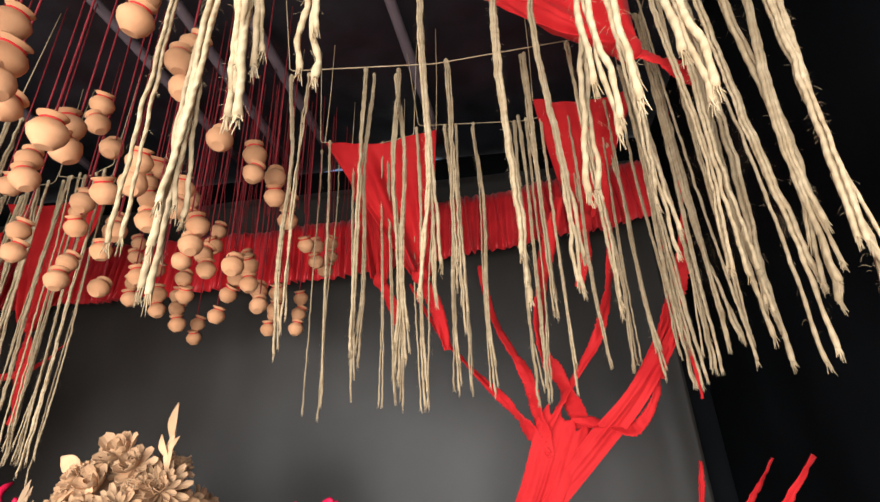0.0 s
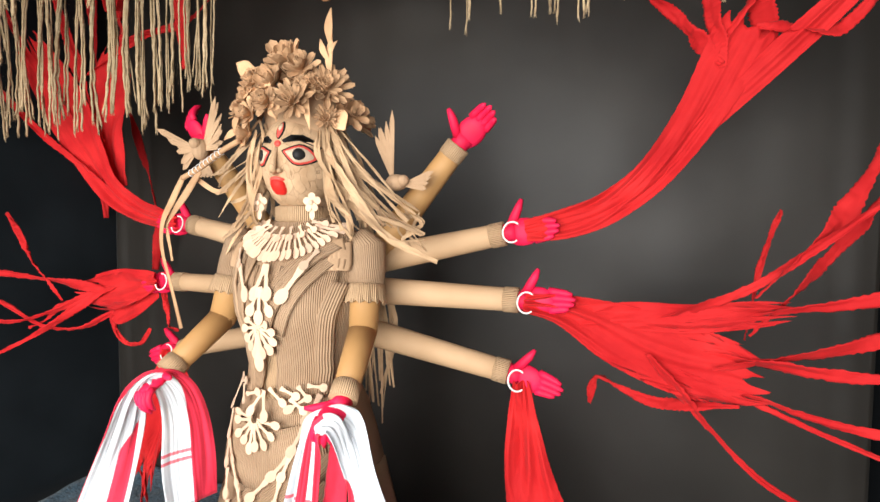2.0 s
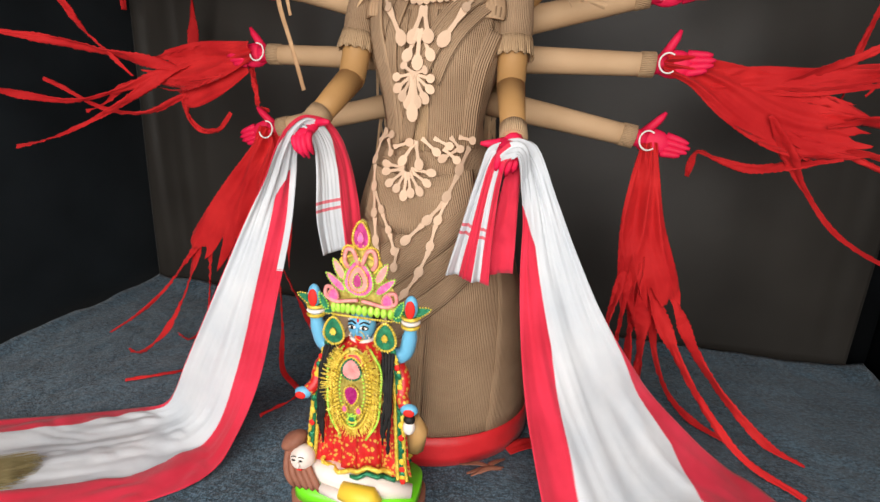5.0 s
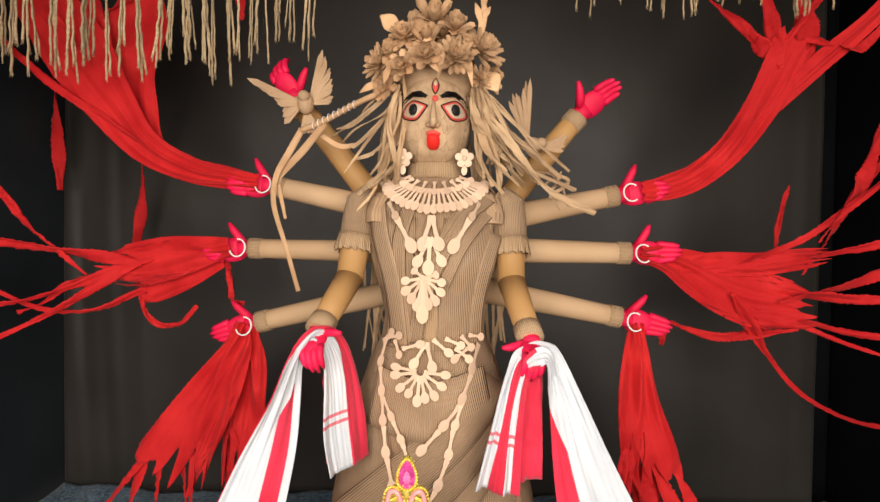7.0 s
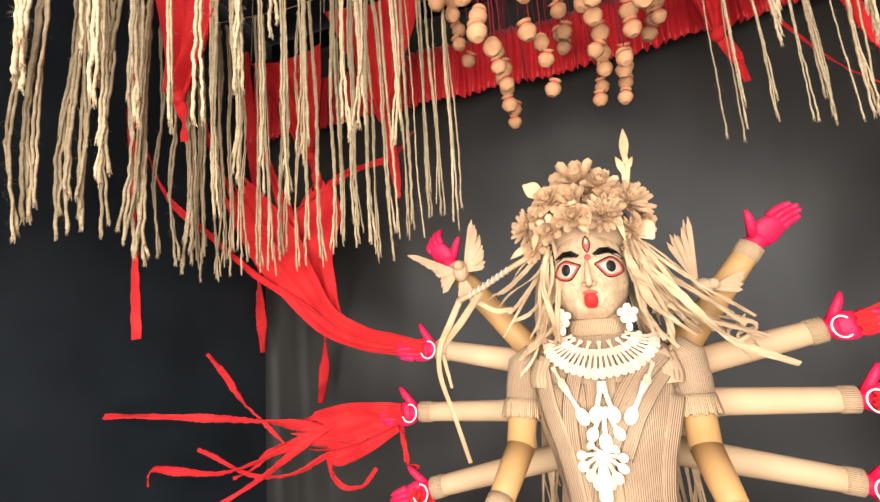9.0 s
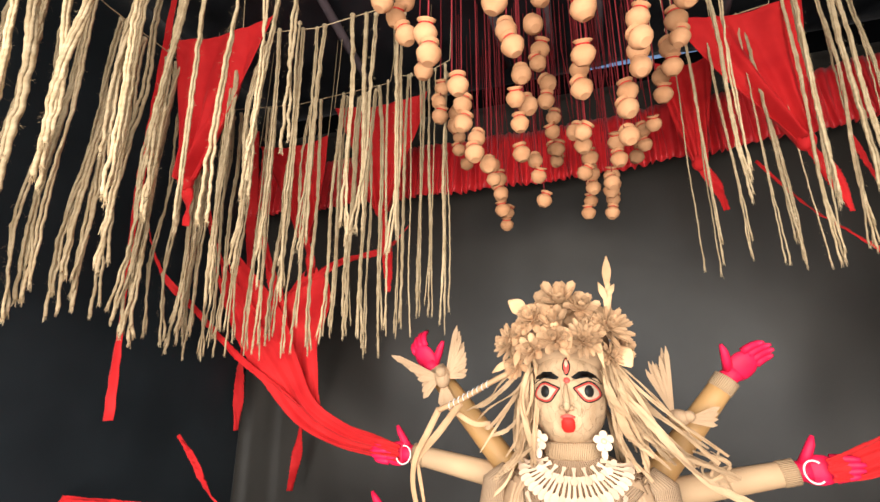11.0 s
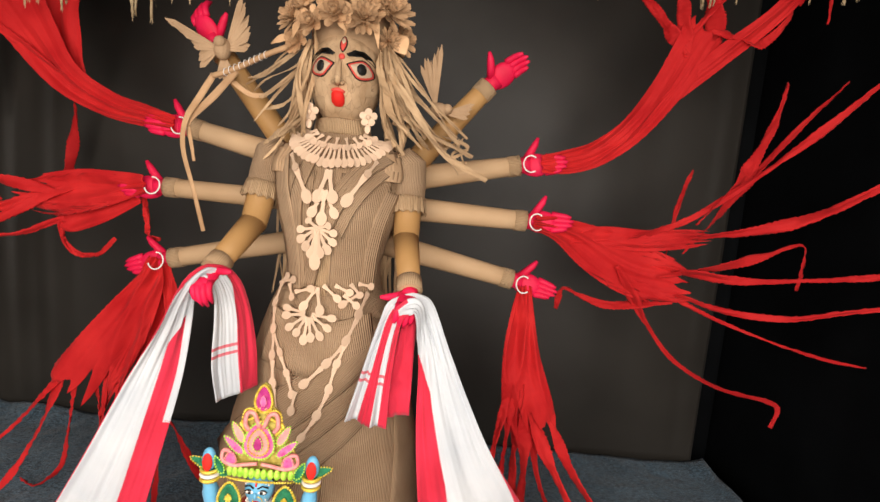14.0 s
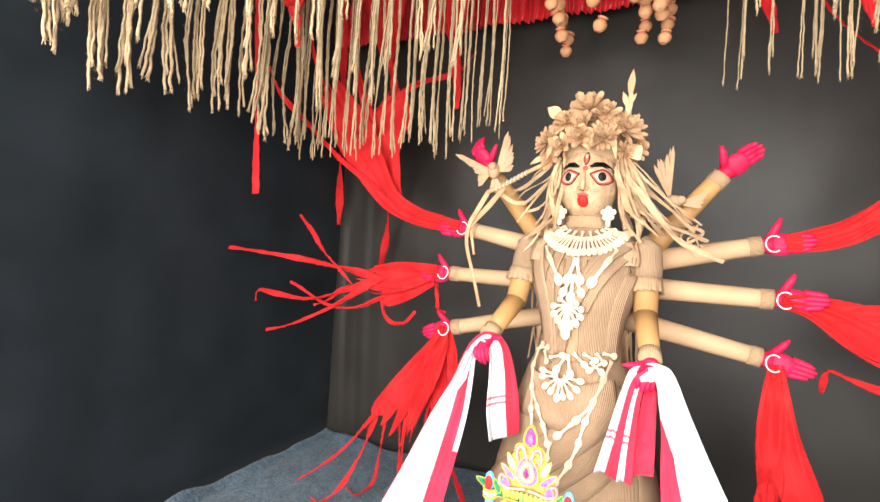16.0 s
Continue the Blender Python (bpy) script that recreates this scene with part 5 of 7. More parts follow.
random.seed(11)
for x, drift, z0, z1, ys, counts in (
        (-0.37, 0.00, 2.44, 2.46, (-0.58, -0.47, -0.30, -0.05, 0.10, 0.24, 0.38), (2, 3, 1, 3, 2, 2, 1)),
        (-0.21, -0.02, 2.18, 2.20, (-0.67, -0.52, -0.33, -0.19, -0.07, 0.06, 0.18, 0.33, 0.46), (2, 1, 2, 2, 1, 2, 2, 3, 2)),
        (-0.08, 0.01, 2.29, 2.20, (-0.64, -0.50, -0.34, -0.24, -0.06, 0.10, 0.30), (1, 2, 2, 2, 1, 2, 1)),
        (0.00, -0.01, 2.47, 2.40, (-0.45, -0.36, -0.20, -0.02, 0.14, 0.28, 0.40), (2, 1, 2, 2, 2, 1, 2)),
        (0.115, -0.02, 2.30, 2.19, (-0.86, -0.72, -0.58, -0.46, -0.31, -0.16, -0.03, 0.10, 0.24, 0.40), (2, 1, 2, 1, 2, 1, 2, 2, 2, 2)),
        (0.23, -0.04, 2.24, 2.19, (-0.94, -0.83, -0.72, -0.52, -0.40, -0.28, -0.12, 0.02, 0.14, 0.26, 0.42), (2, 3, 1, 2, 2, 2, 1, 2, 1, 2, 3)),
        (0.375, -0.06, 2.40, 2.38, (-0.90, -0.76, -0.60, -0.44, -0.30, -0.18, -0.05, 0.12, 0.26, 0.40), (3, 2, 3, 1, 2, 2, 2, 1, 2, 3))):
    for k, (y, c) in enumerate(zip(ys, counts)):
        u = k / (len(ys) - 1)
        pot_string(x + drift * u + rnd(-0.015, 0.015), y, z0 + (z1 - z0) * u + rnd(-0.02, 0.02), c)

# poles under the tent roof
for k, (x0, x1) in enumerate(((-0.75, -0.95), (-0.28, -0.22), (0.02, 0.0), (0.20, 0.22), (0.55, 0.75))):
    bm = bmesh.new()
    tube(bm, [(x0 + (x1 - x0) * t, -2.0 + 2.6 * t, 3.09 - 0.01 * t) for t in np.linspace(0, 1, 12)], [0.019 + 0.0025 * (i % 3 == 0) for i in range(12)], 10)
    tagged(link("bamboo_pole", bm, POLE), "grey-brown bamboo pole under the tent roof", "pole", "roof poles")
# loose dark red threads between the pots
bm = bmesh.new()
for k in range(60):
    x, y = rnd(-0.35, 0.35), rnd(0.1, 0.55)
    tube(bm, [(x, y, 3.12), (x + rnd(-0.01, 0.01), y, 2.75), (x + rnd(-0.02, 0.02), y, rnd(2.45, 2.6))], 0.0016, 4, cap=False)
tagged(link("loose_threads", bm, THREAD), "dark red threads hanging from the tent roof", "threads", kind="stuff")

# ---- ornaments of the statue ----
def shared(name, bm, mat, smooth=True):
    bmesh.ops.recalc_face_normals(bm, faces=bm.faces[:])
    me = bpy.data.meshes.new(name)
    bm.to_mesh(me)
    bm.free()
    for m in (mat if isinstance(mat, (list, tuple)) else [mat]):
        me.materials.append(m)
    if smooth:
        me.polygons.foreach_set("use_smooth", [True] * len(me.polygons))
    return me


def put(name, me, parent, m):
    ob = new(name, me)
    ob.parent = parent
    ob.matrix_basis = m
    return ob


def spoon_mesh():
    """A flat wooden ice-cream spoon, 0.1 long along +x."""
    bm = bmesh.new()
    out = [(0.0, -0.006), (0.004, -0.0075), (0.030, -0.0040), (0.060, -0.0045)]
    out += [(0.080 + 0.020 * math.cos(a), 0.0125 * math.sin(a)) for a in np.linspace(-2.4, 2.4, 11)]
    out += [(0.060, 0.0045), (0.030, 0.0040), (0.004, 0.0075), (0.0, 0.006)]
    plate(bm, out, Matrix(), 0.0022)
    return shared("spoon", bm, SPOON, False)


SPOON_MESH = spoon_mesh()


def lay_spoon(parent, x0, z0, x1, z1, lift=0.014, wide=1.1):
    p, q = on_body(x0, z0, lift), on_body(x1, z1, lift + 0.004)
    x = (q - p).normalized()
    rx, ry, cy = body_at((z0 + z1) / 2)
    mid = (p + q) / 2
    nrm = Vector((mid.x / rx ** 2, (mid.y - cy) / ry ** 2, 0)).normalized()
    z = (nrm - x * nrm.dot(x)).normalized()
    y = z.cross(x)
    k = (q - p).length / 0.1
    m = Matrix.Translation(p) @ Matrix((x, y, z)).transposed().to_4x4() @ pose(0, 0, 0, rnd(-7, 7), rnd(-3, 3), 0) @ Matrix.Diagonal((k, wide * max(0.8, min(1.15, k * 1.15)), 1, 1))
    put("spoon", SPOON_MESH, parent, m)


random.seed(21)
necklace = thing("necklace", "pale birch wood spoons fanned into a necklace with pendant", "necklace")
for k, a in enumerate(np.linspace(-80, 80, 25)):
    s, c = math.sin(radians(a)), math.cos(radians(a))
    lay_spoon(necklace, 0.080 * s, 1.312 - 0.034 * c, 0.156 * s, 1.318 - 0.108 * c, 0.016 + 0.002 * (k % 2), 0.85)
    if k % 3 == 0:
        lay_spoon(necklace, 0.066 * s, 1.318 - 0.020 * c, 0.108 * s, 1.316 - 0.055 * c, 0.022, 0.95)
for sx in (-1, 1):
    lay_spoon(necklace, sx * 0.118, 1.242, sx * 0.092, 1.195, 0.028)
    lay_spoon(necklace, sx * 0.094, 1.200, sx * 0.044, 1.112, 0.027)
for x0, z0, x1, z1 in ((-0.004, 1.205, -0.030, 1.115), (-0.004, 1.205, 0.020, 1.115), (-0.006, 1.15, -0.044, 1.075), (-0.006, 1.15, -0.010, 1.055), (-0.006, 1.15, 0.030, 1.078)):
    lay_spoon(necklace, x0, z0, x1, z1, 0.022)
for x1, z1 in ((-0.080, 1.038), (-0.080, 1.005), (-0.060, 0.982), (-0.040, 0.962), (-0.024, 0.932), (-0.008, 0.966), (0.014, 0.977), (0.032, 1.005), (0.035, 1.036), (0.018, 1.060), (-0.050, 1.072)):
    lay_spoon(necklace, -0.020, 1.048, x1, z1, 0.022)

belt = thing("belt", "pale birch wood spoons linked into a hip belt with looped chains", "belt")
for dx, dz in ((-0.076, 0.008), (-0.078, -0.016), (-0.060, -0.050), (-0.034, -0.064), (-0.007, -0.084), (0.017, -0.074), (0.044, -0.067), (0.066, -0.040), (0.077, -0.008)):
    lay_spoon(belt, -0.026 + dx * 0.12, 0.815 + dz * 0.12, -0.026 + dx, 0.815 + dz, 0.026)
for x0, z0, x1, z1 in ((-0.012, 0.885, -0.050, 0.820), (-0.012, 0.885, 0.008, 0.812), (-0.075, 0.865, -0.015, 0.885), (-0.095, 0.885, -0.080, 0.842), (-0.12, 0.885, -0.075, 0.90),
                       (0.004, 0.893, 0.055, 0.852), (0.035, 0.895, 0.085, 0.872), (0.10, 0.872, 0.052, 0.838), (0.075, 0.90, 0.108, 0.862), (0.095, 0.90, 0.135, 0.89), (0.06, 0.87, 0.105, 0.835), (-0.13, 0.875, -0.10, 0.91)):
    lay_spoon(belt, x0, z0, x1, z1, 0.024)
for chain in (((-0.120, 0.885), (-0.132, 0.815), (-0.122, 0.745), (-0.116, 0.675), (-0.105, 0.600), (-0.085, 0.520), (-0.064, 0.448)),
              ((-0.122, 0.745), (-0.092, 0.690), (-0.066, 0.640), (-0.045, 0.585)), ((0.122, 0.875), (0.102, 0.805), (0.075, 0.735), (0.025, 0.675), (-0.030, 0.618)),
              ((0.080, 0.740), (0.058, 0.675), (0.045, 0.605), (0.018, 0.535), (-0.018, 0.478), (-0.052, 0.440))):
    for (x0, z0), (x1, z1) in zip(chain, chain[1:]):
        lay_spoon(belt, x0, z0, x1, z1, 0.024)
lay_spoon(belt, -0.040, 0.606, -0.048, 0.542, 0.028)
lay_spoon(belt, -0.058, 0.445, -0.060, 0.385, 0.028)


def petal_grid(length, width, curl, cup, n=6, c=4, pointed=0.5):
    """A curved paper petal along +x that bends up towards +z."""
    g = np.zeros((n, c + 1, 3))
    for i in range(n):
        s = i / (n - 1)
        w = width * (0.25 + 1.3 * s) * (1 - (s ** 3) * pointed) * (1 if s < 0.99 else 0.55)
        ang = curl * s
        x = length * s * math.cos(ang * 0.5)
        z = length * s * math.sin(ang * 0.5)
        for j in range(c + 1):
            v = j / c - 0.5
            g[i, j] = (x, v * w, z + cup * w * (4 * v * v) + 0.05 * length * s * noise.noise((s * 3.5, v * 5, length * 400 + width * 900)))
    return g


def flower_mesh(layers, seed, cone=True):
    """A paper flower that opens along +z: layers of (count, length, width, lean, curl)."""
    r = random.Random(seed)
    bm = bmesh.new()
    for count, length, width, lean, curl, h in layers:
        off = r.uniform(0, 1)
        for k in range(count):
            g = petal_grid(length * r.uniform(0.88, 1.12), width * r.uniform(0.9, 1.1), curl + r.uniform(-0.2, 0.2), 0.28)
            m = np.array((Matrix.Translation((0, 0, h)) @ pose(0, 0, 0, 0, 0, 360 * (k + off) / count + r.uniform(-6, 6)) @ pose(0, 0, 0, 0, -lean + r.uniform(-8, 8), 0)))
            sheet(bm, g @ m[:3, :3].T + m[:3, 3], 0.0009)
    if cone:
        lathe(bm, [(0.004, -0.004), (0.006, 0.006), (0.004, 0.012), (0.001, 0.014)], seg=8)
    return shared("flower", bm, CARD_PALE, False)


ROSE = flower_mesh([(9, 0.054, 0.028, 4, 0.6, 0.0), (8, 0.046, 0.026, 30, 0.8, 0.004), (6, 0.036, 0.022, 54, 0.9, 0.006), (5, 0.026, 0.016, 74, 0.6, 0.008)], 1)
DAHLIA = flower_mesh([(15, 0.060, 0.017, 6, 0.4, 0.0), (13, 0.050, 0.015, 26, 0.5, 0.003), (11, 0.038, 0.013, 48, 0.5, 0.006), (8, 0.024, 0.010, 68, 0.3, 0.008)], 2)
MARIGOLD = flower_mesh([(16, 0.050, 0.020, 0, 0.3, 0.0), (14, 0.042, 0.018, 22, 0.5, 0.004), (12, 0.034, 0.016, 44, 0.7, 0.008), (9, 0.024, 0.012, 66, 0.6, 0.010)], 3)
LILY = flower_mesh([(6, 0.070, 0.040, 20, 0.7, 0.0), (5, 0.052, 0.034, 44, 0.8, 0.004)], 4)
headdress = thing("flower_headdress", "crown of folded kraft paper roses and dahlias on the statue", "headdress")
random.seed(8)
for me, x, y, z, s in ((LILY, -0.006, -0.095, 1.728, 0.95), (ROSE, 0.012, -0.09, 1.69, 0.9), (LILY, -0.045, -0.08, 1.70, 0.9), (ROSE, -0.115, -0.11, 1.64, 0.8), (MARIGOLD, 0.075, -0.125, 1.655, 0.8), (ROSE, 0.048, -0.115, 1.700, 0.95), (MARIGOLD, -0.082, -0.120, 1.676, 1.05), (DAHLIA, 0.112, -0.100, 1.648, 1.12), (DAHLIA, -0.150, -0.090, 1.618, 0.90),
                       (ROSE, -0.085, -0.145, 1.590, 0.80), (ROSE, -0.025, -0.155, 1.615, 0.85), (DAHLIA, 0.048, -0.150, 1.612, 0.95), (ROSE, -0.132, -0.095, 1.552, 0.80), (LILY, -0.025, -0.130, 1.665, 0.75),
                       (MARIGOLD, 0.090, -0.02, 1.690, 0.9), (DAHLIA, -0.06, 0.0, 1.70, 0.9), (ROSE, 0.14, -0.03, 1.60, 0.9), (MARIGOLD, -0.145, -0.01, 1.64, 0.9), (DAHLIA, 0.02, 0.05, 1.70, 1.0), (ROSE, 0.0, 0.12, 1.63, 1.0), (ROSE, 0.10, 0.09, 1.60, 1.0), (MARIGOLD, -0.10, 0.09, 1.60, 1.0), (DAHLIA, 0.115, -0.105, 1.575, 0.6)):
    d = (Vector((x, y, z)) - Vector((0, 0.0, 1.56))).normalized()
    d = (d + Vector((0, -0.55, 0))).normalized()
    put("flower", me, headdress, Matrix.Translation((x, y, z)) @ d.to_track_quat("Z", "Y").to_matrix().to_4x4() @ pose(0, 0, 0, 0, 0, rnd(0, 360)) @ Matrix.Scale(s, 4))
bm = bmesh.new()
ball(bm, (0.0, -0.02, 1.605), (0.118, 0.105, 0.105), 0, 20, 14)
part("pad", bm, CARD, headdress)
for a, b, w in (((-0.10, -0.10, 1.70), (-0.150, -0.12, 1.735), 0.045), ((0.13, -0.08, 1.60), (0.165, -0.10, 1.545), 0.055), ((0.115, -0.09, 1.68), (0.128, -0.10, 1.790), 0.022), ((0.122, -0.10, 1.76), (0.128, -0.106, 1.850), 0.024),
                ((0.118, -0.10, 1.72), (0.100, -0.11, 1.775), 0.018), ((0.120, -0.10, 1.73), (0.142, -0.10, 1.770), 0.016), ((-0.15, -0.09, 1.57), (-0.205, -0.11, 1.535), 0.020), ((-0.12, -0.14, 1.60), (-0.135, -0.15, 1.545), 0.018),
                ((0.02, -0.15, 1.655), (0.006, -0.165, 1.56), 0.018), ((0.075, -0.13, 1.65), (0.095, -0.15, 1.54), 0.018), ((-0.02, -0.16, 1.60), (0.012, -0.17, 1.568), 0.014)):
    bm = bmesh.new()
    a, b = Vector(a), Vector(b)
    mid = a.lerp(b, 0.5) + Vector((0, -0.012, 0))
    band(bm, [(*a, w * 0.35), (*mid, w), (*b, w * 0.12)], 10, 4, pleats=w * 0.08, count=0.5, thick=0.001)
    part("leaf", bm, CARD_PALE, headdress)

# paper strips for hair
hair = thing("paper_hair", "long torn kraft paper strips hanging as hair", "hair")


def hair_strip(pts, w, seed):
    bm = bmesh.new()
    n = len(pts)
    pts = [Vector(p) + (Vector((rnd(-0.026, 0.026), rnd(-0.016, 0.016), rnd(-0.024, 0.024))) if i else Vector()) for i, p in enumerate(pts)]
    band(bm, [(*p, w * rnd(0.4, 1.05) * (1.0 if 0 < i < n - 1 else 0.6)) for i, p in enumerate(pts)], 24, 3, pleats=w * 0.10, count=0.6, thick=0.001, seed=seed, twist=0.8, fray=0.10, crinkle=0.0025)
    part("strip", bm, PAPER, hair, smooth=False)


random.seed(33)
# strips close along both cheeks
for k in range(26):
    sx = 1 if k % 2 else -1
    root = Vector((sx * rnd(0.088, 0.112), rnd(-0.11, 0.0), rnd(1.53, 1.60)))
    drop, out = rnd(0.18, 0.34), rnd(0.015, 0.075) + (0.02 if sx > 0 else 0.0)
    pts = [root, root + Vector((sx * out * 0.45, -rnd(0.0, 0.03), -drop * 0.35)), root + Vector((sx * out * 0.85, rnd(-0.03, 0.03), -drop * 0.7)), root + Vector((sx * out, rnd(-0.02, 0.06), -drop))]
    hair_strip(pts, rnd(0.013, 0.023), k)
# strands blown out over the statue's left shoulder
for k in range(22):
    u = k / 21
    root = Vector((0.090 + rnd(0, 0.02), rnd(-0.11, -0.02), 1.60 - 0.07 * rnd(0, 1)))
    end = Vector((0.15 + 0.20 * u + rnd(-0.02, 0.03), rnd(-0.13, 0.0), 1.29 + 0.03 * u + rnd(-0.03, 0.03)))
    m1, m2 = root.lerp(end, 0.33) + Vector((-0.012, -0.03, 0.0)), root.lerp(end, 0.68) + Vector((-0.012, -0.02, -0.012))
    hair_strip([root, m1, m2, end], rnd(0.013, 0.023), k + 50)
# and over the other one, towards the bow
for k in range(9):
    u = k / 8
    root = Vector((-0.105, rnd(-0.10, -0.02), 1.585 - 0.08 * u))
    end = Vector((-0.31 + 0.14 * u + rnd(-0.02, 0.02), rnd(-0.12, -0.02), 1.42 - 0.12 * u + rnd(-0.02, 0.02)))
    m1, m2 = root.lerp(end, 0.33) + Vector((0.0, -0.02, -0.010)), root.lerp(end, 0.68) + Vector((0.01, -0.02, -0.015))
    hair_strip([root, m1, m2, end], rnd(0.010, 0.018), k + 80)
hair_strip([(0.10, -0.10, 1.53), (0.19, -0.13, 1.41), (0.30, -0.13, 1.29), (0.410, -0.11, 1.215)], 0.028, 3.3)
hair_strip([(0.10, -0.08, 1.50), (0.20, -0.12, 1.38), (0.30, -0.10, 1.315), (0.40, -0.09, 1.27)], 0.012, 5.1)
hair_strip([(-0.10, -0.12, 1.345), (-0.15, -0.12, 1.30), (-0.20, -0.11, 1.26)], 0.020, 4.1)
hair_strip([(-0.15, -0.09, 1.31), (-0.20, -0.10, 1.26), (-0.235, -0.09, 1.18), (-0.25, -0.08, 1.06)], 0.016, 4.4)
for k in range(4):
    # tangle of thin strips by the shoulder
    hair_strip([(0.29 + 0.02 * k, -0.05, 1.34), (0.35, -0.07, 1.31 + rnd(-0.02, 0.02)), (0.30 + 0.02 * k, -0.08, 1.28), (0.35, -0.06, 1.255)], 0.010, 4.9 + k)
for k in range(26):
    # long strips down the back
    sx = 1 if k % 2 else -1
    x = sx * rnd(0.13, 0.215)
    hair_strip([(sx * 0.09, 0.05, 1.45), (x * 0.85, 0.09, 1.25), (x, 0.09, 1.02), (x + rnd(-0.02, 0.02), 0.09, rnd(0.70, 0.92))], rnd(0.010, 0.018), k + 120)

# earrings
for sx in (-1, 1):
    ear = thing("earring", "pale wooden flower earring beside the statue's cheek", "earring", "earrings", at=(sx * 0.082 - 0.004, -0.115, 1.372))
    for k in range(5):
        bm = bmesh.new()
        out = [(0.0135 + 0.0125 * math.cos(a), 0.0098 * math.sin(a) * (1 + 0.25 * math.cos(a))) for a in np.linspace(0, 2 * math.pi, 15)[:-1]]
        plate(bm, out, Matrix.Translation((0, -0.0008 * k, -0.010)) @ pose(0, 0, 0, 90, 0, 0) @ pose(0, 0, 0, 9, 0, 72 * k + 20), 0.0026)
        part("petal", bm, SPOON, ear, smooth=False)
    bm = bmesh.new()
    ball(bm, (0, -0.006, -0.010), (0.007, 0.005, 0.007), 0, 12, 8)
    part("stud", bm, SPOON, ear)
    bm = bmesh.new()
    plate(bm, [(0.008 * math.cos(a), -0.042 + 0.013 * math.sin(a)) for a in np.linspace(0, 2 * math.pi, 15)[:-1]], pose(0, 0, 0, 90, 0, 0), 0.0024)
    part("drop", bm, SPOON, ear, smooth=False)

# white rings on the open palms
for x, y, z, sx in ((-0.515, 0.035, 1.302, -1), (0.572, 0.035, 1.292, 1), (-0.592, 0.040, 1.112, -1), (0.612, 0.036, 1.114, 1), (-0.570, 0.036, 0.878, -1), (0.592, 0.036, 0.912, 1)):
    bm = bmesh.new()
    tube(bm, [(x + 0.023 * math.cos(a), y - 0.012 + 0.006 * math.sin(a), z + 0.026 * math.sin(a)) for a in np.linspace(0.9, 5.4, 27) + (0 if sx > 0 else 2.6)], 0.0024, 7, cap=False)
    tagged(link("white_ring", bm, WHITE_RING), "white shell ring looped on a red gloved palm", "ring", "rings on the palms")


# paper birds
def feather(bm, base, tip, width, nrm=(0, -1, 0)):
    b, t = Vector(base), Vector(tip)
    d = t - b
    band(bm, [(*b, width * 0.55), (*(b + d * 0.4), width * 0.85), (*(b + d * 0.8), width), (*(b + d * 0.86), width * 0.9), (*t, width * 0.05)], 16, 4, nrm, pleats=width * 0.06, count=2.0, thick=0.0012, seed=float(d.x * 31))


bm = bmesh.new()
B = Vector((-0.376, -0.020, 1.530))
ball(bm, B, (0.024, 0.028, 0.032), 0, 14, 10)
ball(bm, B + Vector((0.0, -0.020, 0.014)), (0.017, 0.018, 0.017), 0, 12, 8)
for t in np.linspace(0, 1, 8):
    feather(bm, B + Vector((-0.012, 0.0, 0.0)), Vector((-0.547, -0.02, 1.600)).lerp(Vector((-0.435, -0.03, 1.468)), t) + Vector((0.03 * math.sin(math.pi * t), 0.008 * math.sin(t * 19), 0)), 0.019)
for t in np.linspace(0, 1, 10):
    feather(bm, B + Vector((0.012, 0.0, 0.0)), Vector((-0.335, 0.0, 1.690)).lerp(Vector((-0.300, -0.02, 1.535)), t) + Vector((0.012 * math.sin(math.pi * t), 0.008 * math.sin(t * 23), 0)), 0.017)
for t in np.linspace(-0.4, 0.4, 4):
    feather(bm, B + Vector((0, 0.01, -0.02)), B + Vector((0.05 * t + 0.012, 0.01, -0.085)), 0.022)
tagged(link("paper_bird", bm, CARD, smooth=False), "folded kraft paper bird with spread wings on the raised wrist", "paper bird", "paper birds")
bm = bmesh.new()
B = Vector((0.272, -0.020, 1.418))
ball(bm, B, (0.030, 0.026, 0.022), 0, 14, 10)
ball(bm, B + Vector((0.024, -0.012, 0.004)), (0.016, 0.016, 0.015), 0, 12, 8)
for t in np.linspace(0, 1, 7):
    feather(bm, B + Vector((-0.012, 0, 0.012)), Vector((0.205, -0.01, 1.545)).lerp(Vector((0.262, -0.02, 1.600)), t) + Vector((0, 0.008 * math.sin(t * 17), 0.012 * math.sin(t * 9))), 0.013)
for t in np.linspace(0, 1, 4):
    feather(bm, B + Vector((0.02, 0, -0.006)), Vector((0.375, -0.02, 1.445)).lerp(Vector((0.36, -0.03, 1.40)), t), 0.014)
tagged(link("paper_bird", bm, CARD, smooth=False), "folded kraft paper bird with raised tail on the arm", "paper bird", "paper birds")

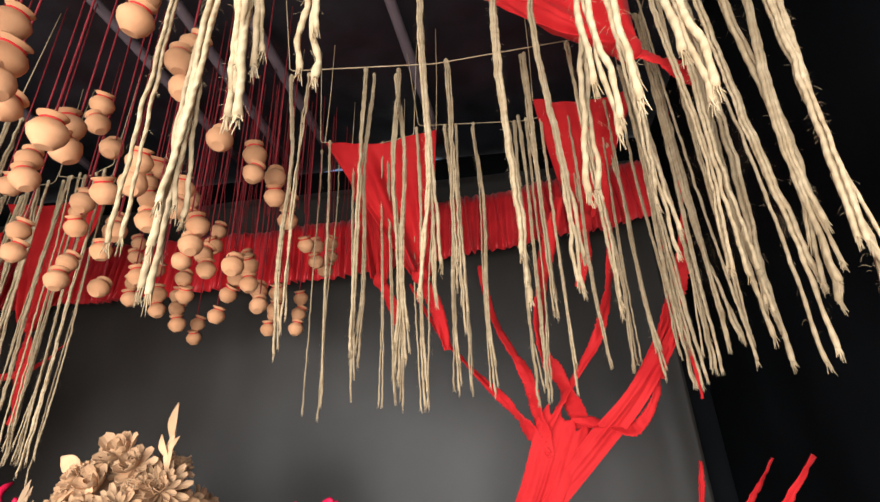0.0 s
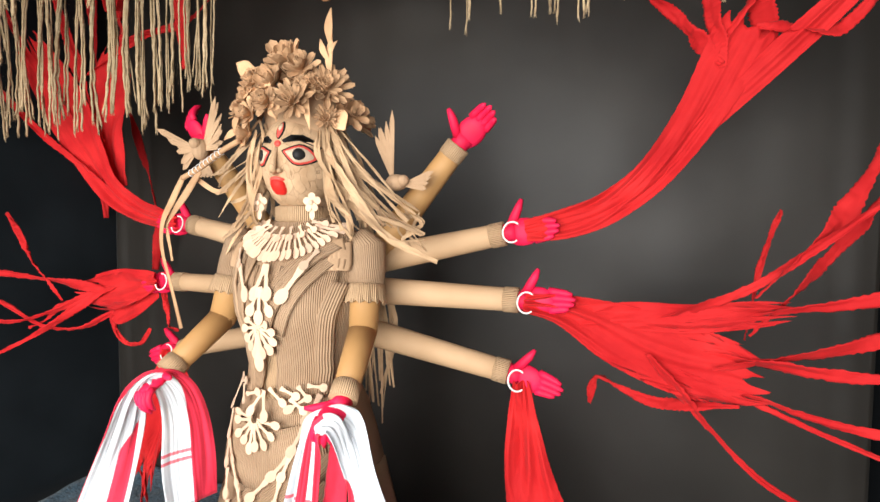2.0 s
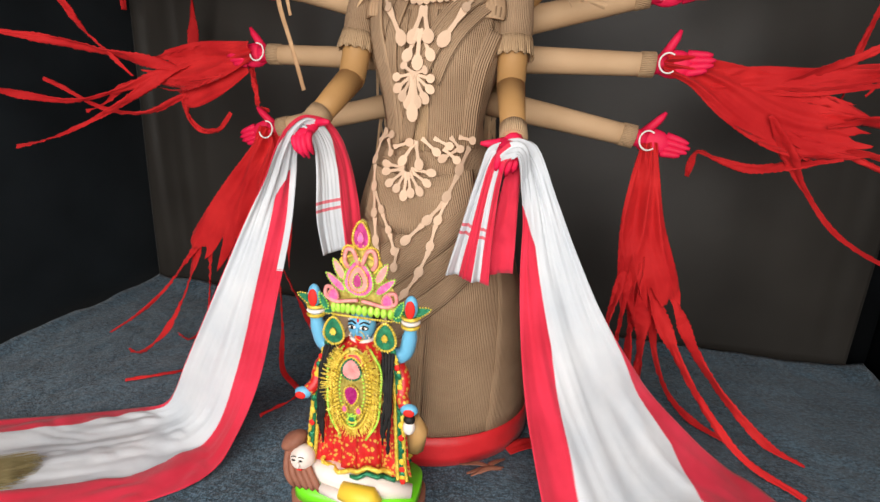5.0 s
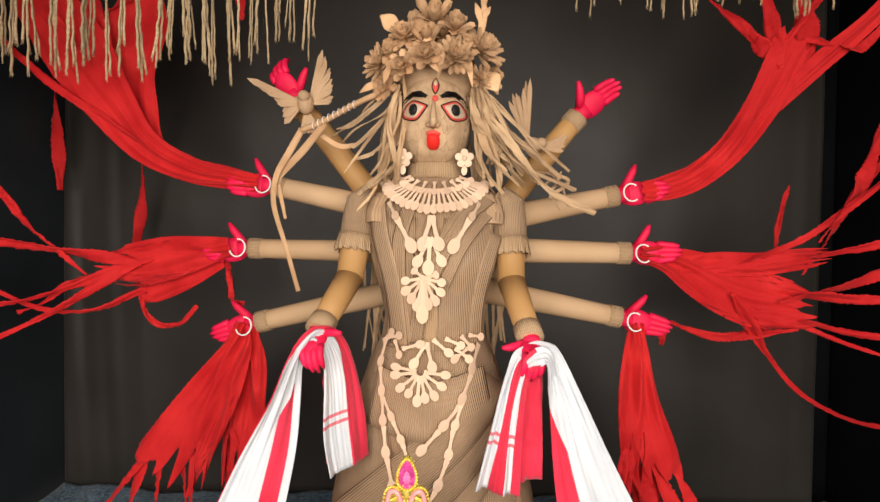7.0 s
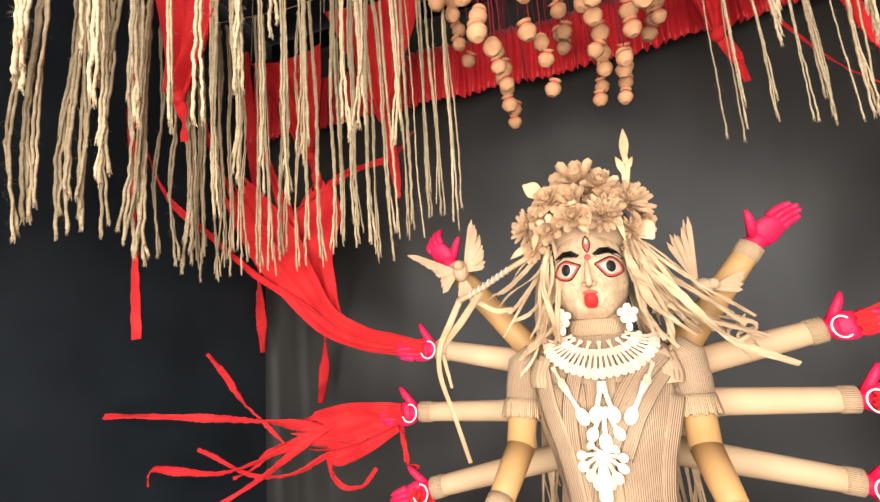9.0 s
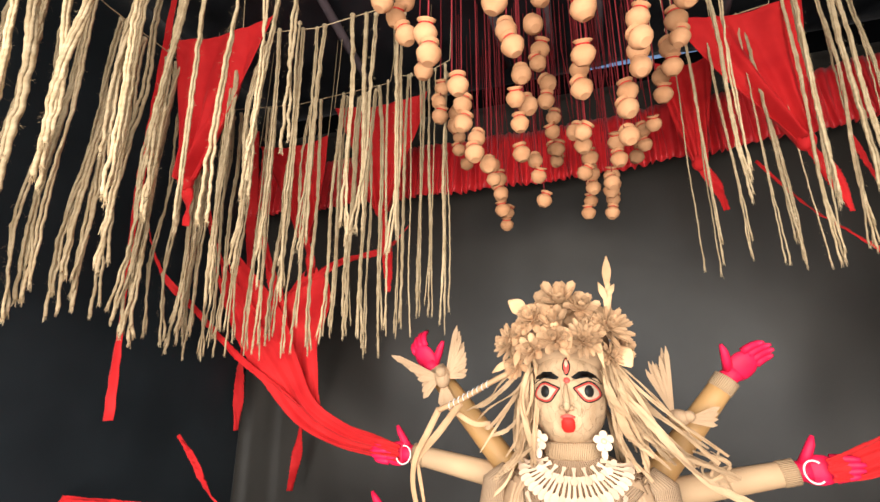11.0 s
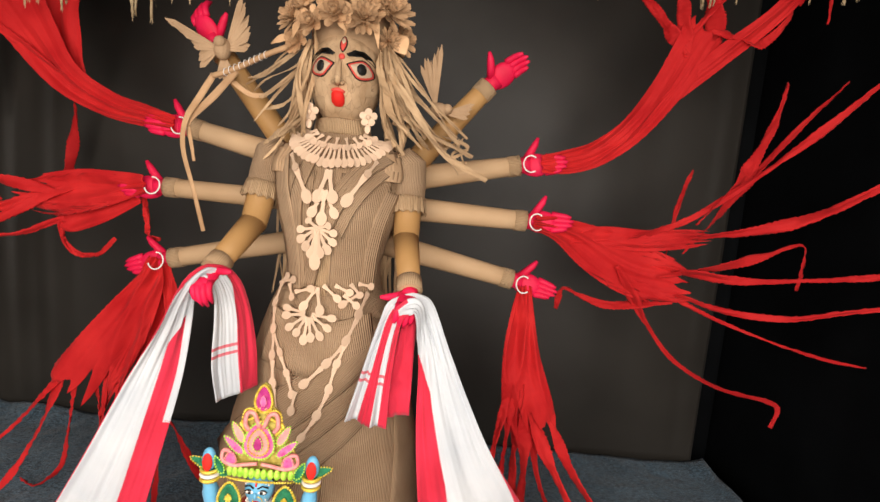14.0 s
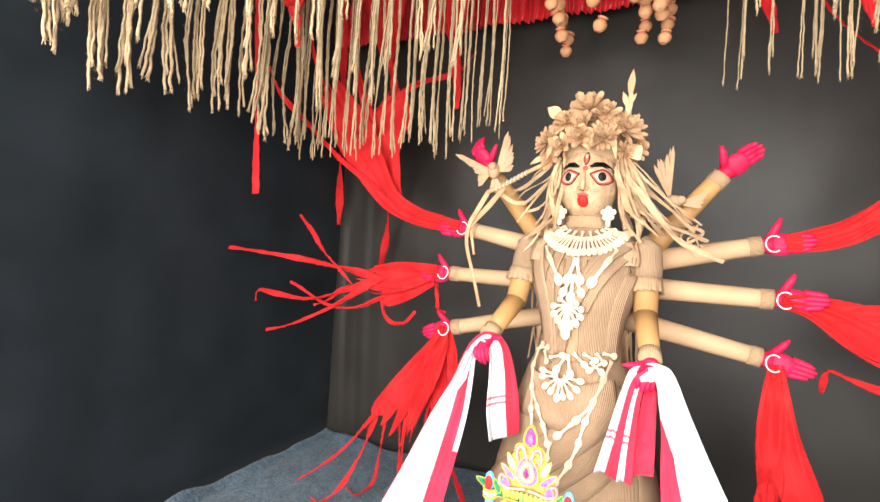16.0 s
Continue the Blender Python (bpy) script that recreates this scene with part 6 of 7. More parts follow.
# paper bow at the raised arm
bow = thing("paper_bow", "bent bow of rolled kraft paper bound with thread", "bow")
bm = bmesh.new()
tube(bm, spline([(-0.16, -0.10, 1.535), (-0.22, -0.105, 1.505), (-0.30, -0.10, 1.462), (-0.365, -0.10, 1.435)], 16), 0.008, 8)
part("grip", bm, CARD_PALE, bow)
for ctrl in ([(-0.362, -0.10, 1.440, 0.018), (-0.395, -0.105, 1.375, 0.018), (-0.428, -0.11, 1.31, 0.015), (-0.434, -0.11, 1.23, 0.014), (-0.40, -0.11, 1.12, 0.013), (-0.365, -0.11, 1.000, 0.011)],
             [(-0.30, -0.10, 1.455, 0.018), (-0.36, -0.10, 1.38, 0.020), (-0.415, -0.10, 1.32, 0.018), (-0.43, -0.10, 1.29, 0.012)],
             [(-0.425, -0.10, 1.29, 0.010), (-0.415, -0.10, 1.24, 0.010), (-0.405, -0.10, 1.195, 0.008)],
             [(-0.34, -0.09, 1.445, 0.014), (-0.27, -0.08, 1.40, 0.014), (-0.22, -0.08, 1.40, 0.012)]):
    bm = bmesh.new()
    band(bm, ctrl, 24, 3, pleats=0.002, count=0.6, thick=0.0014, twist=0.3)
    part("limb", bm, CARD_PALE, bow)
for k in range(9):
    u = k / 8
    p = Vector((-0.22, -0.105, 1.505)).lerp(Vector((-0.33, -0.10, 1.449)), u)
    bm = bmesh.new()
    tube(bm, [p + Vector((0.002 * math.cos(a), 0.0095 * math.cos(a), 0.0095 * math.sin(a))) for a in np.linspace(0, 6.28, 11)], 0.0014, 4, cap=False)
    part("binding", bm, WHITE_RING, bow)

# ---- the small painted idol before the statue ----
def tinsel(name, dark, light, rough=0.35, metal=0.35):
    return mottled(name, dark, light, 90, rough, 700, 0.6, 0.6, metal=metal)


GOLD = tinsel("gold_tinsel", (0.58, 0.37, 0.02), (0.90, 0.70, 0.12), 0.3, 0.3)
GOLD_FOIL = tinsel("dull_gold_foil", (0.30, 0.22, 0.03), (0.62, 0.50, 0.12), 0.4, 0.5)
MAGENTA = tinsel("magenta_stone", (0.32, 0.006, 0.12), (0.52, 0.03, 0.22), 0.15, 0.2)
GREEN_FOIL = tinsel("green_foil", (0.0, 0.11, 0.05), (0.02, 0.26, 0.12), 0.3, 0.4)
LIME = tinsel("lime_tinsel", (0.28, 0.62, 0.03), (0.60, 0.88, 0.14), 0.45, 0.2)
PINK = tinsel("pink_foil", (0.62, 0.05, 0.26), (0.86, 0.22, 0.45), 0.35, 0.3)
PINK_PALE = tinsel("pink_braid", (0.72, 0.20, 0.20), (0.85, 0.36, 0.33), 0.5, 0.1)
BLUE_SKIN = mottled("sky_blue_paint", (0.09, 0.33, 0.52), (0.15, 0.44, 0.64), 14, 0.4, 120, 0.08, 0.5)
WHITE_PAINT = mottled("ivory_paint", (0.66, 0.56, 0.50), (0.80, 0.72, 0.66), 12, 0.4, 120, 0.08, 0.5)
BROWN_HAIR = mottled("brown_clay_hair", (0.20, 0.075, 0.045), (0.30, 0.12, 0.075), 30, 0.6, 90, 0.4)
BLACK_HAIR = mottled("black_fibre", (0.006, 0.006, 0.006), (0.016, 0.014, 0.013), 40, 0.7, 300, 0.8)


def brocade(name, ground, thread):
    """Red cloth with small woven gold flecks."""
    m, n, l, b = nodes_of(name, 0.42, 0.0, 0.5)
    tc = n.new("ShaderNodeTexCoord")
    v = n.new("ShaderNodeTexVoronoi")
    v.inputs["Scale"].default_value = 95.0
    l.new(tc.outputs["Object"], v.inputs["Vector"])
    fleck = ramp(n, l, v.outputs["Distance"], [(0.30, (1, 1, 1)), (0.42, (0, 0, 0))])
    base = ramp(n, l, noise_tex(n, l, 40.0, 4), [(0.3, tuple(0.7 * c for c in ground)), (0.7, ground)])
    l.new(mixed(n, l, fleck, base, thread), b.inputs["Base Color"])
    l.new(mathn(n, l, "MULTIPLY", fleck, 0.4), b.inputs["Metallic"])
    bump_to(n, l, b, v.outputs["Distance"], 0.5, 0.001)
    return m


RED_BROCADE = brocade("red_gold_brocade", (0.62, 0.014, 0.014), (0.72, 0.40, 0.07))
LIME_PAINT = mottled("green_gloss_paint", (0.13, 0.62, 0.01), (0.20, 0.74, 0.03), 8, 0.35, 60, 0.05, 0.5)
PLINTH = mottled("red_clay_plinth", (0.20, 0.075, 0.045), (0.29, 0.115, 0.07), 12, 0.7, 80, 0.2)
YELLOW = mottled("yellow_paint", (0.72, 0.46, 0.03), (0.82, 0.56, 0.06), 12, 0.45, 80, 0.05)
OCHRE = mottled("ochre_paint", (0.50, 0.28, 0.10), (0.60, 0.36, 0.14), 12, 0.5, 80, 0.1)

IX, IY = -0.030, -0.520
IMATS = [BLUE_SKIN, RED_BROCADE, GOLD, WHITE_PAINT, BROWN_HAIR, LIME_PAINT, PLINTH, INK, TONGUE, YELLOW, OCHRE, BLACK_HAIR, GREEN_FOIL]


def ip(x, z, y=0.0):
    return Vector((IX + x, IY + y, z))


bm = bmesh.new()
# plinth and green slab with rounded rims
for lo, hi, mat, z0, z1 in ((-0.165, 0.150, 6, 0.004, 0.075), (-0.155, 0.140, 5, 0.072, 0.112)):
    out = []
    for k in range(32):
        a = 2 * math.pi * k / 32
        out.append(((hi + lo) / 2 + (hi - lo) / 2 * math.copysign(abs(math.cos(a)) ** 0.5, math.cos(a)), 0.085 * math.copysign(abs(math.sin(a)) ** 0.5, math.sin(a))))
    plate(bm, out, Matrix.Translation((IX, IY, (z0 + z1) / 2)), z1 - z0, mat)
# the reclining figure under its feet
tube(bm, [ip(-0.115, 0.150, -0.04), ip(-0.06, 0.140, -0.045), ip(0.0, 0.130, -0.05), ip(0.06, 0.130, -0.045), ip(0.13, 0.122, -0.03)], [0.022, 0.032, 0.030, 0.026, 0.016], 14, 3)
tube(bm, [ip(-0.07, 0.125, -0.075), ip(0.0, 0.118, -0.088), ip(0.06, 0.120, -0.080)], [0.014, 0.013, 0.010], 10, 3)
ball(bm, ip(-0.124, 0.182, -0.058), (0.029, 0.026, 0.033), 3, 18, 12, Matrix.Rotation(0.5, 4, "Y"))
ball(bm, ip(-0.122, 0.180, -0.085), (0.005, 0.006, 0.008), 3, 10, 8)
ball(bm, ip(-0.150, 0.200, -0.040), (0.030, 0.028, 0.030), 4, 14, 10)
ball(bm, ip(-0.150, 0.214, -0.046), (0.034, 0.030, 0.018), 4, 14, 10, Matrix.Rotation(-0.6, 4, "Y"))
for k in range(5):
    tube(bm, spline([ip(-0.160 + 0.008 * k, 0.200, -0.055), ip(-0.150 + 0.012 * k, 0.160, -0.085 + 0.004 * k), ip(-0.130 + 0.015 * k, 0.122, -0.086)], 8), [0.008] * 7 + [0.004], 6, 4)
for dx in (-0.136, -0.119):
    ball(bm, ip(dx + 0.002, 0.190, -0.0825), (0.0055, 0.002, 0.0022), 7, 8, 6)
    tube(bm, [ip(dx - 0.004, 0.197, -0.0805), ip(dx + 0.002, 0.200, -0.0815), ip(dx + 0.008, 0.197, -0.0800)], 0.0011, 5, 7)
ball(bm, ip(-0.121, 0.167, -0.0815), (0.008, 0.003, 0.0022), 8, 8, 6)
tube(bm, [ip(-0.02, 0.135, -0.082), ip(0.05, 0.128, -0.086), ip(0.07, 0.118, -0.088)], [0.02, 0.028, 0.015], 10, 9)
# standing body: skirt with pleats, bodice, shoulders
n, c = 12, 60
g = np.zeros((n, c + 1, 3))
for i in range(n):
    s = i / (n - 1)
    for j in range(c + 1):
        a = 2 * math.pi * j / c
        r = 0.052 + (0.102 - 0.052) * s ** 0.8
        r *= 1 + (0.16 * s) * math.sin(a * 15 + 0.6 * math.sin(a * 4))
        g[i, j] = ip(r * math.sin(a), 0.345 - 0.200 * s + (0.010 * math.sin(a * 4) if i == n - 1 else 0), -0.46 * r * math.cos(a))
sheet(bm, g, 0.003, 1)
for i in range(2):
    pts = [ip((0.105 + 0.003 * i) * math.sin(a) * (1 + 0.08 * math.sin(a * 15)), 0.158 + 0.016 * i + 0.010 * math.sin(a * 4), -0.062 * math.cos(a) * (1 + 0.08 * math.sin(a * 15))) for a in np.linspace(0, 2 * math.pi, 61)]
    tube(bm, pts, 0.006, 5, 2 if i else 12, cap=False)
tube(bm, [ip(0, 0.33), ip(0, 0.40), ip(0, 0.455), ip(0, 0.475)], [0.052, 0.056, 0.060, 0.030], 18, 1)
# cloth falls at both sides, edged in gold and green
for sx in (-1, 1):
    rows = [ip(sx * 0.056, 0.462, -0.01), ip(sx * 0.074, 0.40, -0.02), ip(sx * 0.083, 0.30, -0.03), ip(sx * 0.090, 0.20, -0.035), ip(sx * 0.094, 0.165, -0.04)]
    band(bm, [(*r, w) for r, w in zip(rows, (0.03, 0.045, 0.055, 0.065, 0.075))], 24, 12, pleats=0.006, count=3, mat=1)
    for off, mt in ((0.008, 2), (0.017, 12), (0.026, 2)):
        line = spline([r + Vector((sx * off * (0.7 + 0.1 * i), -0.010, 0)) for i, r in enumerate(rows)], 60)
        tube(bm, line, [0.0040 + 0.0016 * (q % 2) for q in range(60)], 6, mt)
    for q in range(15):
        at = Vector(spline([r + Vector((sx * 0.020, -0.014, 0)) for r in rows], 15)[q])
        ball(bm, at, (0.007, 0.003, 0.008), (12, 9, 8)[q % 3], 8, 6)
    # tresses
    for k in range(4):
        rr = [ip(sx * (0.046 + 0.009 * k), 0.480, -0.01), ip(sx * (0.062 + 0.006 * k), 0.42, -0.045), ip(sx * (0.070 + 0.004 * k), 0.36 - 0.01 * k, -0.058), ip(sx * (0.066 + 0.005 * k), 0.33 - 0.016 * ((k * 2 + (sx > 0)) % 4), -0.062), ip(sx * (0.068 + 0.004 * k), 0.30 - 0.022 * ((k * 3 + (sx > 0) * 2) % 4), -0.060)]
        tube(bm, spline(rr, 16), [0.0040 + 0.0017 * math.sin(q * 2.6 + k) for q in range(15)] + [0.002], 7, 11)
    # raised and lowered arms with gold bangles
    up = [ip(sx * 0.070, 0.440, 0.0), ip(sx * 0.096, 0.452, 0.0), ip(sx * 0.107, 0.500, -0.005), ip(sx * 0.108, 0.535, -0.008)]
    tube(bm, spline(up, 14), [0.018] * 4 + [0.017] * 5 + [0.014] * 5, 12, 0)
    ball(bm, ip(sx * 0.109, 0.565, -0.012), (0.015, 0.011, 0.026), 0, 12, 8)
    ball(bm, ip(sx * 0.109, 0.562, -0.021), (0.011, 0.005, 0.020), 8, 12, 8)
    for q, zz in enumerate((0.520, 0.530, 0.540)):
        tube(bm, [ip(sx * 0.108 + 0.017 * math.cos(a), zz, -0.007 + 0.017 * math.sin(a)) for a in np.linspace(0, 6.283, 15)], 0.0042, 6, (2, 3, 2)[q], cap=False)
    dn = [ip(sx * 0.070, 0.425, 0.005), ip(sx * 0.094, 0.40, -0.01), ip(sx * 0.100, 0.365, -0.03), ip(sx * 0.112, 0.350, -0.045)]
    tube(bm, spline(dn, 14), [0.017] * 8 + [0.014] * 6, 12, 1)
    ball(bm, ip(sx * 0.122, 0.346, -0.05), (0.020, 0.012, 0.014), 0, 12, 8)
    ball(bm, ip(sx * 0.124, 0.344, -0.060), (0.013, 0.004, 0.009), 8, 10, 6)
ball(bm, ip(0.122, 0.300, -0.045), (0.014, 0.012, 0.018), 3, 10, 8)
ball(bm, ip(0.122, 0.318, -0.043), (0.013, 0.012, 0.012), 7, 10, 8)
tube(bm, [ip(0.115, 0.20, 0.03), ip(0.125, 0.25, 0.02), ip(0.120, 0.285, 0.01)], [0.028, 0.026, 0.014], 10, 10)
# neck, face, white forehead dots
tube(bm, [ip(0, 0.462), ip(0, 0.50)], [0.018, 0.018], 12, 0)
for zz in (0.470, 0.478):
    tube(bm, [ip(0.024 * math.cos(a), zz, 0.022 * math.sin(a) - 0.006) for a in np.linspace(0, 6.283, 17)], 0.0042, 6, 3, cap=False)
ball(bm, ip(0.0, 0.510, -0.008), (0.031, 0.029, 0.037), 0, 22, 16)
ball(bm, ip(0.0, 0.530, 0.008), (0.036, 0.030, 0.036), 11, 18, 12)
for sx in (-1, 1):
    ball(bm, ip(sx * 0.0125, 0.513, -0.0335), (0.0112, 0.003, 0.0058), 7, 12, 6)
    ball(bm, ip(sx * 0.0125, 0.513, -0.0350), (0.0092, 0.003, 0.0036), 3, 12, 6)
    ball(bm, ip(sx * 0.0125, 0.513, -0.0370), (0.0040, 0.002, 0.0036), 7, 8, 6)
    tube(bm, [ip(sx * 0.004, 0.522, -0.0362), ip(sx * 0.013, 0.527, -0.0345), ip(sx * 0.024, 0.521, -0.0285)], 0.0018, 5, 7)
    for k in range(5):
        ball(bm, ip(sx * (0.004 + 0.005 * k), 0.534 - 0.001 * k * k * 0.5, -0.0325 + 0.0016 * k), (0.0022, 0.0016, 0.0022), 3, 6, 4)
    for k in range(3):
        ball(bm, ip(sx * (0.016 + 0.003 * k), 0.500 - 0.006 * k, -0.0295 + 0.002 * k), (0.0022, 0.0015, 0.0022), 3, 6, 4)
ball(bm, ip(0.0, 0.530, -0.035), (0.0022, 0.0015, 0.006), 8, 8, 6)
ball(bm, ip(0.0, 0.506, -0.0385), (0.0045, 0.005, 0.008), 0, 10, 8)
ball(bm, ip(0.0, 0.490, -0.0345), (0.009, 0.004, 0.004), 8, 10, 6)
ball(bm, ip(0.0, 0.484, -0.035), (0.0055, 0.003, 0.007), 8, 10, 6)
tube(bm, [ip(0.006 + 0.010 * math.cos(a), 0.496 + 0.010 * math.sin(a), -0.039) for a in np.linspace(0, 6.283, 17)], 0.0010, 5, 2, cap=False)
tagged(link("idol", bm, IMATS), "small painted blue goddess idol in red and gold on a plinth", "idol")


def drop_outline(w, h, tip=1.6, n=22):
    """A teardrop with its point up."""
    return [(w * math.sin(a) * (1 - 0.32 * (0.5 + 0.5 * math.cos(a)) ** tip), -h * 0.0 + h * (math.cos(a) + 0.25 * (0.5 + 0.5 * math.cos(a)) ** 3)) for a in np.linspace(0, 2 * math.pi, n + 1)[:-1]]


def beads(bm, pts, r):
    for p in pts:
        bmesh.ops.create_icosphere(bm, subdivisions=1, radius=r, matrix=Matrix.Translation(p))


def jewel(parent, name, at, w, h, fill, rim, turn=0.0, depth=0.0, label="", bead=0.0030, gap=0.0062):
    """A foil plate with a beaded rim, facing the front."""
    m = Matrix.Translation(ip(at[0], at[1], depth)) @ pose(0, 0, 0, 90, 0, 0) @ pose(0, 0, 0, 0, 0, turn)
    out = drop_outline(w, h)
    bm = bmesh.new()
    plate(bm, out, m, 0.003)
    body = part(name, bm, fill, parent, label, smooth=False)
    ring = np.array(out + out[:1])
    seg = np.linalg.norm(np.diff(ring, axis=0), axis=1)
    run = np.concatenate([[0], np.cumsum(seg)])
    q = np.arange(0, run[-1], gap)
    bm = bmesh.new()
    beads(bm, [m @ Vector((float(np.interp(d, run, ring[:, 0])), float(np.interp(d, run, ring[:, 1])), 0.002)) for d in q], bead)
    part("beaded_rim", bm, rim, body)
    return body


crown = thing("tinsel_headdress", "tall gold, pink and lime tinsel headdress on the idol", "headdress")
bm = bmesh.new()
out = [(-0.074, 0.545), (-0.078, 0.575), (-0.064, 0.606), (-0.048, 0.628), (-0.036, 0.654), (-0.032, 0.680), (-0.020, 0.690), (-0.016, 0.716), (-0.008, 0.738), (0.0, 0.744), (0.010, 0.738), (0.018, 0.716), (0.022, 0.690), (0.036, 0.680), (0.040, 0.652), (0.052, 0.626), (0.068, 0.604), (0.082, 0.570), (0.076, 0.545), (0.030, 0.540), (-0.030, 0.540)]
plate(bm, [(x, z) for x, z in out], Matrix.Translation((IX, IY - 0.012, 0)) @ pose(0, 0, 0, 90, 0, 0), 0.004)
part("backing", bm, GOLD_FOIL, crown, smooth=False)
jewel(crown, "finial", (0.001, 0.708), 0.020, 0.026, MAGENTA, GOLD, depth=-0.020, bead=0.0036, gap=0.0056)
jewel(crown, "finial_stone", (0.001, 0.706), 0.007, 0.010, PINK, PINK_PALE, depth=-0.0235, bead=0.0014)
jewel(crown, "medallion", (-0.004, 0.614), 0.036, 0.036, PINK, LIME, depth=-0.020)
jewel(crown, "medallion_ring", (-0.004, 0.614), 0.024, 0.026, PINK_PALE, GOLD, depth=-0.0235, bead=0.0026)
jewel(crown, "centre_stone", (-0.004, 0.614), 0.011, 0.014, MAGENTA, LIME, depth=-0.027, bead=0.0022)
for sx in (-1, 1):
    jewel(crown, "leaf", (sx * 0.046, 0.632), 0.010, 0.022, PINK_PALE, LIME, turn=-sx * 28, depth=-0.021, bead=0.0024)
    jewel(crown, "leaf", (sx * 0.053, 0.604), 0.010, 0.024, PINK, LIME, turn=-sx * 48, depth=-0.021, bead=0.0024)
    jewel(crown, "scroll_stone", (sx * 0.060, 0.575), 0.013, 0.013, PINK, PINK_PALE, depth=-0.022, bead=0.0030)
    jewel(crown, "side_leaf", (sx * 0.084, 0.556), 0.009, 0.018, GREEN_FOIL, LIME, turn=-sx * 25, depth=-0.018, bead=0.0024)
    bm = bmesh.new()
    pts = spline([ip(sx * 0.004, 0.648, -0.022), ip(sx * 0.016, 0.678, -0.023), ip(sx * 0.030, 0.678, -0.023), ip(sx * 0.034, 0.654, -0.022), ip(sx * 0.026, 0.640, -0.021)], 20)
    tube(bm, pts, 0.0048, 7)
    part("loop", bm, PINK_PALE, crown)
    bm = bmesh.new()
    beads(bm, [Vector(p) + Vector((sx * 0.0075 * math.sin(k * 0.17 - 0.6), 0.002, 0.0075 * math.cos(k * 0.17 - 0.6))) for k, p in enumerate(pts)], 0.0030)
    part("loop_beads", bm, GOLD, crown)
    bm = bmesh.new()
    pts = spline([ip(sx * 0.004, 0.570, -0.024), ip(sx * 0.030, 0.566, -0.024), ip(sx * 0.056, 0.562, -0.023), ip(sx * 0.078, 0.572, -0.021), ip(sx * 0.076, 0.592, -0.021), ip(sx * 0.062, 0.592, -0.022)], 24)
    tube(bm, pts, 0.0042, 7)
    part("scroll", bm, PINK_PALE, crown)
    bm = bmesh.new()
    for k in range(26):
        a = k / 25
        beads(bm, [ip(sx * (0.006 + 0.034 * a + 0.008 * math.sin(a * 9)), 0.690 - 0.040 * a, -0.019)], 0.0034)
    part("bead_trim", bm, GOLD, crown)
    jewel(crown, "horn", (sx * 0.104, 0.545), 0.016, 0.040, GREEN_FOIL, GOLD, turn=-sx * 68, depth=-0.006, bead=0.0024)
    jewel(crown, "ear_disc", (sx * 0.058 + 0.002, 0.494), 0.026, 0.028, GREEN_FOIL, GOLD, depth=-0.030, bead=0.0036)
    jewel(crown, "ear_stone", (sx * 0.058 + 0.002, 0.496), 0.007, 0.007, GOLD, GOLD, depth=-0.035, bead=0.0022)
for k in range(11):
    a = (k - 5) / 5
    bm = bmesh.new()
    ball(bm, ip(0.064 * a, 0.543 - 0.008 * abs(a) ** 2 + 0.008, -0.030 + 0.018 * a * a), (0.0075, 0.006, 0.012), 0, 8, 6)
    part("brim_bead", bm, LIME, crown)
bm = bmesh.new()
beads(bm, [ip(0.066 * a, 0.536 - 0.010 * a * a, -0.034 + 0.022 * a * a) for a in np.linspace(-1, 1, 27)], 0.0032)
part("brim_edge", bm, GOLD, crown)

plate_thing = thing("tinsel_breastplate", "gold fringed breastplate with pink stones on the idol", "breastplate")
bm = bmesh.new()
ball(bm, ip(-0.004, 0.375, -0.050), (0.044, 0.008, 0.100), 0, 24, 14)
part("plate", bm, GOLD_FOIL, plate_thing)
bm = bmesh.new()
for k in range(420):
    a = rnd(0.45, 2 * math.pi - 0.45)
    p = ip(-0.004 + 0.041 * math.sin(a), 0.375 + 0.094 * math.cos(a), -0.052)
    q = p + Vector((0.026 * math.sin(a) + rnd(-0.008, 0.008), rnd(-0.014, 0.006), 0.014 * math.cos(a) + rnd(-0.012, 0.006)))
    tube(bm, [p, p.lerp(q, 0.5) + Vector((0, -0.003, 0)), q], [0.0013, 0.0011, 0.0007], 4, cap=False)
part("fringe", bm, GOLD, plate_thing)
for share, rim_mat, size in ((0.80, GOLD, 0.0036), (0.64, LIME, 0.0030)):
    bm = bmesh.new()
    beads(bm, [ip(-0.004 + 0.044 * share * math.sin(a), 0.375 + 0.098 * share * math.cos(a), -0.0585) for a in np.linspace(0, 6.2, int(66 * share))], size)
    part("bead_trim", bm, rim_mat, plate_thing)
for sx in (-1, 1):
    # bead garlands beside the plate
    for off, gm in ((0.050, GOLD), (0.058, LIME)):
        bm = bmesh.new()
        beads(bm, [Vector(q) for q in spline([ip(sx * 0.030, 0.468, -0.040), ip(sx * off, 0.43, -0.052), ip(sx * (off + 0.002), 0.37, -0.058), ip(sx * off * 0.95, 0.31, -0.060), ip(sx * 0.030, 0.262, -0.062)], 40)], 0.0034)
        part("garland", bm, gm, plate_thing)
jewel(plate_thing, "neck_stone", (-0.004, 0.425), 0.024, 0.022, PINK_PALE, GREEN_FOIL, depth=-0.060)
jewel(plate_thing, "heart_stone", (-0.004, 0.368), 0.018, 0.021, MAGENTA, GOLD, depth=-0.061, turn=180)
jewel(plate_thing, "lower_stone", (-0.020, 0.330), 0.008, 0.009, PINK, GOLD, depth=-0.060)
jewel(plate_thing, "lower_stone", (0.012, 0.330), 0.008, 0.009, PINK, GOLD, depth=-0.060)
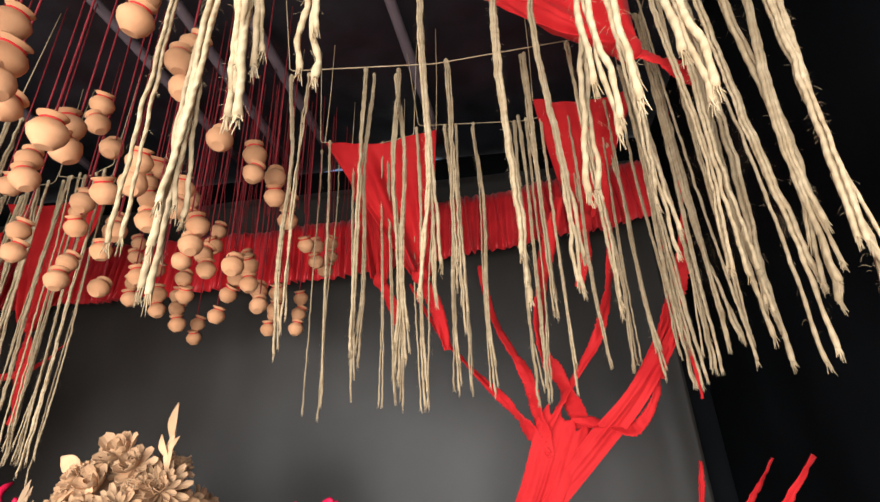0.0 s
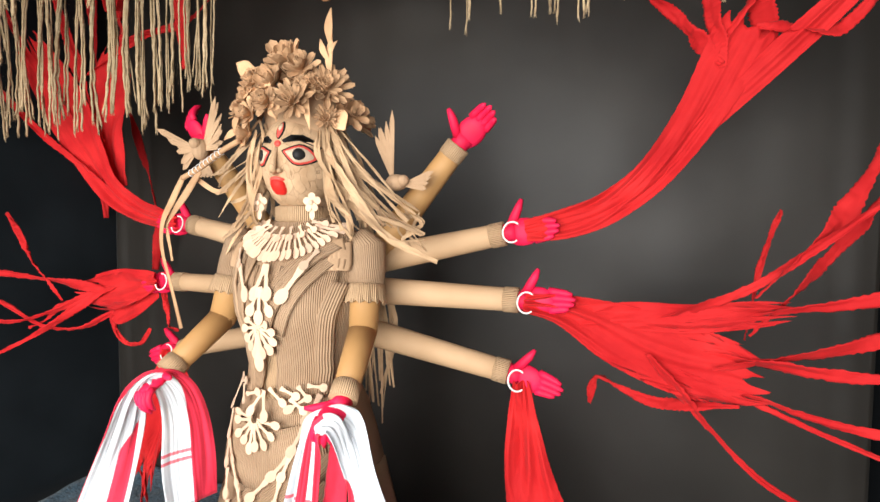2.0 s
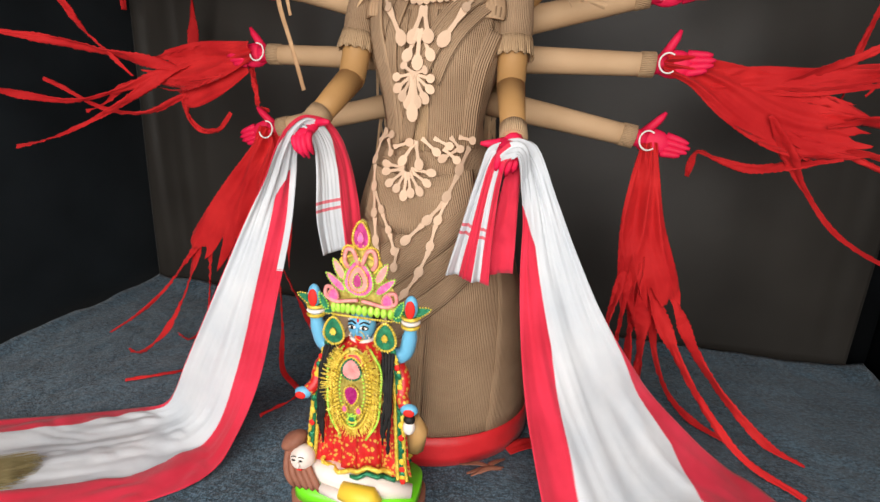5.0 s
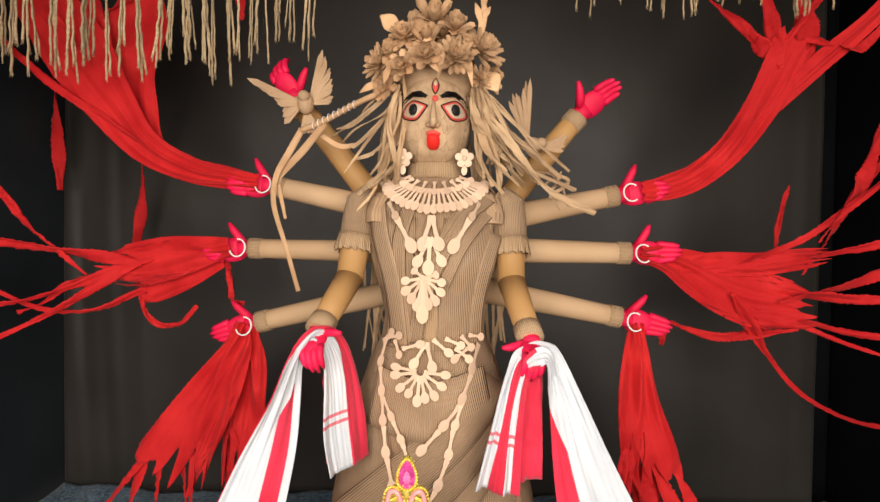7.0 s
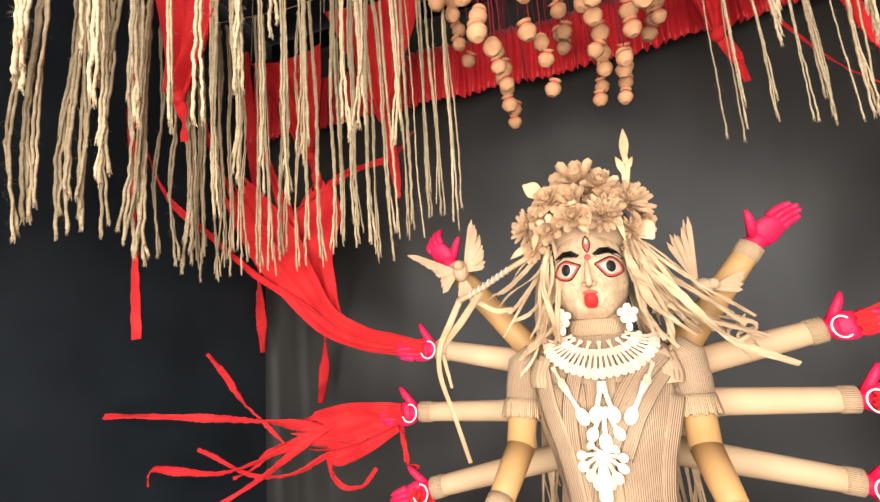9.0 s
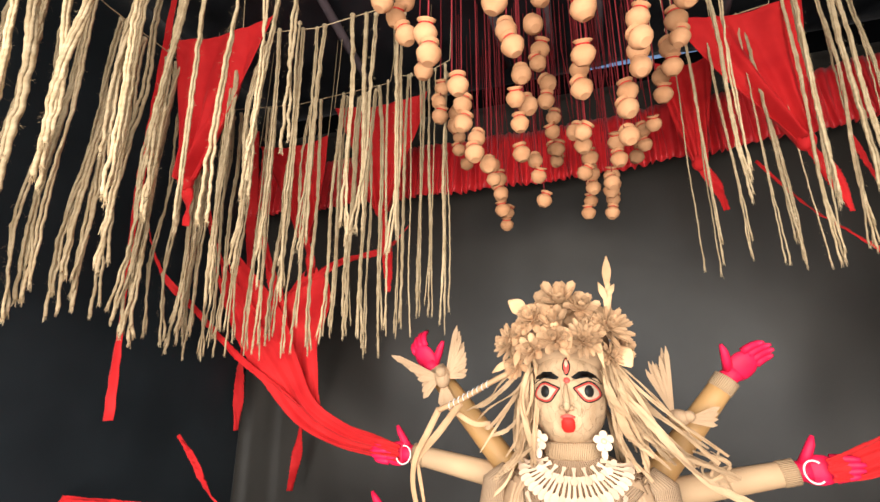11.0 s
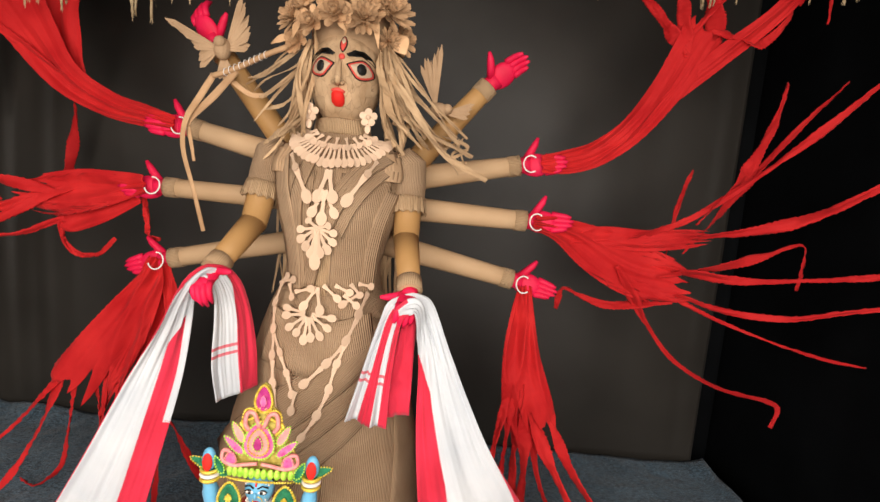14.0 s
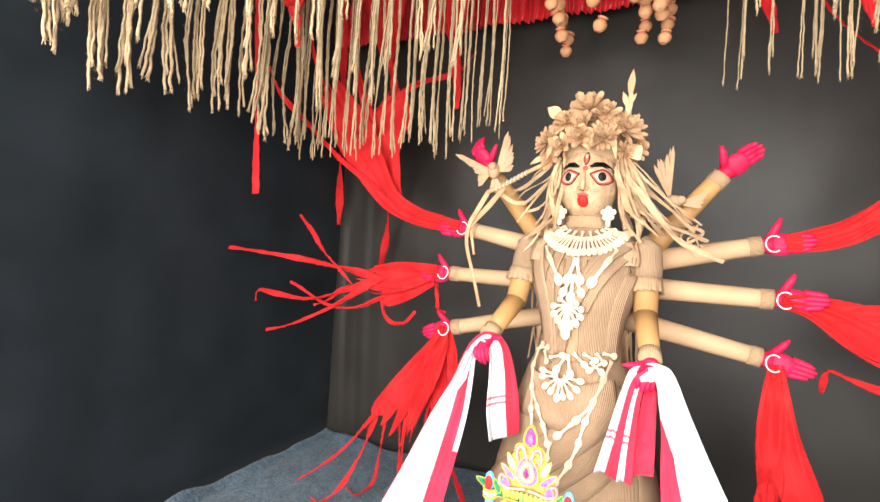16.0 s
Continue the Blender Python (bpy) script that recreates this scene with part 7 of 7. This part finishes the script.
jewel(plate_thing, "pendant_stone", (-0.004, 0.302), 0.011, 0.013, GREEN_FOIL, LIME, depth=-0.058)
bm = bmesh.new()
beads(bm, [ip(-0.004 + 0.041 * math.sin(a), 0.375 + 0.094 * math.cos(a), -0.058) for a in np.linspace(0.2, 6.08, 60)], 0.0042)
part("bead_edge", bm, GOLD, plate_thing)

# ---- small things on the floor ----
STRAW = mottled("olive_straw", (0.17, 0.135, 0.055), (0.36, 0.29, 0.14), 30, 0.8, 200, 0.3)
random.seed(4)
bm = bmesh.new()
for k in range(420):
    u, v = rnd(-1, 1), rnd(-1, 1)
    a = Vector((-1.29 + 0.02 * u, -0.91 + 0.02 * v, 0.05 + 0.012 * rnd(-1, 1)))
    b = Vector((-0.88 + rnd(-0.05, 0.01), -0.645 + 0.050 * u, 0.034 + 0.022 * v))
    tube(bm, [a, a.lerp(b, 0.5) + Vector((0, 0.012 * u, 0.006 * v)), b], [0.0016, 0.0014, 0.0006], 3, cap=False)
brush = thing("grass_brush", "olive dry grass brush lying on the white shawl", "brush")
part("bristles", bm, STRAW, brush)
bm = bmesh.new()
tube(bm, [(-1.49, -1.035, 0.045), (-1.37, -0.96, 0.048), (-1.27, -0.90, 0.05)], [0.018, 0.026, 0.024], 12)
part("binding", bm, BROWN_HAIR, brush)
bm = bmesh.new()
for k, (dx, dy, an) in enumerate(((0, 0, 0.4), (0.02, 0.02, 0.9), (-0.02, 0.0, 0.1), (0.01, -0.02, 0.6))):
    c = Vector((0.245 + dx, -0.31 + dy, 0.016 + 0.006 * k))
    d = Vector((math.cos(an), math.sin(an), 0)) * 0.05
    band(bm, [(*(c - d), 0.006), (*(c + Vector((0, 0, 0.010))), 0.016), (*(c + d), 0.004)], 10, 3, (0, 0, 1), pleats=0.002, count=1, seed=k)
tagged(link("dry_leaves", bm, BROWN_HAIR), "dry brown leaf curls on the slate cloth", "leaves")
bm = bmesh.new()
band(bm, [(0.30, -0.20, 0.012, 0.03), (0.345, -0.165, 0.020, 0.05), (0.40, -0.13, 0.014, 0.03)], 14, 6, (0, 0, 1), pleats=0.004, count=2)
tagged(link("cloth_scrap", bm, RED), "crumpled scrap of red cloth beside the skirt hem", "cloth scrap")
